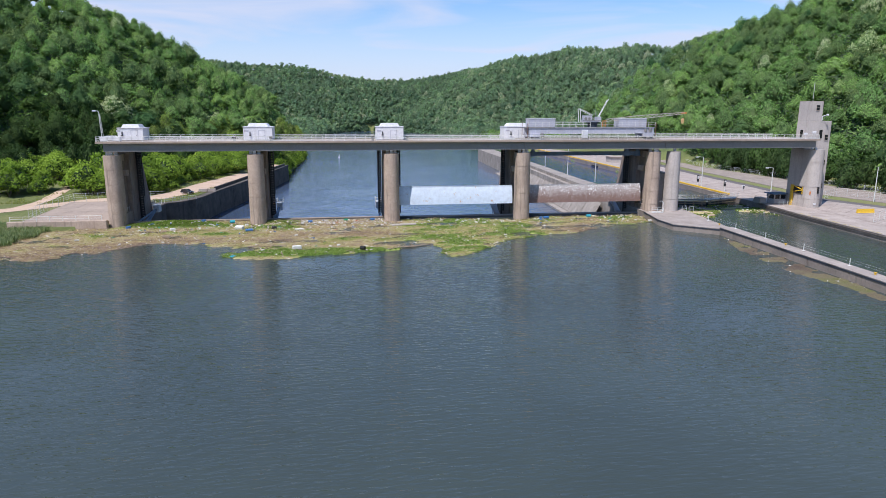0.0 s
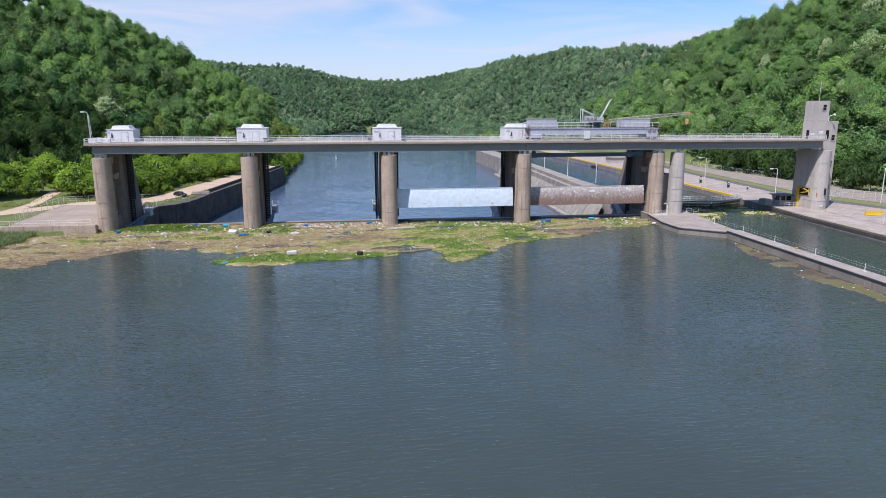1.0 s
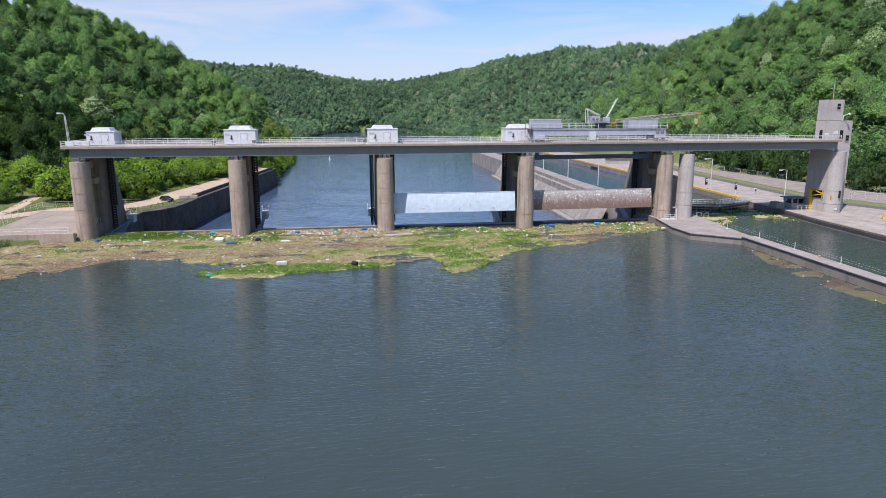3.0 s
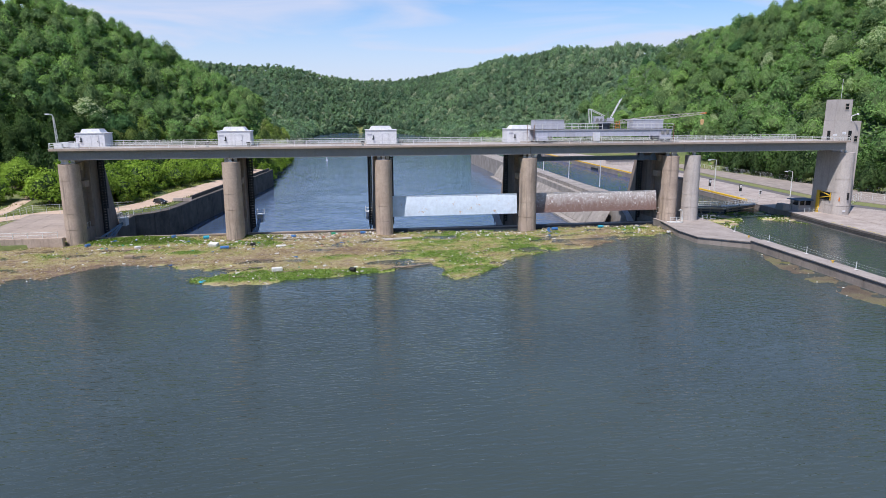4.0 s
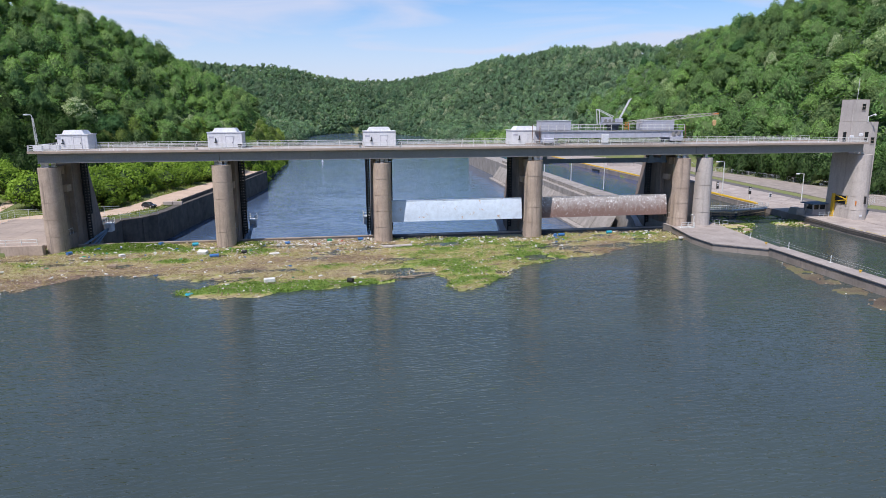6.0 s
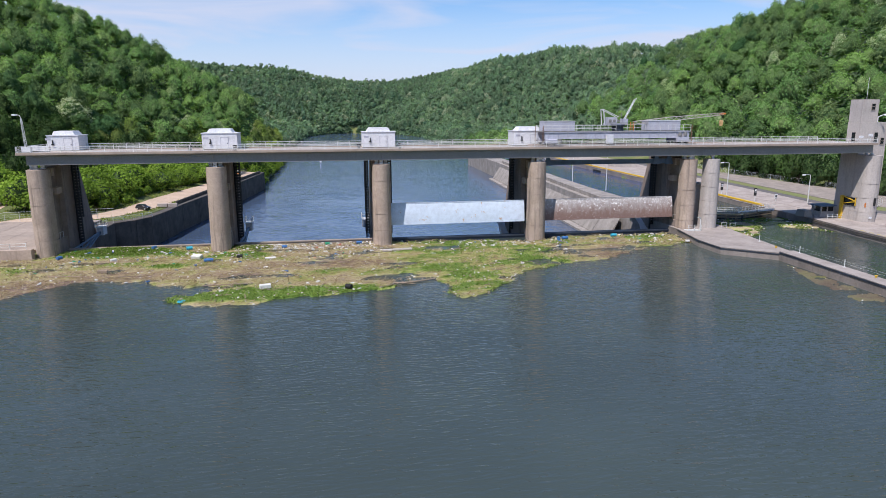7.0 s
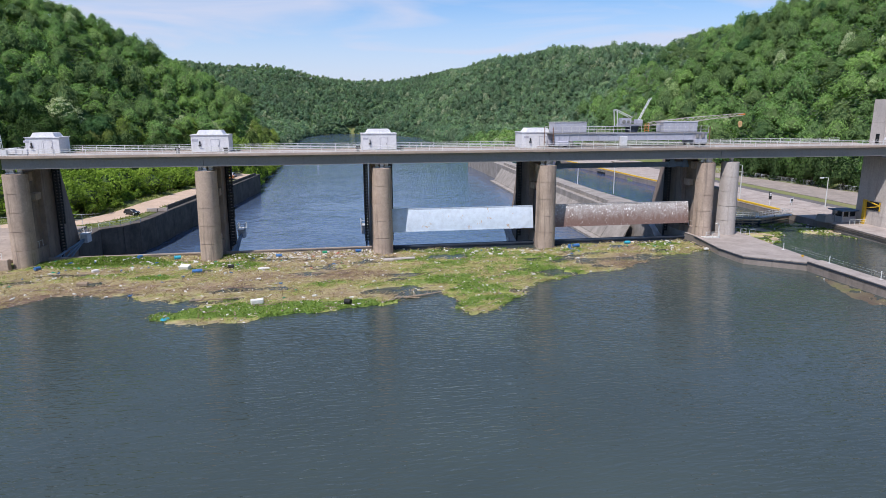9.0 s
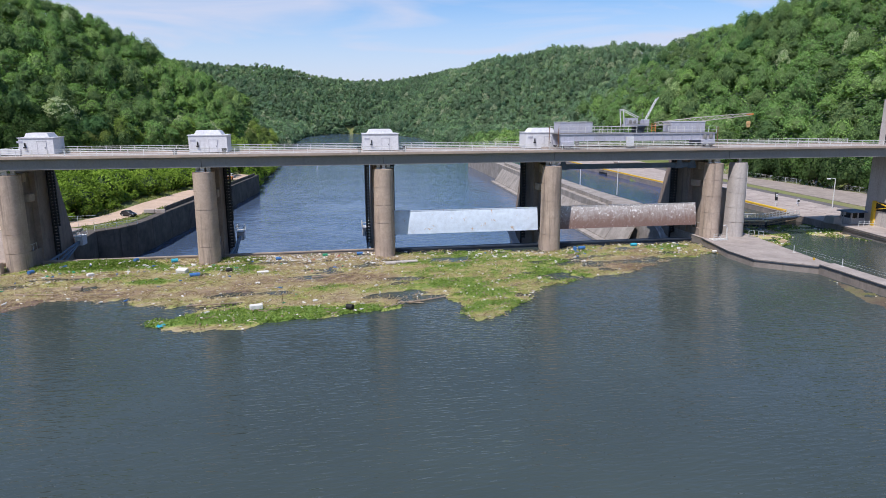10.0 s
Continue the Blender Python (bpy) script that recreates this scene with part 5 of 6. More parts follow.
for k in range(n):
    s0, s1 = 1 - abs(k / n - 0.4) * 0.9, 1 - abs((k + 1) / n - 0.4) * 0.9
    for i in range(4):
        a, b = A.lerp(B, k / n) + ROOT[i] * s0, A.lerp(B, (k + 1) / n) + ROOT[i] * s1
        boom.bar(tuple(a), tuple(b), 0.09)
        boom.bar(tuple(a), tuple(A.lerp(B, (k + 1) / n) + ROOT[(i + 1) % 4] * s1), 0.06)
part("jib", boom, worn("weathered jib paint", (0.50, 0.49, 0.47), (0.44, 0.35, 0.27), 3, 0.5, rough=0.7), sl, "weathered lattice jib")
part("jib_head", Mesh().box(72.9, 74.1, 3.75, 4.25, 5.65, 5.95), ORANGE, sl)
hk = part("hook_block", Mesh().tube((73.3, 3.85, 4.15), (73.3, 4.15, 4.15), 0.40, 12).prism([(73.1, 3.85), (73.5, 3.85), (73.5, 4.15), (73.1, 4.15)], 3.35, 3.9, [(72.92, 3.85), (73.68, 3.85), (73.68, 4.15), (72.92, 4.15)]), worn("pale orange hook paint", (0.75, 0.50, 0.25), (0.6, 0.36, 0.15), 4, 1, rough=0.6), sl, "pale orange hook block")
part("cable", Mesh().tube((73.3, 4, 4.5), (73.5, 4, 5.7), 0.03, 5), STEEL_DARK, hk)

# scale the gantry and shift its slew unit along x to fit the camera's view
for o in p.children_recursive:
    for v in o.data.vertices:
        v.co.x = 30.5 + (v.co.x - 32.4) * 0.935 - (1.7 if o.name.split(".")[0] in ("slew_base", "winch", "cab", "back_frame", "a_frame", "hoist_drum", "cab_ladder") else 0.0)

# lifting beam under the bridge
p = thing("lifting_beam", (0, 0, 0), "blue-grey steel lifting beam hung below the bridge", "lifting beam")
part("beam", Mesh().box(32.2, 58.9, 4.9, 5.5, 13.5, 14.25).box(32.2, 58.9, 4.75, 5.65, 14.2, 14.32).box(32.2, 58.9, 4.75, 5.65, 13.43, 13.55), BLUE_STEEL, p)
for x in (32.6, 55.6, 58.3):
    part("lug", Mesh().prism([(x - 0.9, 4.7), (x + 0.9, 4.7), (x + 0.9, 4.85), (x - 0.9, 4.85)], 13.3, 15.0, [(x - 0.3, 4.7), (x + 0.3, 4.7), (x + 0.3, 4.85), (x - 0.3, 4.85)]), BLUE_STEEL, p)
    part("hanger", Mesh().box(x - 0.1, x + 0.1, 5.1, 5.3, 14.3, GIRDER_LOW + 0.1), STEEL_DARK, p)


# ---- floating debris ----
def value_noise(x, y, seed=0):
    r = np.random.default_rng(seed).random((256, 256))
    xi, yi = np.floor(x).astype(int), np.floor(y).astype(int)
    fx, fy = x - xi, y - yi
    fx, fy = fx * fx * (3 - 2 * fx), fy * fy * (3 - 2 * fy)
    g = lambda a, b: r[a % 256, b % 256]
    return (g(xi, yi) * (1 - fx) + g(xi + 1, yi) * fx) * (1 - fy) + (g(xi, yi + 1) * (1 - fx) + g(xi + 1, yi + 1) * fx) * fy


def fractal(x, y, seed=0, octaves=4):
    s, a, t = 0.0, 1.0, 0.0
    for k in range(octaves):
        s, t = s + a * value_noise(x * 2 ** k + 17.3 * k, y * 2 ** k + 9.1 * k, seed + k), t + a
        a *= 0.55
    return s / t


def in_poly(x, y, poly):
    c = np.zeros(x.shape, bool)
    for (x0, y0), (x1, y1) in zip(poly, poly[1:] + poly[:1]):
        hit = (y0 > y) != (y1 > y)
        c ^= hit & (x < (x1 - x0) * (y - y0) / (y1 - y0 + 1e-12) + x0)
    return c


MAT = [(-90, -22), (-72, -27.5), (-67, -29.8), (-61, -31.6), (-56, -27.5), (-50.1, -20.5), (-45.9, -17.6), (-38.7, -21.3), (-33.5, -24.2), (-30.0, -24.6), (-27.8, -23.2), (-27.4, -26.0), (-30.2, -29.6), (-31.4, -32.0), (-27, -34.3), (-22.7, -35.3),
       (-17, -33.2), (-9, -32.2), (-3, -30.2), (2.4, -27.6), (-1.0, -26.2), (2.5, -24.4), (6.0, -24.3), (5.7, -30.3), (6.0, -33.6), (7.8, -36.4), (10.6, -34.8), (15.0, -31.0), (17.4, -27.2), (18.8, -24.2), (25.0, -20.8), (33.4, -18.2),
       (38.4, -16.3), (41, -13.5), (48.2, -9.2), (56.8, -7.6), (57.6, -12.5), (58.6, -12), (58.6, 3.2), (33.8, 3.0), (27.0, -1.0), (20, 2.6), (4, 4.0), (-1, 5.6), (-30, 5.9), (-60, 5.6), (-62, -0.6), (-76, -1.0), (-95, 0)]
SIDE_MAT = [(63.6, -25.6), (61.6, -30), (59.6, -34.5), (58.6, -41), (57.5, -49), (57.6, -55), (59.0, -62), (58.9, -74), (57.6, -100), (60.8, -100), (62.0, -75), (62.7, -60), (63.0, -50), (63.4, -41), (63.9, -25.2)]
GREEN = [(-47, 1.5, 9, 3.6, 1.6), (-22, -29.5, 8, 3.2, 1.2), (-8, -28.8, 6, 2.0, 1.0), (-14, -30.5, 8, 2.2, 0.8), (-28, -31, 5, 1.6, 0.8), (9.5, -22, 3.5, 5.5, 0.42), (-44, -8, 10, 3, 0.35), (-27, -3, 6, 3, 0.6), (-11, -18.5, 4, 1.8, 0.8), (52, 0, 5, 2, 0.7), (-36, -11, 5, 2, 0.5), (-58, -13, 7, 2.5, 0.15), (8, 1, 8, 1.5, 0.3)]
BROWN = [(-18, -15, 12, 4, 0.55), (38, -11.5, 7, 4.0, 1.25), (-2, -12, 9, 4, 0.35), (-62, -24, 14, 8, 0.25), (-50, -22, 12, 5, 0.3), (-10, 2, 10, 3, 0.4)]


def blobs(x, y, which):
    s = np.zeros_like(x)
    for cx, cy, rx, ry, a in which:
        s += a * np.exp(-((x - cx) / rx) ** 2 - ((y - cy) / ry) ** 2)
    return s


def mat_kind(x, y):
    """0 brown wrack, 0.35 straw, 0.65 yellow-green weed, 1 leafy green."""
    k = 0.43 + 1.1 * (fractal(x * 0.22, y * 0.4, 11) - 0.5) + 0.30 * np.clip((x + 2) / 10, 0, 1) * np.clip((40 - x) / 8, 0, 1) + 0.5 * (fractal(x * 0.9, y * 1.3, 23) - 0.5)
    return np.clip(k + 0.75 * blobs(x, y, GREEN) - 0.5 * blobs(x, y, BROWN), 0, 1)


def hump(x, y):
    """Height of the plants that stand heaped against the gates."""
    return 0.75 * np.exp(-((x + 48) / 7.5) ** 2 - ((y - 2.2) / 2.4) ** 2) + 0.35 * np.exp(-((x + 26) / 5) ** 2 - ((y - 2.5) / 1.8) ** 2)


def mat_cover(x, y, poly, wob=1.3):
    wob, thin = (0.5, 0.03) if poly is SIDE_MAT else (wob, 0.0)
    dx = (fractal(x * 0.35, y * 0.35, 3) - 0.5) * 2 * wob * 1.6
    dy = (fractal(x * 0.35 + 50, y * 0.35, 7) - 0.5) * 2 * wob * 1.6
    hole = fractal(x * 0.16 + 3, y * 0.42 + 8, 31) - 0.30 * blobs(x, y, GREEN) - 0.2 * np.exp(-((x - 10) / 8) ** 2 - ((y + 31) / 8) ** 2)
    return in_poly(x + dx, y + dy, poly) & (hole < 0.665 - thin)


def debris_material(name="floating weed and wrack", wet=1.0):
    m, n, l, b = node_mat(name)
    at = n.new("ShaderNodeAttribute")
    at.attribute_name = "tint"
    v = coords(n, l)
    fine = noise_node(n, l, v, 3.5, 6, 0.8, 0.5)
    add = n.new("ShaderNodeMath"); add.operation = 'MULTIPLY_ADD'
    l.new(fine, add.inputs[0]); add.inputs[1].default_value = 0.5
    sub = n.new("ShaderNodeMath"); sub.operation = 'SUBTRACT'
    l.new(at.outputs["Fac"], sub.inputs[0]); sub.inputs[1].default_value = 0.25
    l.new(sub.outputs[0], add.inputs[2])
    c = ramp(n, l, add.outputs[0], [(0.0, (0.19, 0.125, 0.10)), (0.22, (0.34, 0.25, 0.165)), (0.40, (0.47, 0.40, 0.22)), (0.62, (0.36, 0.38, 0.10)), (0.88, (0.15, 0.25, 0.04))])
    g2 = noise_node(n, l, coords(n, l, (2.0, 9.0, 4.0)), 1.6, 6, 0.8)
    c = mix(n, l, 0.75, c, ramp(n, l, g2, [(0.3, (0.35, 0.33, 0.3)), (0.5, (1, 1, 1)), (0.72, (1.5, 1.45, 1.35))]), 'MULTIPLY')
    c = mix(n, l, 1.0, c, (wet, wet, wet), 'MULTIPLY')
    l.new(c, b.inputs["Base Color"])
    b.inputs["Roughness"].default_value = 0.9
    bump(n, l, b, g2, 0.9, 0.12)
    return m


DEBRIS = debris_material()
DEBRIS_WET = debris_material("waterlogged weed", 0.33)


def debris_mat(name, poly, step, label):
    px, py = zip(*poly)
    xs, ys = np.arange(min(px) - 3, max(px) + 3, step), np.arange(min(py) - 3, max(py) + 3, step)
    X, Y = np.meshgrid(xs, ys)
    X = X + (value_noise(X * 3.1, Y * 3.1, 5) - 0.5) * step * 0.8
    Y = Y + (value_noise(X * 3.1, Y * 3.1, 6) - 0.5) * step * 0.8
    on = mat_cover(X, Y, poly)
    kind = mat_kind(X, Y) * (0.75 if poly is SIDE_MAT else 1.0)
    Z = UP + 0.04 + 0.20 * fractal(X * 0.8, Y * 0.8, 41) ** 2 + 0.30 * np.clip(kind - 0.6, 0, 1) + hump(X, Y)
    nx = len(xs)
    i = np.arange(X.size).reshape(X.shape)
    near = np.zeros_like(on)
    near[1:-1, 1:-1] = on[:-2, 1:-1] & on[2:, 1:-1] & on[1:-1, :-2] & on[1:-1, 2:]
    Z = np.where(near, Z, UP - 0.06)
    q = np.stack([i[:-1, :-1], i[:-1, 1:], i[1:, 1:], i[1:, :-1]], -1).reshape(-1, 4)
    ok = (on[:-1, :-1].astype(int) + on[:-1, 1:] + on[1:, 1:] + on[1:, :-1]).ravel() >= 3
    q = q[ok]
    used, inv = np.unique(q, return_inverse=True)
    V = np.stack([X, Y, Z], -1).reshape(-1, 3)[used]
    ob = new(name, arrays_mesh(name, V, inv.reshape(-1, 4), DEBRIS_WET if poly is SIDE_MAT else DEBRIS, kind.ravel()[used]))
    return tagged(ob, label, "debris", kind="stuff")


debris_mat("debris_mat", MAT, 0.42, "floating mat of weed, straw and driftwood against the dam")
debris_mat("weed_mat", SIDE_MAT, 0.45, "thin floating weed along the guide wall")
LOCK_WEED = [(70.2, -4), (75, -3), (82, 6), (84, 12), (80, 17), (71, 18)]
debris_mat("weed_mat", LOCK_WEED, 0.45, "yellow-green floating weed behind the lock gate")
HUT_WEED = [(86, 6), (92.8, -2), (94.6, 5), (95.4, 12), (93, 17), (86, 17), (80, 18.5), (85, 14)]
debris_mat("weed_mat", HUT_WEED, 0.45, "floating weed and litter at the lock gate")

rng = np.random.default_rng(21)


def on_mat(n, poly, test=None):
    px, py = zip(*poly)
    x, y = rng.uniform(min(px), max(px), n), rng.uniform(min(py), max(py), n)
    ok = mat_cover(x, y, poly)
    if test is not None:
        ok &= test(x, y)
    return x[ok], y[ok]


def top_of(x, y):
    return UP + 0.04 + 0.20 * fractal(x * 0.8, y * 0.8, 41) ** 2 + 0.30 * np.clip(mat_kind(x, y) - 0.6, 0, 1) + hump(x, y)


def strips(name, x, y, z, length, width, lean, material, label, category, parent=None, tint=None):
    """Many narrow quads: blades when they stand, straw when they lie. lean 0: flat, 1: upright."""
    n = len(x)
    a = rng.uniform(0, 2 * np.pi, n)
    d = np.stack([np.cos(a) * np.sqrt(1 - lean ** 2), np.sin(a) * np.sqrt(1 - lean ** 2), lean], -1)
    s = np.stack([-np.sin(a + rng.normal(0, 0.4, n)), np.cos(a), rng.normal(0, 0.25, n)], -1) * (width / 2)[:, None]
    o = np.stack([x, y, z], -1)
    e = o + d * length[:, None]
    mid = (o + e) / 2 + np.stack([np.zeros(n), np.zeros(n), length * 0.12], -1)
    V = np.stack([o - s, o + s, mid + s, mid - s, e + s * 0.3, e - s * 0.3], 1).reshape(-1, 3)
    b = np.arange(n)[:, None] * 6
    Q = np.concatenate([b + np.array([[0, 1, 2, 3]]), b + np.array([[3, 2, 4, 5]])], 0)
    ob = new(name, arrays_mesh(name, V, Q, material, np.repeat(rng.random(n), 6) if tint is None else np.repeat(tint, 6)))
    ob.parent = parent
    if parent is None:
        tagged(ob, label, category)
    return tagged(ob, kind="stuff")


# leafy plants growing on the mat
x, y = on_mat(330000, MAT, lambda x, y: mat_kind(x, y) + rng.normal(0, 0.13, len(x)) > 0.79)
n = len(x)
strips("water_plants", x, y, top_of(x, y) - 0.05, rng.uniform(0.14, 0.36, n), rng.uniform(0.07, 0.15, n), rng.uniform(0.2, 0.85, n), LEAF_WEED, "bright green leafy water plants on the floating mat", "plants")
for poly in (LOCK_WEED, HUT_WEED):
    x, y = on_mat(14000, poly, lambda x, y: fractal(x * 0.35, y * 0.35, 63) > 0.47)
    n = len(x)
    strips("water_plants", x, y, top_of(x, y) - 0.04, rng.uniform(0.14, 0.36, n), rng.uniform(0.07, 0.15, n), rng.uniform(0.2, 0.85, n), LEAF_WEED, "green water plants on the weed beside the lock gate", "plants")
x, y = on_mat(260000, MAT, lambda x, y: hump(x, y) > 0.12)
n = len(x)
strips("water_plants", x, y, top_of(x, y) - 0.05, rng.uniform(0.25, 0.5, n), rng.uniform(0.10, 0.18, n), rng.uniform(0.3, 0.9, n), LEAF_WEED, "tall green water plants heaped against the gates", "plants")
GRASS_BLADE = leaf_material("grass blades", (0.12, 0.17, 0.035), (0.16, 0.20, 0.045), (0.19, 0.23, 0.055), (0.26, 0.27, 0.09), (0.34, 0.31, 0.13))
STRAW = leaf_material("dead reed straw", (0.16, 0.11, 0.07), (0.26, 0.19, 0.115), (0.34, 0.26, 0.155), (0.44, 0.36, 0.23), (0.58, 0.50, 0.36))
x, y = on_mat(75000, MAT, lambda x, y: mat_kind(x, y) < 0.72)
n = len(x)
strips("reed_straw", x, y, top_of(x, y) + 0.03, rng.uniform(0.3, 1.5, n) ** 1.5, rng.uniform(0.03, 0.09, n), np.abs(rng.normal(0, 0.06, n)), STRAW, "dead reed stalks lying on the floating mat", "straw")
# reeds on the shore
x = rng.uniform(-96, -69, 26000)
y = rng.uniform(-22, 6, 26000)
ok = (x + 0.06 * np.abs(y + 4) < -72.6 + 3 * fractal(x * 0.3, y * 0.3, 9))
x, y = x[ok], y[ok]
n = len(x)
strips("reed_bed", x, y, np.full(n, UP), rng.uniform(0.7, 1.5, n), rng.uniform(0.06, 0.13, n), rng.uniform(0.75, 0.99, n), LEAF_REED, "soft grey-green reeds at the water's edge", "reeds")


def litter(name, n, size, materials, label, poly, test=None, flat=0.6):
    """Small loose pieces: bevel-less chips of mixed shape, one mesh for each colour."""
    for mat in materials:
        x, y = on_mat(n, poly, test)
        k = len(x)
        if not k:
            continue
        s = rng.uniform(0.3, 1.0, (k, 3)) * size * rng.uniform(0.5, 1.35, (k, 1)) * np.array([1.6, 0.8, flat])
        a = rng.uniform(0, 2 * np.pi, k)
        c, si = np.cos(a), np.sin(a)
        box = np.array([(i, j, h) for h in (0, 1) for j in (-0.5, 0.5) for i in (-0.5, 0.5)])
        P = box[None] * s[:, None, :] * np.where(box[None, :, 2:] > 0.5, np.array([0.75, 0.7, 1.0]), 1.0)
        X = P[..., 0] * c[:, None] - P[..., 1] * si[:, None] + x[:, None]
        Y = P[..., 0] * si[:, None] + P[..., 1] * c[:, None] + y[:, None]
        Z = P[..., 2] + top_of(x, y)[:, None] - 0.02
        F = np.array([(4, 5, 7, 6), (0, 1, 5, 4), (2, 6, 7, 3), (0, 4, 6, 2), (1, 3, 7, 5)])
        Q = (F[None] + (np.arange(k) * 8)[:, None, None]).reshape(-1, 4)
        ob = new(name, arrays_mesh(name, np.stack([X, Y, Z], -1).reshape(-1, 3), Q, mat))
        tagged(ob, label, "litter", kind="stuff")


FOAM = worn("dirty white foam", (0.74, 0.73, 0.70), (0.60, 0.58, 0.54), 5, 1.5, rough=0.9)
FOAM_OLD = worn("grey-tan weathered foam", (0.55, 0.50, 0.43), (0.40, 0.35, 0.30), 5, 1.5, rough=0.9)
BLUE_PLASTIC = worn("blue plastic", (0.05, 0.17, 0.42), (0.04, 0.13, 0.32), 5, 1.5, rough=0.4, bump_s=0.05)
TEAL_PLASTIC = worn("turquoise tarp", (0.04, 0.40, 0.52), (0.03, 0.30, 0.42), 5, 1.5, rough=0.5)
GREEN_PLASTIC = worn("green plastic", (0.03, 0.32, 0.16), (0.02, 0.25, 0.12), 5, 1.5, rough=0.4)
RED_PLASTIC = worn("faded red plastic", (0.50, 0.10, 0.06), (0.4, 0.08, 0.05), 5, 1.5, rough=0.5)
back = lambda x, y: (y > -9) & (rng.random(len(x)) < np.where((x > -28) & (x < -1), 1.0, 0.35))
litter("plastic_litter", 1500, 0.24, (FOAM, WOOD, WOOD, FOAM_OLD), "scattered small foam and bottle litter", MAT)
litter("plastic_litter", 2400, 0.30, (FOAM, WOOD, FOAM_OLD), "piled pale bottles and foam against the dam", MAT, back)
litter("plastic_litter", 160, 0.30, (BLUE_PLASTIC, RED_PLASTIC, GREEN_PLASTIC), "bright plastic litter against the dam", MAT, lambda x, y: back(x, y) & (rng.random(len(x)) < 0.4))
litter("plastic_litter", 5200, 0.36, (FOAM, FOAM, FOAM_OLD, WOOD), "heaped bottles, foam and wood against the gate", MAT, lambda x, y: (y > 0.2) & (x > -27) & (x < -2))
litter("plastic_litter", 1300, 0.34, (BLUE_PLASTIC, RED_PLASTIC, GREEN_PLASTIC), "coloured plastic heaped against the gate", MAT, lambda x, y: (y > 0.2) & (x > -27) & (x < -2) & (rng.random(len(x)) < 0.35))
litter("plastic_litter", 600, 0.22, (FOAM, WOOD), "white litter along the edge of the mat", MAT, lambda x, y: (y < -20) & (rng.random(len(x)) < 0.5))
litter("plastic_litter", 40, 0.22, (FOAM, WOOD), "litter along the guide wall", SIDE_MAT)
for poly in (LOCK_WEED, HUT_WEED):
    litter("plastic_litter", 70, 0.34, (FOAM, FOAM_OLD, WOOD), "litter on the weed beside the lock gate", poly)


def log_mesh(length, r, seed):
    g = random.Random(seed)
    m = Mesh()
    pts = [Vector((length * (k / 5 - 0.5), g.uniform(-0.1, 0.1) * length * 0.15, g.uniform(-0.3, 0.3) * r)) for k in range(6)]
    for k in range(5):
        m.tube(pts[k], pts[k + 1], r * (1 - 0.1 * k), 7, r * (0.9 - 0.1 * k))
    for k in (1, 3):
        m.tube(pts[k], pts[k] + Vector((g.uniform(0.3, 0.8), g.uniform(-0.6, 0.6), g.uniform(0.2, 0.6))), r * 0.45, 5, r * 0.2)
    return mesh_data("driftwood_log", m, WOOD)


LOGS = [log_mesh(l, r, i) for i, (l, r) in enumerate(((5.5, 0.17), (3.2, 0.12), (2.2, 0.10), (7.0, 0.14)))]


def place(name, data, x, y, turn, label, category, group="", dz=0.0, s=1.0, tip=0.0):
    ob = new(name, data)
    z = float(top_of(np.array([float(x)]), np.array([float(y)]))[0])
    ob.matrix_basis = pose(x, y, z + dz, tip, 0, turn) @ Matrix.Diagonal((s, s, s, 1))
    return tagged(ob, label, category, group)


for x, y, turn, k in ((-25, -23.9, 3, 3), (-9.5, -11, 12, 3), (-15, -13.8, 10, 0), (-42, -16.3, 4, 3), (-50, -15.0, -8, 0), (2.6, -26.8, 20, 0), (0.4, -27.8, -15, 1), (-2, -28.8, 30, 1), (12, -5.5, 25, 1), (47, 0.5, 35, 0)):
    place("driftwood_log", LOGS[k], x, y, turn, "bleached driftwood log on the floating mat", "log", "driftwood logs", 0.08)
g = random.Random(4)
for _ in range(150):
    x, y = g.uniform(-66, 50), g.uniform(-33, 2)
    if mat_cover(np.array([x]), np.array([y]), MAT)[0]:
        place("driftwood_log", LOGS[g.choice((1, 2, 2, 2))], x, y, g.uniform(-50, 50), "bleached driftwood stick on the floating mat", "log", "driftwood logs", 0.05, g.uniform(0.35, 0.9))


def drum_mesh(r, h, mat):
    r, h = r * 0.85, h * 0.8
    m = Mesh()
    for a, b, k in ((0, 0.3, 1.0), (0.3, 0.36, 1.06), (0.36, 0.64, 1.0), (0.64, 0.7, 1.06), (0.7, 1.0, 1.0)):
        m.tube((-h / 2 + h * a, 0, r), (-h / 2 + h * b, 0, r), r * k, 14)
    return mesh_data("plastic_drum", m, mat, smooth=True)


def bottle_mesh(mat):
    m = Mesh().tube((-0.2, 0, 0.07), (0.1, 0, 0.07), 0.09, 8).tube((0.1, 0, 0.07), (0.2, 0, 0.07), 0.09, 8, 0.035).tube((0.2, 0, 0.07), (0.25, 0, 0.07), 0.04, 6)
    return mesh_data("plastic_bottle", m, mat)


def block_mesh(a, b, c, mat):
    return mesh_data("foam_block", Mesh().box(-a / 2, a / 2, -b / 2, b / 2, 0, c), mat, bevel=0.08)


place("foam_block", block_mesh(1.6, 0.75, 0.62, FOAM), -19.4, -27.2, 14, "large white foam block on the green weed", "foam block", "foam blocks", 0.02)
place("foam_block", block_mesh(1.7, 1.0, 0.72, FOAM), -32.9, -5.1, -20, "large white foam block near the dam pier", "foam block", "foam blocks", 0.02, tip=14)
place("foam_block", block_mesh(1.8, 0.7, 0.3, FOAM), -20.5, -7.3, 12, "flat cream foam slab on the wrack", "foam block", "foam blocks")
place("foam_block", block_mesh(1.5, 0.8, 0.5, WOOD), -45.5, -13, 5, "tan block among the straw", "foam block", "foam blocks")
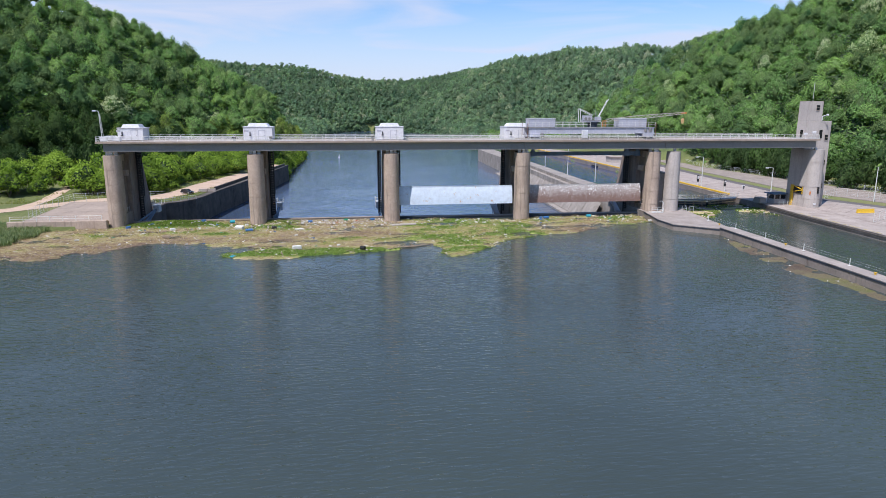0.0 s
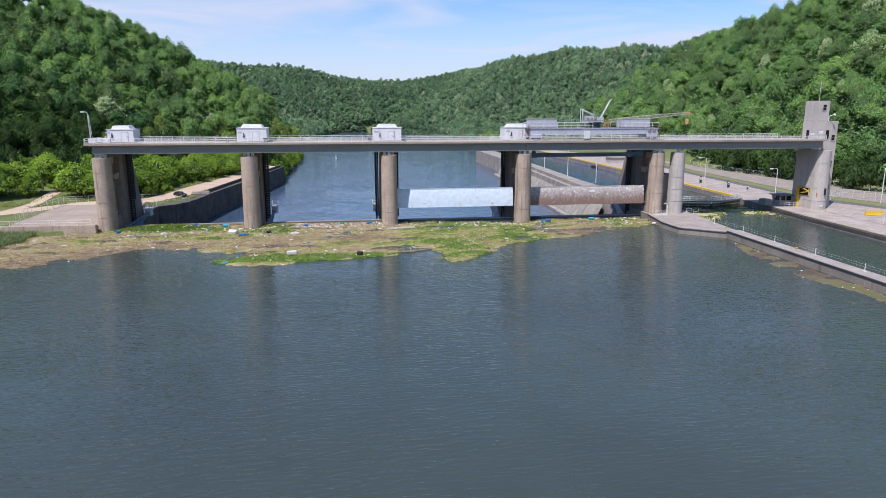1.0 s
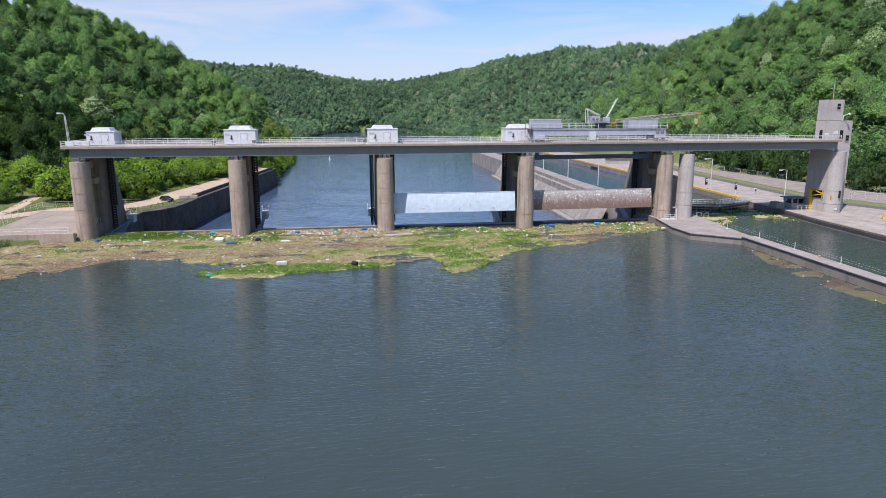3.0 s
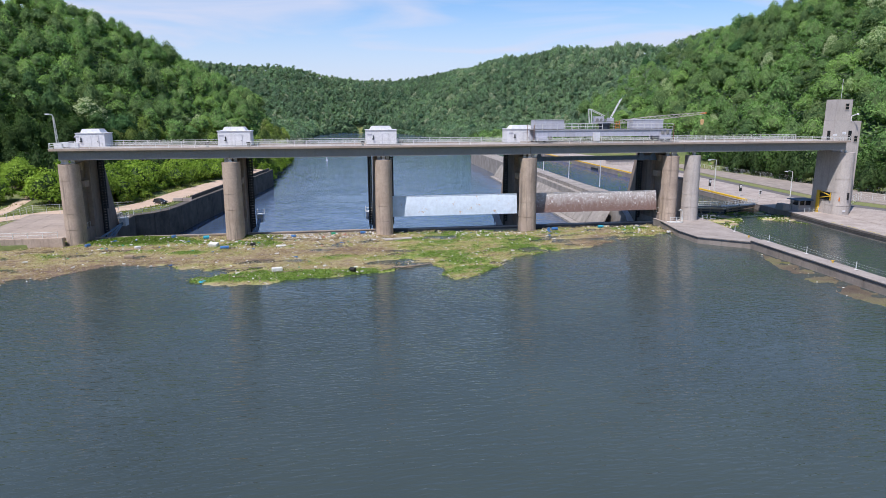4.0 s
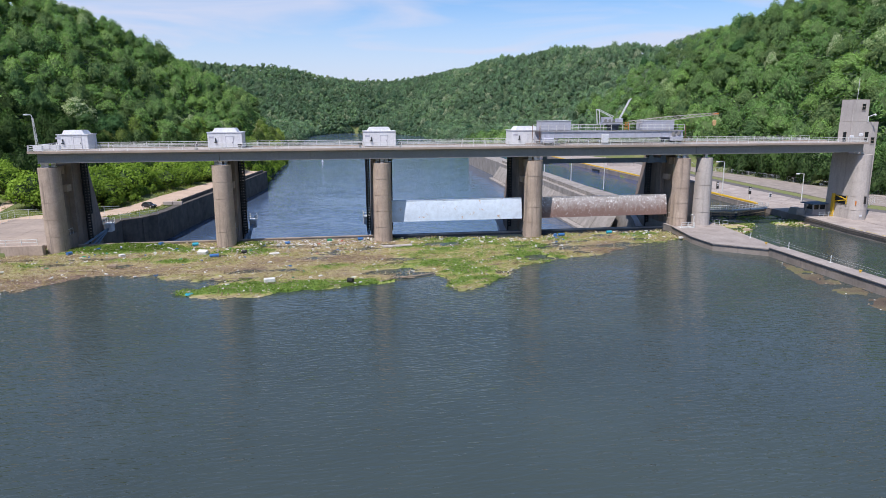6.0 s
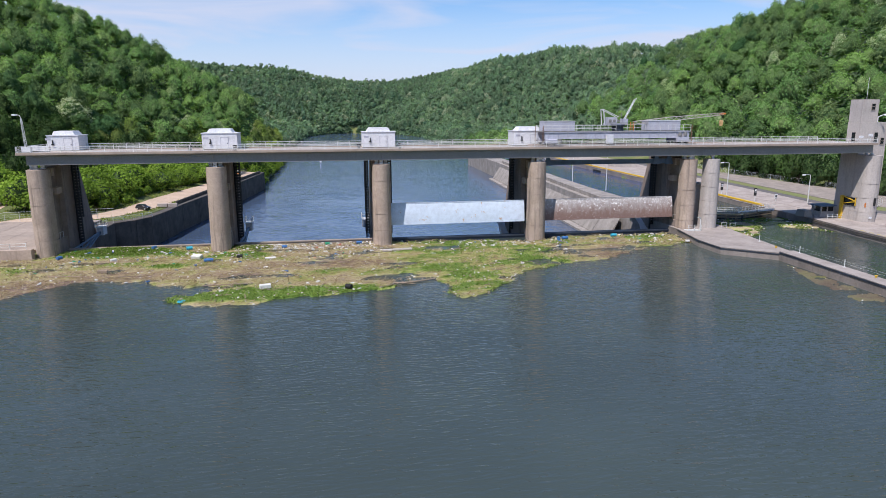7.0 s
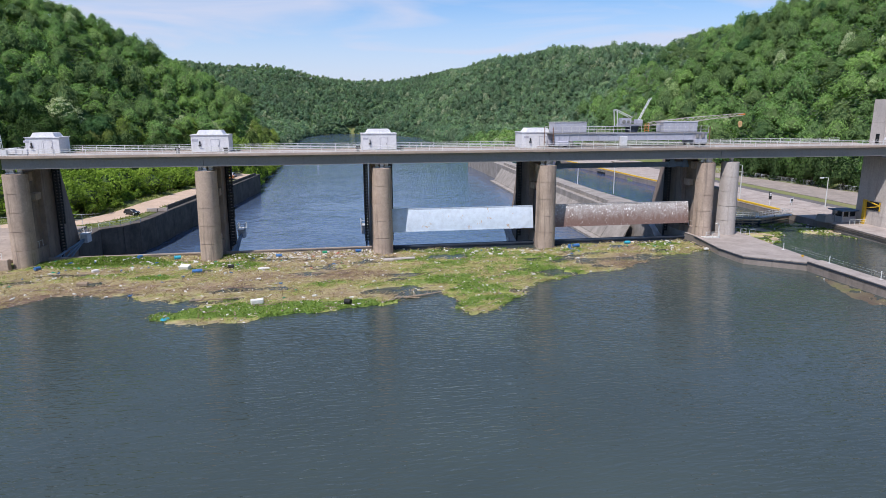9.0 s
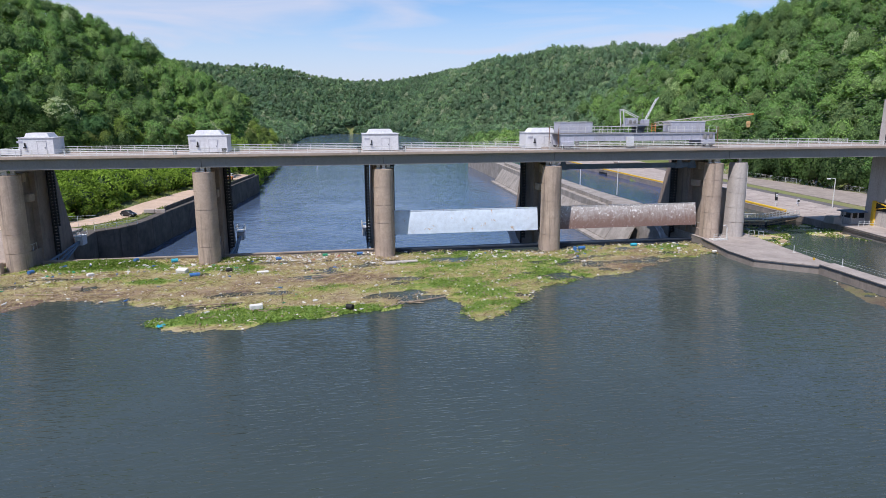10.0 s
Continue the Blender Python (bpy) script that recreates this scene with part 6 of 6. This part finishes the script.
place("foam_block", block_mesh(1.0, 0.7, 0.5, FOAM), -46.5, -4.6, 40, "cream foam lump on the wrack", "foam block", "foam blocks")
place("foam_block", block_mesh(0.8, 0.6, 0.4, FOAM), 57.2, -6.4, 10, "cream foam lump beside the guide wall", "foam block", "foam blocks")
place("foam_block", block_mesh(0.9, 0.4, 0.25, FOAM), -61.5, -14, 25, "white foam scrap on the straw", "foam block", "foam blocks")
place("plastic_drum", drum_mesh(0.42, 1.1, BLACK), -7.7, -29.6, -35, "black plastic drum lying on the weed", "drum", "drums on the mat")
place("plastic_drum", drum_mesh(0.35, 1.9, BLUE_PLASTIC), -30.6, -7.6, 10, "blue plastic drum lying on the wrack", "drum", "drums on the mat")
place("plastic_drum", drum_mesh(0.40, 1.3, TEAL_PLASTIC), -35.7, 2.4, 20, "turquoise plastic drum against the dam", "drum", "drums on the mat")
place("plastic_drum", drum_mesh(0.35, 1.1, BLUE_PLASTIC), -41.8, 2.6, 70, "blue plastic drum against the dam", "drum", "drums on the mat")
place("plastic_drum", drum_mesh(0.35, 1.1, BLUE_PLASTIC), -56.2, -1.4, 60, "blue plastic drum beside the dam pier", "drum", "drums on the mat")
place("plastic_drum", drum_mesh(0.32, 1.2, BLUE_PLASTIC), -18.8, 1.6, 5, "blue plastic drum against the dam", "drum", "drums on the mat")
place("plastic_drum", drum_mesh(0.34, 1.3, BLUE_PLASTIC), -5.0, 3.4, 0, "blue plastic drum against the dam", "drum", "drums on the mat")
place("plastic_drum", drum_mesh(0.40, 1.0, BLUE_PLASTIC), 33.6, 0.0, 70, "blue plastic drum beside the dam pier", "drum", "drums on the mat")
place("plastic_drum", drum_mesh(0.38, 1.6, BLUE_PLASTIC), 35.0, 0.4, 10, "blue plastic drum beside the dam pier", "drum", "drums on the mat")
place("plastic_drum", drum_mesh(0.36, 1.4, TEAL_PLASTIC), 45.6, 1.4, 0, "turquoise plastic drum against the dam", "drum", "drums on the mat")
place("plastic_drum", drum_mesh(0.33, 1.0, GREEN_PLASTIC), -11.0, 3.2, 15, "green plastic drum against the dam", "drum", "drums on the mat")
place("plastic_drum", drum_mesh(0.36, 1.2, BLACK), -25.8, -5.5, 10, "dark plastic drum on the wrack", "drum", "drums on the mat")
m = Mesh()
for k in range(10):
    g2 = random.Random(k)
    x, y = g2.uniform(-0.7, 0.7), g2.uniform(-0.35, 0.35)
    m.add([(x - 0.4, y - 0.3, 0.1), (x + 0.4, y - 0.25, 0.12), (x + 0.35, y + 0.3, 0.1), (x - 0.35, y + 0.25, 0.1), (x, y, g2.uniform(0.35, 0.6))], [(0, 1, 4), (1, 2, 4), (2, 3, 4), (3, 0, 4)])
place("plastic_tarp", mesh_data("plastic_tarp", m, TEAL_PLASTIC), -29.6, -32.2, 30, "crumpled turquoise plastic tarp at the mat's tip", "tarp", "", -0.03, 0.62)
p = thing("dock_float", (1.6, -4.6, UP + 0.05), "broken grey metal dock float in front of a pier", "float")
p.scale = (0.74, 0.9, 0.9)
for k in range(3):
    part("float", Mesh().tube((-3.6 + 2.5 * k, 0.4 * (k - 1), 0.25), (-1.4 + 2.5 * k, 0.35 * (k - 1), 0.25), 0.32, 10), CONCRETE_GREY, p)
part("frame", Mesh().bar((-3.8, -0.4, 0.35), (3.6, -0.1, 0.4), 0.14).bar((-3.8, 0.5, 0.35), (3.6, 0.7, 0.4), 0.14), CONCRETE_GREY, p)
BOTTLES = [bottle_mesh(mt) for mt in (FOAM, FOAM, FOAM, BLUE_PLASTIC, FOAM, FOAM, GREEN_PLASTIC, FOAM)]
for _ in range(220):
    x, y = g.uniform(-56, 56), g.uniform(-30, 4) if g.random() < 0.35 else g.uniform(-5, 4)
    if mat_cover(np.array([x]), np.array([y]), MAT)[0]:
        place("plastic_bottle", g.choice(BOTTLES), x, y, g.uniform(0, 360), "empty plastic bottle on the floating mat", "bottle", "bottles on the mat", 0.0, g.uniform(1.0, 1.7))



# rough grass on the left bank
ROAD = np.array(smooth_line([(-95, 23), (-80, 39), (-66, 42.5), (-59.5, 54), (-55, 78), (-50, 108), (-46.5, 130), (-45, 160)], 10))
x, y = rng.uniform(-100, -42, 60000), rng.uniform(37, 165, 60000)
gap = np.min(np.hypot(x[:, None] - ROAD[None, :, 0], y[:, None] - ROAD[None, :, 1]), axis=1)
ok = (x < along(LEFT_SHORE, y) - 1.5) & (gap > 3.1) & (gap < 16) & (fractal(x * 0.25, y * 0.25, 77) > 0.42)
x, y = x[ok], y[ok]
n = len(x)
strips("rough_grass", x, y, ground_height(x, y) - 0.05, rng.uniform(0.25, 0.7, n), rng.uniform(0.06, 0.14, n), rng.uniform(0.6, 0.97, n), GRASS_BLADE, "rough yellow-green grass on the river bank", "grass")


# ---- woods ----
def ico_sphere(sub):
    bm = bmesh.new()
    bmesh.ops.create_icosphere(bm, subdivisions=sub, radius=1.0)
    v = np.array([q.co[:] for q in bm.verts])
    f = np.array([[q.index for q in g.verts] for g in bm.faces])
    bm.free()
    return v, f


def crown_shape(g, leaves, leaf, lobes, sub, tall=1.0, ragged=0.06):
    """One crown about the origin, about 1 wide to each side: leaves on the outside of a heap of lobes, and the inner mass.
    Returns leaf corners (n, 3, 3), core corners, core faces."""
    d = g.normal(size=(lobes, 3))
    d /= np.linalg.norm(d, axis=1, keepdims=True)
    d[:, 2] = np.abs(d[:, 2]) * 1.25 - 0.45
    c = d * g.uniform(0.40, 0.80, (lobes, 1))
    c[0] = (g.uniform(-0.12, 0.12), g.uniform(-0.12, 0.12), 0.50)
    big = 0.46 - 0.006 * lobes
    r = g.uniform(big * 0.5, big, lobes)
    r[0] = 0.40
    pts, nrm = [], []
    have = 0
    while have < leaves:
        k = g.choice(lobes, leaves * 2, p=r ** 2 / np.sum(r ** 2))
        n = g.normal(size=(leaves * 2, 3))
        n /= np.linalg.norm(n, axis=1, keepdims=True)
        p = c[k] + n * r[k][:, None]
        gap = np.linalg.norm(p[:, None, :] - c[None], axis=2) / r[None]
        gap[np.arange(len(k)), k] = 9.0
        ok = (gap.min(axis=1) > 0.97) & (n[:, 2] > g.uniform(-1.1, 0.3, len(k)))
        pts.append(p[ok]); nrm.append(n[ok])
        have += int(ok.sum())
    p, n = np.concatenate(pts)[:leaves], np.concatenate(nrm)[:leaves]
    twig = np.sin(p @ g.normal(size=(3, 3)) * 9.0).sum(axis=1)
    p = p + n * (twig * ragged * 0.5 + g.normal(0, ragged, leaves))[:, None]
    t = n + np.array([0, 0, 0.25]) + g.normal(scale=0.5, size=n.shape)
    t /= np.linalg.norm(t, axis=1, keepdims=True)
    u = np.cross(t, g.normal(size=n.shape))
    u /= np.linalg.norm(u, axis=1, keepdims=True) + 1e-9
    w = np.cross(t, u)
    s = leaf * g.uniform(0.6, 1.35, (leaves, 1))
    P = np.stack([p - u * s * g.uniform(0.6, 1.2, s.shape) - w * s * 0.6, p + u * s * g.uniform(0.6, 1.2, s.shape) - w * s * 0.6, p + w * s * g.uniform(0.7, 1.3, s.shape)], axis=1)
    iv, itri = ico_sphere(sub)
    b = iv @ c.T
    q = b ** 2 - np.sum(c ** 2, axis=1)[None] + (r ** 2)[None]
    reach = np.where(q > 0, b + np.sqrt(np.maximum(q, 0)), 0.0).max(axis=1)
    core = iv * np.maximum(reach * 0.86, 0.3)[:, None]
    P[..., 2] *= tall
    core[:, 2] *= tall
    return P, core, itri


def shapes(count, leaves, leaf, lobes, sub, seed):
    return [crown_shape(np.random.default_rng(seed + k), leaves, leaf, lobes, sub, 0.85 + 0.5 * (k % 4) / 3) for k in range(count)]


SHAPES = {
    "near": shapes(16, 1250, 0.053, 30, 2, 1000),
    "mid": shapes(14, 210, 0.12, 18, 1, 2000),
    "far": shapes(14, 84, 0.20, 8, 1, 3000),
}


def forest(name, rng, pts, height, radius, detail, label, material=None):
    """Many trees as one mesh of leaves with their inner mass under it."""
    kinds = SHAPES[detail]
    seat = {"near": 0.48, "mid": 0.38, "far": 0.32}[detail]
    pick = rng.integers(0, len(kinds), len(pts))
    lush = np.clip(rng.beta(1.6, 1.9, len(pts)) * 0.8 + 0.9 * (fractal(pts[:, 0] * 0.02 + 40, pts[:, 1] * 0.02 + 40, 91) - 0.5) + 0.1, 0, 1)
    lush = np.where(rng.random(len(pts)) < 0.025, 1.0, lush)
    turn = rng.uniform(0, 2 * np.pi, len(pts))
    V, T, CV, CF, CT = [], [], [], [], []
    base = 0
    for k, (P, core, tri) in enumerate(kinds):
        i = np.nonzero(pick == k)[0]
        if not len(i):
            continue
        cs, sn = np.cos(turn[i])[:, None], np.sin(turn[i])[:, None]
        wide, high = radius[i][:, None], (radius[i] * rng.uniform(0.85, 1.2, len(i)))[:, None]

        def put(q):
            x, y = q[None, :, 0] * cs - q[None, :, 1] * sn, q[None, :, 0] * sn + q[None, :, 1] * cs
            return np.stack([x * wide + pts[i, 0][:, None], y * wide + pts[i, 1][:, None], q[None, :, 2] * high + (pts[i, 2] + height[i] * seat)[:, None]], -1)
        leaf = put(P.reshape(-1, 3)).reshape(-1, 3)
        V.append(leaf)
        T.append(np.repeat(lush[i], len(P) * 3))
        C = put(core)
        CV.append(C.reshape(-1, 3))
        CF.append((tri[None] + (np.arange(len(i)) * len(core))[:, None, None]).reshape(-1, 3) + base)
        # The lowered tint paints shade between the leaves onto the inner mass.
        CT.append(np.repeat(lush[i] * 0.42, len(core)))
        base += len(i) * len(core)
    V = np.concatenate(V)
    ob = new(name, arrays_mesh(name, V, np.arange(len(V)).reshape(-1, 3), material or LEAF, np.concatenate(T), tris=True))
    tagged(ob, label, "trees", kind="stuff")
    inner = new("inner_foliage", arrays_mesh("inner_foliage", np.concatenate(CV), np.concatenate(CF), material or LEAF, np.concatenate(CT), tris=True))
    inner.parent = ob
    tagged(inner, kind="stuff")
    return ob


def scatter(rng, x0, x1, y0, y1, radii, tight, test):
    """Tree places with room for each crown: radius and position."""
    mean = (radii[0] + radii[1]) / 2
    n = int((x1 - x0) * (y1 - y0) / (mean * mean) * 2.2)
    x, y = rng.uniform(x0, x1, n), rng.uniform(y0, y1, n)
    r = rng.uniform(*radii, n) * np.where(rng.random(n) < 0.15, 1.2, 1.0)
    ok = test(x, y)
    x, y, r = x[ok], y[ok], r[ok]
    cell = radii[1] * 2.4 * tight
    grid, keep = {}, []
    for k, (a, b, c) in enumerate(zip(x.tolist(), y.tolist(), r.tolist())):
        i, j = int(a // cell), int(b // cell)
        if all((a - p) ** 2 + (b - q) ** 2 > ((c + s) * tight) ** 2 for di in (-1, 0, 1) for dj in (-1, 0, 1) for p, q, s in grid.get((i + di, j + dj), ())):
            grid.setdefault((i, j), []).append((a, b, c))
            keep.append(k)
    x, y, r = x[keep], y[keep], r[keep]
    return np.stack([x, y, ground_height(x, y)], -1), r


def wooded(x, y, edge):
    h = land_height(x, y)
    inside = np.minimum(x - along(LEFT_SHORE, y), along(RIGHT_SHORE, y) - x)
    inside = np.where(y > 984, -60.0, inside)
    return (inside < -edge) & ((h > 1.2) | (y > 300))


rng = np.random.default_rng(5)
VIEW_R = lambda x, y: y > (x + 10) / 0.93 - 170        # the part of the hill within the camera's view, with a margin
VIEW_L = lambda x, y: y > (-x - 10) / 0.50 - 185
foot = lambda x, y: wooded(x, y, 36) & (x > 143 + 0.14 * np.maximum(y - 100, 0))

CREST_R = [(-60, 345), (0, 335), (186, 306), (257, 300), (400, 318), (568, 362), (690, 340), (862, 296), (978, 248), (1180, 190)]
CREST_L = [(-60, -345), (0, -330), (250, -235), (350, -180), (425, -128), (470, -110)]
this_side = lambda x, y: np.where(x > 0, x < along(CREST_R, y) + 14, x > along(CREST_L, y) - 14)


foot_left = lambda x, y: (land_height(x, y) < 15) & (y < 185)        # the foot of the left hill


def stand(name, area, test, hs, rs, detail, label, material=None, tight=0.68):
    pts, r = scatter(rng, *area, rs, tight, test)
    return forest(name, rng, pts, rng.uniform(*hs, len(pts)) + (r - rs[0]) * 0.8, r, detail, label, material)


chance = lambda x, y: np.mod(np.sin(x * 12.9898 + y * 78.233) * 43758.5453, 1.0)
NEAR, FAR = "dense green broadleaf wood on a steep hillside", "distant green wood on the valley side"
stand("woods_right", (140, 325, -60, 420), lambda x, y: foot(x, y) & VIEW_R(x, y) & this_side(x, y) & (y + 150 * chance(x, y) < 420), (11, 21), (3.6, 7.4), "near", NEAR)
stand("woods_right_outer", (140, 340, -160, 330), lambda x, y: foot(x, y) & ~VIEW_R(x, y), (11, 17), (4.6, 6.4), "far", NEAR)
stand("woods_far_right", (60, 400, 270, 1180), lambda x, y: wooded(x, y, 4) & this_side(x, y) & (y + 150 * chance(x, y) >= 420) & ((x > 150) | (y > 420)), (9, 17), (3.2, 6.6), "mid", FAR, LEAF_HAZE, 0.58)
stand("woods_shore_right", (92, 143, 300, 420), lambda x, y: wooded(x, y, 3), (9, 15), (3.8, 5.6), "mid", "green trees along the far river bank")
stand("woods_left", (-310, -62, 40, 470), lambda x, y: wooded(x, y, 26) & (land_height(x, y) > 1.5) & VIEW_L(x, y) & this_side(x, y) & ~foot_left(x, y), (11, 22), (3.6, 7.2), "near", NEAR)
stand("woods_foot_left", (-200, -62, 50, 190), lambda x, y: wooded(x, y, 24) & (land_height(x, y) > 0.6) & foot_left(x, y) & VIEW_L(x, y), (11, 18), (3.4, 5.8), "near", "hill-foot trees with shade put into the leaf colour", LEAF_SHADED)
stand("woods_left_outer", (-330, -100, -160, 420), lambda x, y: wooded(x, y, 26) & (land_height(x, y) > 1.5) & ~VIEW_L(x, y), (11, 17), (4.6, 6.4), "far", NEAR)
stand("woods_bank_left", (-150, -40, 165, 470), lambda x, y: wooded(x, y, 5) & (land_height(x, y) <= 6), (8, 15), (3.2, 5.8), "near", "light green trees along the river bank", LEAF_BANK)
stand("woods_far", (-420, 230, 470, 1180), lambda x, y: wooded(x, y, 2) & ((x < 60) | (y > 930)) & (y < 1172), (9, 18), (3.0, 6.4), "far", "distant wood on the closing ridge, haze in its leaf colour", LEAF_HAZE, 0.54)


def undergrowth(name, area, count, size, test, label, material):
    """Low leaves that hide the soil between the stems."""
    x, y = rng.uniform(area[0], area[1], count), rng.uniform(area[2], area[3], count)
    ok = test(x, y)
    x, y = x[ok], y[ok]
    n = len(x)
    c = np.stack([x, y, ground_height(x, y) + rng.uniform(0.2, 3.5, n)], -1)
    u = rng.normal(size=(n, 3)) * np.array([1, 1, 0.5])
    w = rng.normal(size=(n, 3)) * np.array([1, 1, 0.5])
    u /= np.linalg.norm(u, axis=1, keepdims=True)
    w = np.cross(np.cross(u, w), u)
    w /= np.linalg.norm(w, axis=1, keepdims=True)
    s = size * rng.uniform(0.6, 1.3, (n, 1))
    V = np.stack([c - u * s - w * s * 0.6, c + u * s - w * s * 0.6, c + w * s], 1).reshape(-1, 3)
    ob = new(name, arrays_mesh(name, V, np.arange(3 * n).reshape(-1, 3), material, np.repeat(rng.uniform(0, 0.7, n), 3), tris=True))
    return tagged(ob, label, "undergrowth", kind="stuff")


undergrowth("undergrowth", (140, 330, -60, 420), 130000, 0.75, lambda x, y: foot(x, y) & VIEW_R(x, y) & this_side(x, y), "low green undergrowth below the hillside trees", LEAF)
undergrowth("undergrowth", (-310, -48, 60, 470), 170000, 0.75, lambda x, y: wooded(x, y, 10) & (land_height(x, y) > 0.8) & VIEW_L(x, y) & this_side(x, y), "low green undergrowth below the hillside trees", LEAF)

undergrowth("undergrowth", (-140, 160, 880, 1060), 60000, 1.8, lambda x, y: wooded(x, y, 0.5), "green scrub along the far shore", LEAF_HAZE)

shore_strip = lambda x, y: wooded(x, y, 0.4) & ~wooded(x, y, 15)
undergrowth("undergrowth", (-80, 150, 320, 1000), 170000, 1.5, shore_strip, "green scrub along the lower river banks", LEAF_HAZE)


def plant_meshes(count, leaves, leaf, lobes, seed, tall, material):
    """Crowns of single plants, radius 1 and standing on the origin, as (leaves, core) meshes."""
    out = []
    for k in range(count):
        g = np.random.default_rng(seed + k)
        P, core, tri = crown_shape(g, leaves, leaf, lobes, 2, tall, 0.07)
        up = np.array([0, 0, 0.58])
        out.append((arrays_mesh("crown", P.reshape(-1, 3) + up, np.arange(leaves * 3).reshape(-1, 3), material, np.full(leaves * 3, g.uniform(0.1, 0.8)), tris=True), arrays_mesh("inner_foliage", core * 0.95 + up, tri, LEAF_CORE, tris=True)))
    return out


BUSHES = plant_meshes(8, 1100, 0.064, 18, 70, 0.8, LEAF_BUSH)
TREES = plant_meshes(5, 1100, 0.064, 16, 170, 1.0, LEAF_BANK)
SHADED_TREES = plant_meshes(4, 1100, 0.064, 16, 270, 1.0, LEAF_SHADED)
TRUNK = mesh_data("trunk", Mesh().tube((0, 0, -0.05), (0.02, 0, 0.5), 0.055, 8, 0.04).tube((0.02, 0, 0.5), (0.0, 0.02, 1.0), 0.04, 8, 0.02).tube((0.02, 0, 0.45), (0.3, 0.1, 0.85), 0.022, 6, 0.01).tube((0.02, 0, 0.5), (-0.25, -0.15, 0.95), 0.022, 6, 0.01), BARK)
STEM = mesh_data("stems", Mesh().tube((0, 0, -0.05), (0.2, 0.1, 0.7), 0.03, 6, 0.01).tube((0, 0, -0.05), (-0.25, 0.05, 0.7), 0.03, 6, 0.01).tube((0, 0, -0.05), (0.05, -0.25, 0.7), 0.03, 6, 0.01), BARK)


def plant(kind, x, y, r, seed, z=None):
    g = random.Random(seed)
    bush = kind == "bush"
    top = new(kind)
    z = float(ground_height(np.array([x]), np.array([y]))[0]) if z is None else z
    h = g.uniform(0.8, 1.45) * (1.0 if bush else 1.35)
    top.matrix_basis = pose(x, y, z, 0, 0, g.uniform(0, 360)) @ Matrix.Diagonal((r, r, r * h, 1))
    # Hill-foot trees take the leaf colour that has shade painted into it.
    crown, core = g.choice(BUSHES if bush else SHADED_TREES if x > 0 or y < 185 else TREES)
    c = new("crown", crown)
    c.parent = top
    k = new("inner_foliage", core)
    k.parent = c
    s = new("stems" if bush else "trunk", STEM if bush else TRUNK)
    s.parent = top
    if bush:
        tagged(top, "rounded bright green bush on the river bank", "bush", "bushes on the left bank")
    else:
        tagged(top, "leafy green broadleaf tree at the foot of the hill", "tree", "trees on the left bank")
    return top


g = random.Random(12)
# thicket between the dirt road and the hill
for k in range(150):
    y = 48 + 150 * (k / 150) ** 1.1
    x = along([(40, -69), (60, -66), (78, -65), (118, -55), (160, -51), (200, -50)], y) - abs(g.gauss(0, 8)) + (1.6 if y > 75 else 0.0)
    plant("bush", x, y + g.uniform(-3, 3), g.uniform(2.8, 5.0), k)
for k in range(90):
    y = 50 + 120 * (k / 90) ** 1.1
    x = along([(40, -66), (60, -63.5), (78, -62.5), (118, -53.5), (160, -49.5), (200, -49)], y) - abs(g.gauss(0, 1.6))
    plant("bush", x, y + g.uniform(-2, 2), g.uniform(0.9, 1.9), 1300 + k)
for k in range(60):
    plant("bush", g.uniform(-122, -80), g.uniform(44, 100), g.uniform(2.6, 5.2), 300 + k)
for k in range(24):
    plant("tree", g.uniform(-150, -112), g.uniform(62, 130), g.uniform(3.6, 5.2), 400 + k)
for k in range(60):
    y = g.uniform(70, 260)
    x = along([(40, -85), (95, -75), (125, -62), (200, -52), (260, -48)], y) - abs(g.gauss(0, 14)) - 4
    plant("tree", x, y, g.uniform(3.4, 5.2), 500 + k)
for k in range(90):
    plant("bush", -41.5 - abs(g.gauss(0, 5)), g.uniform(163, 330), g.uniform(2.2, 3.8), 700 + k)
for k in range(34):
    plant("tree", -44.5 - abs(g.gauss(0, 5)), g.uniform(166, 330), g.uniform(3.0, 4.6), 800 + k)
for k in range(26):
    plant("tree", 147 + g.uniform(-2.5, 3) - 0.0 * k, -25 + 6.0 * k, g.uniform(4.0, 5.6), 900 + k)
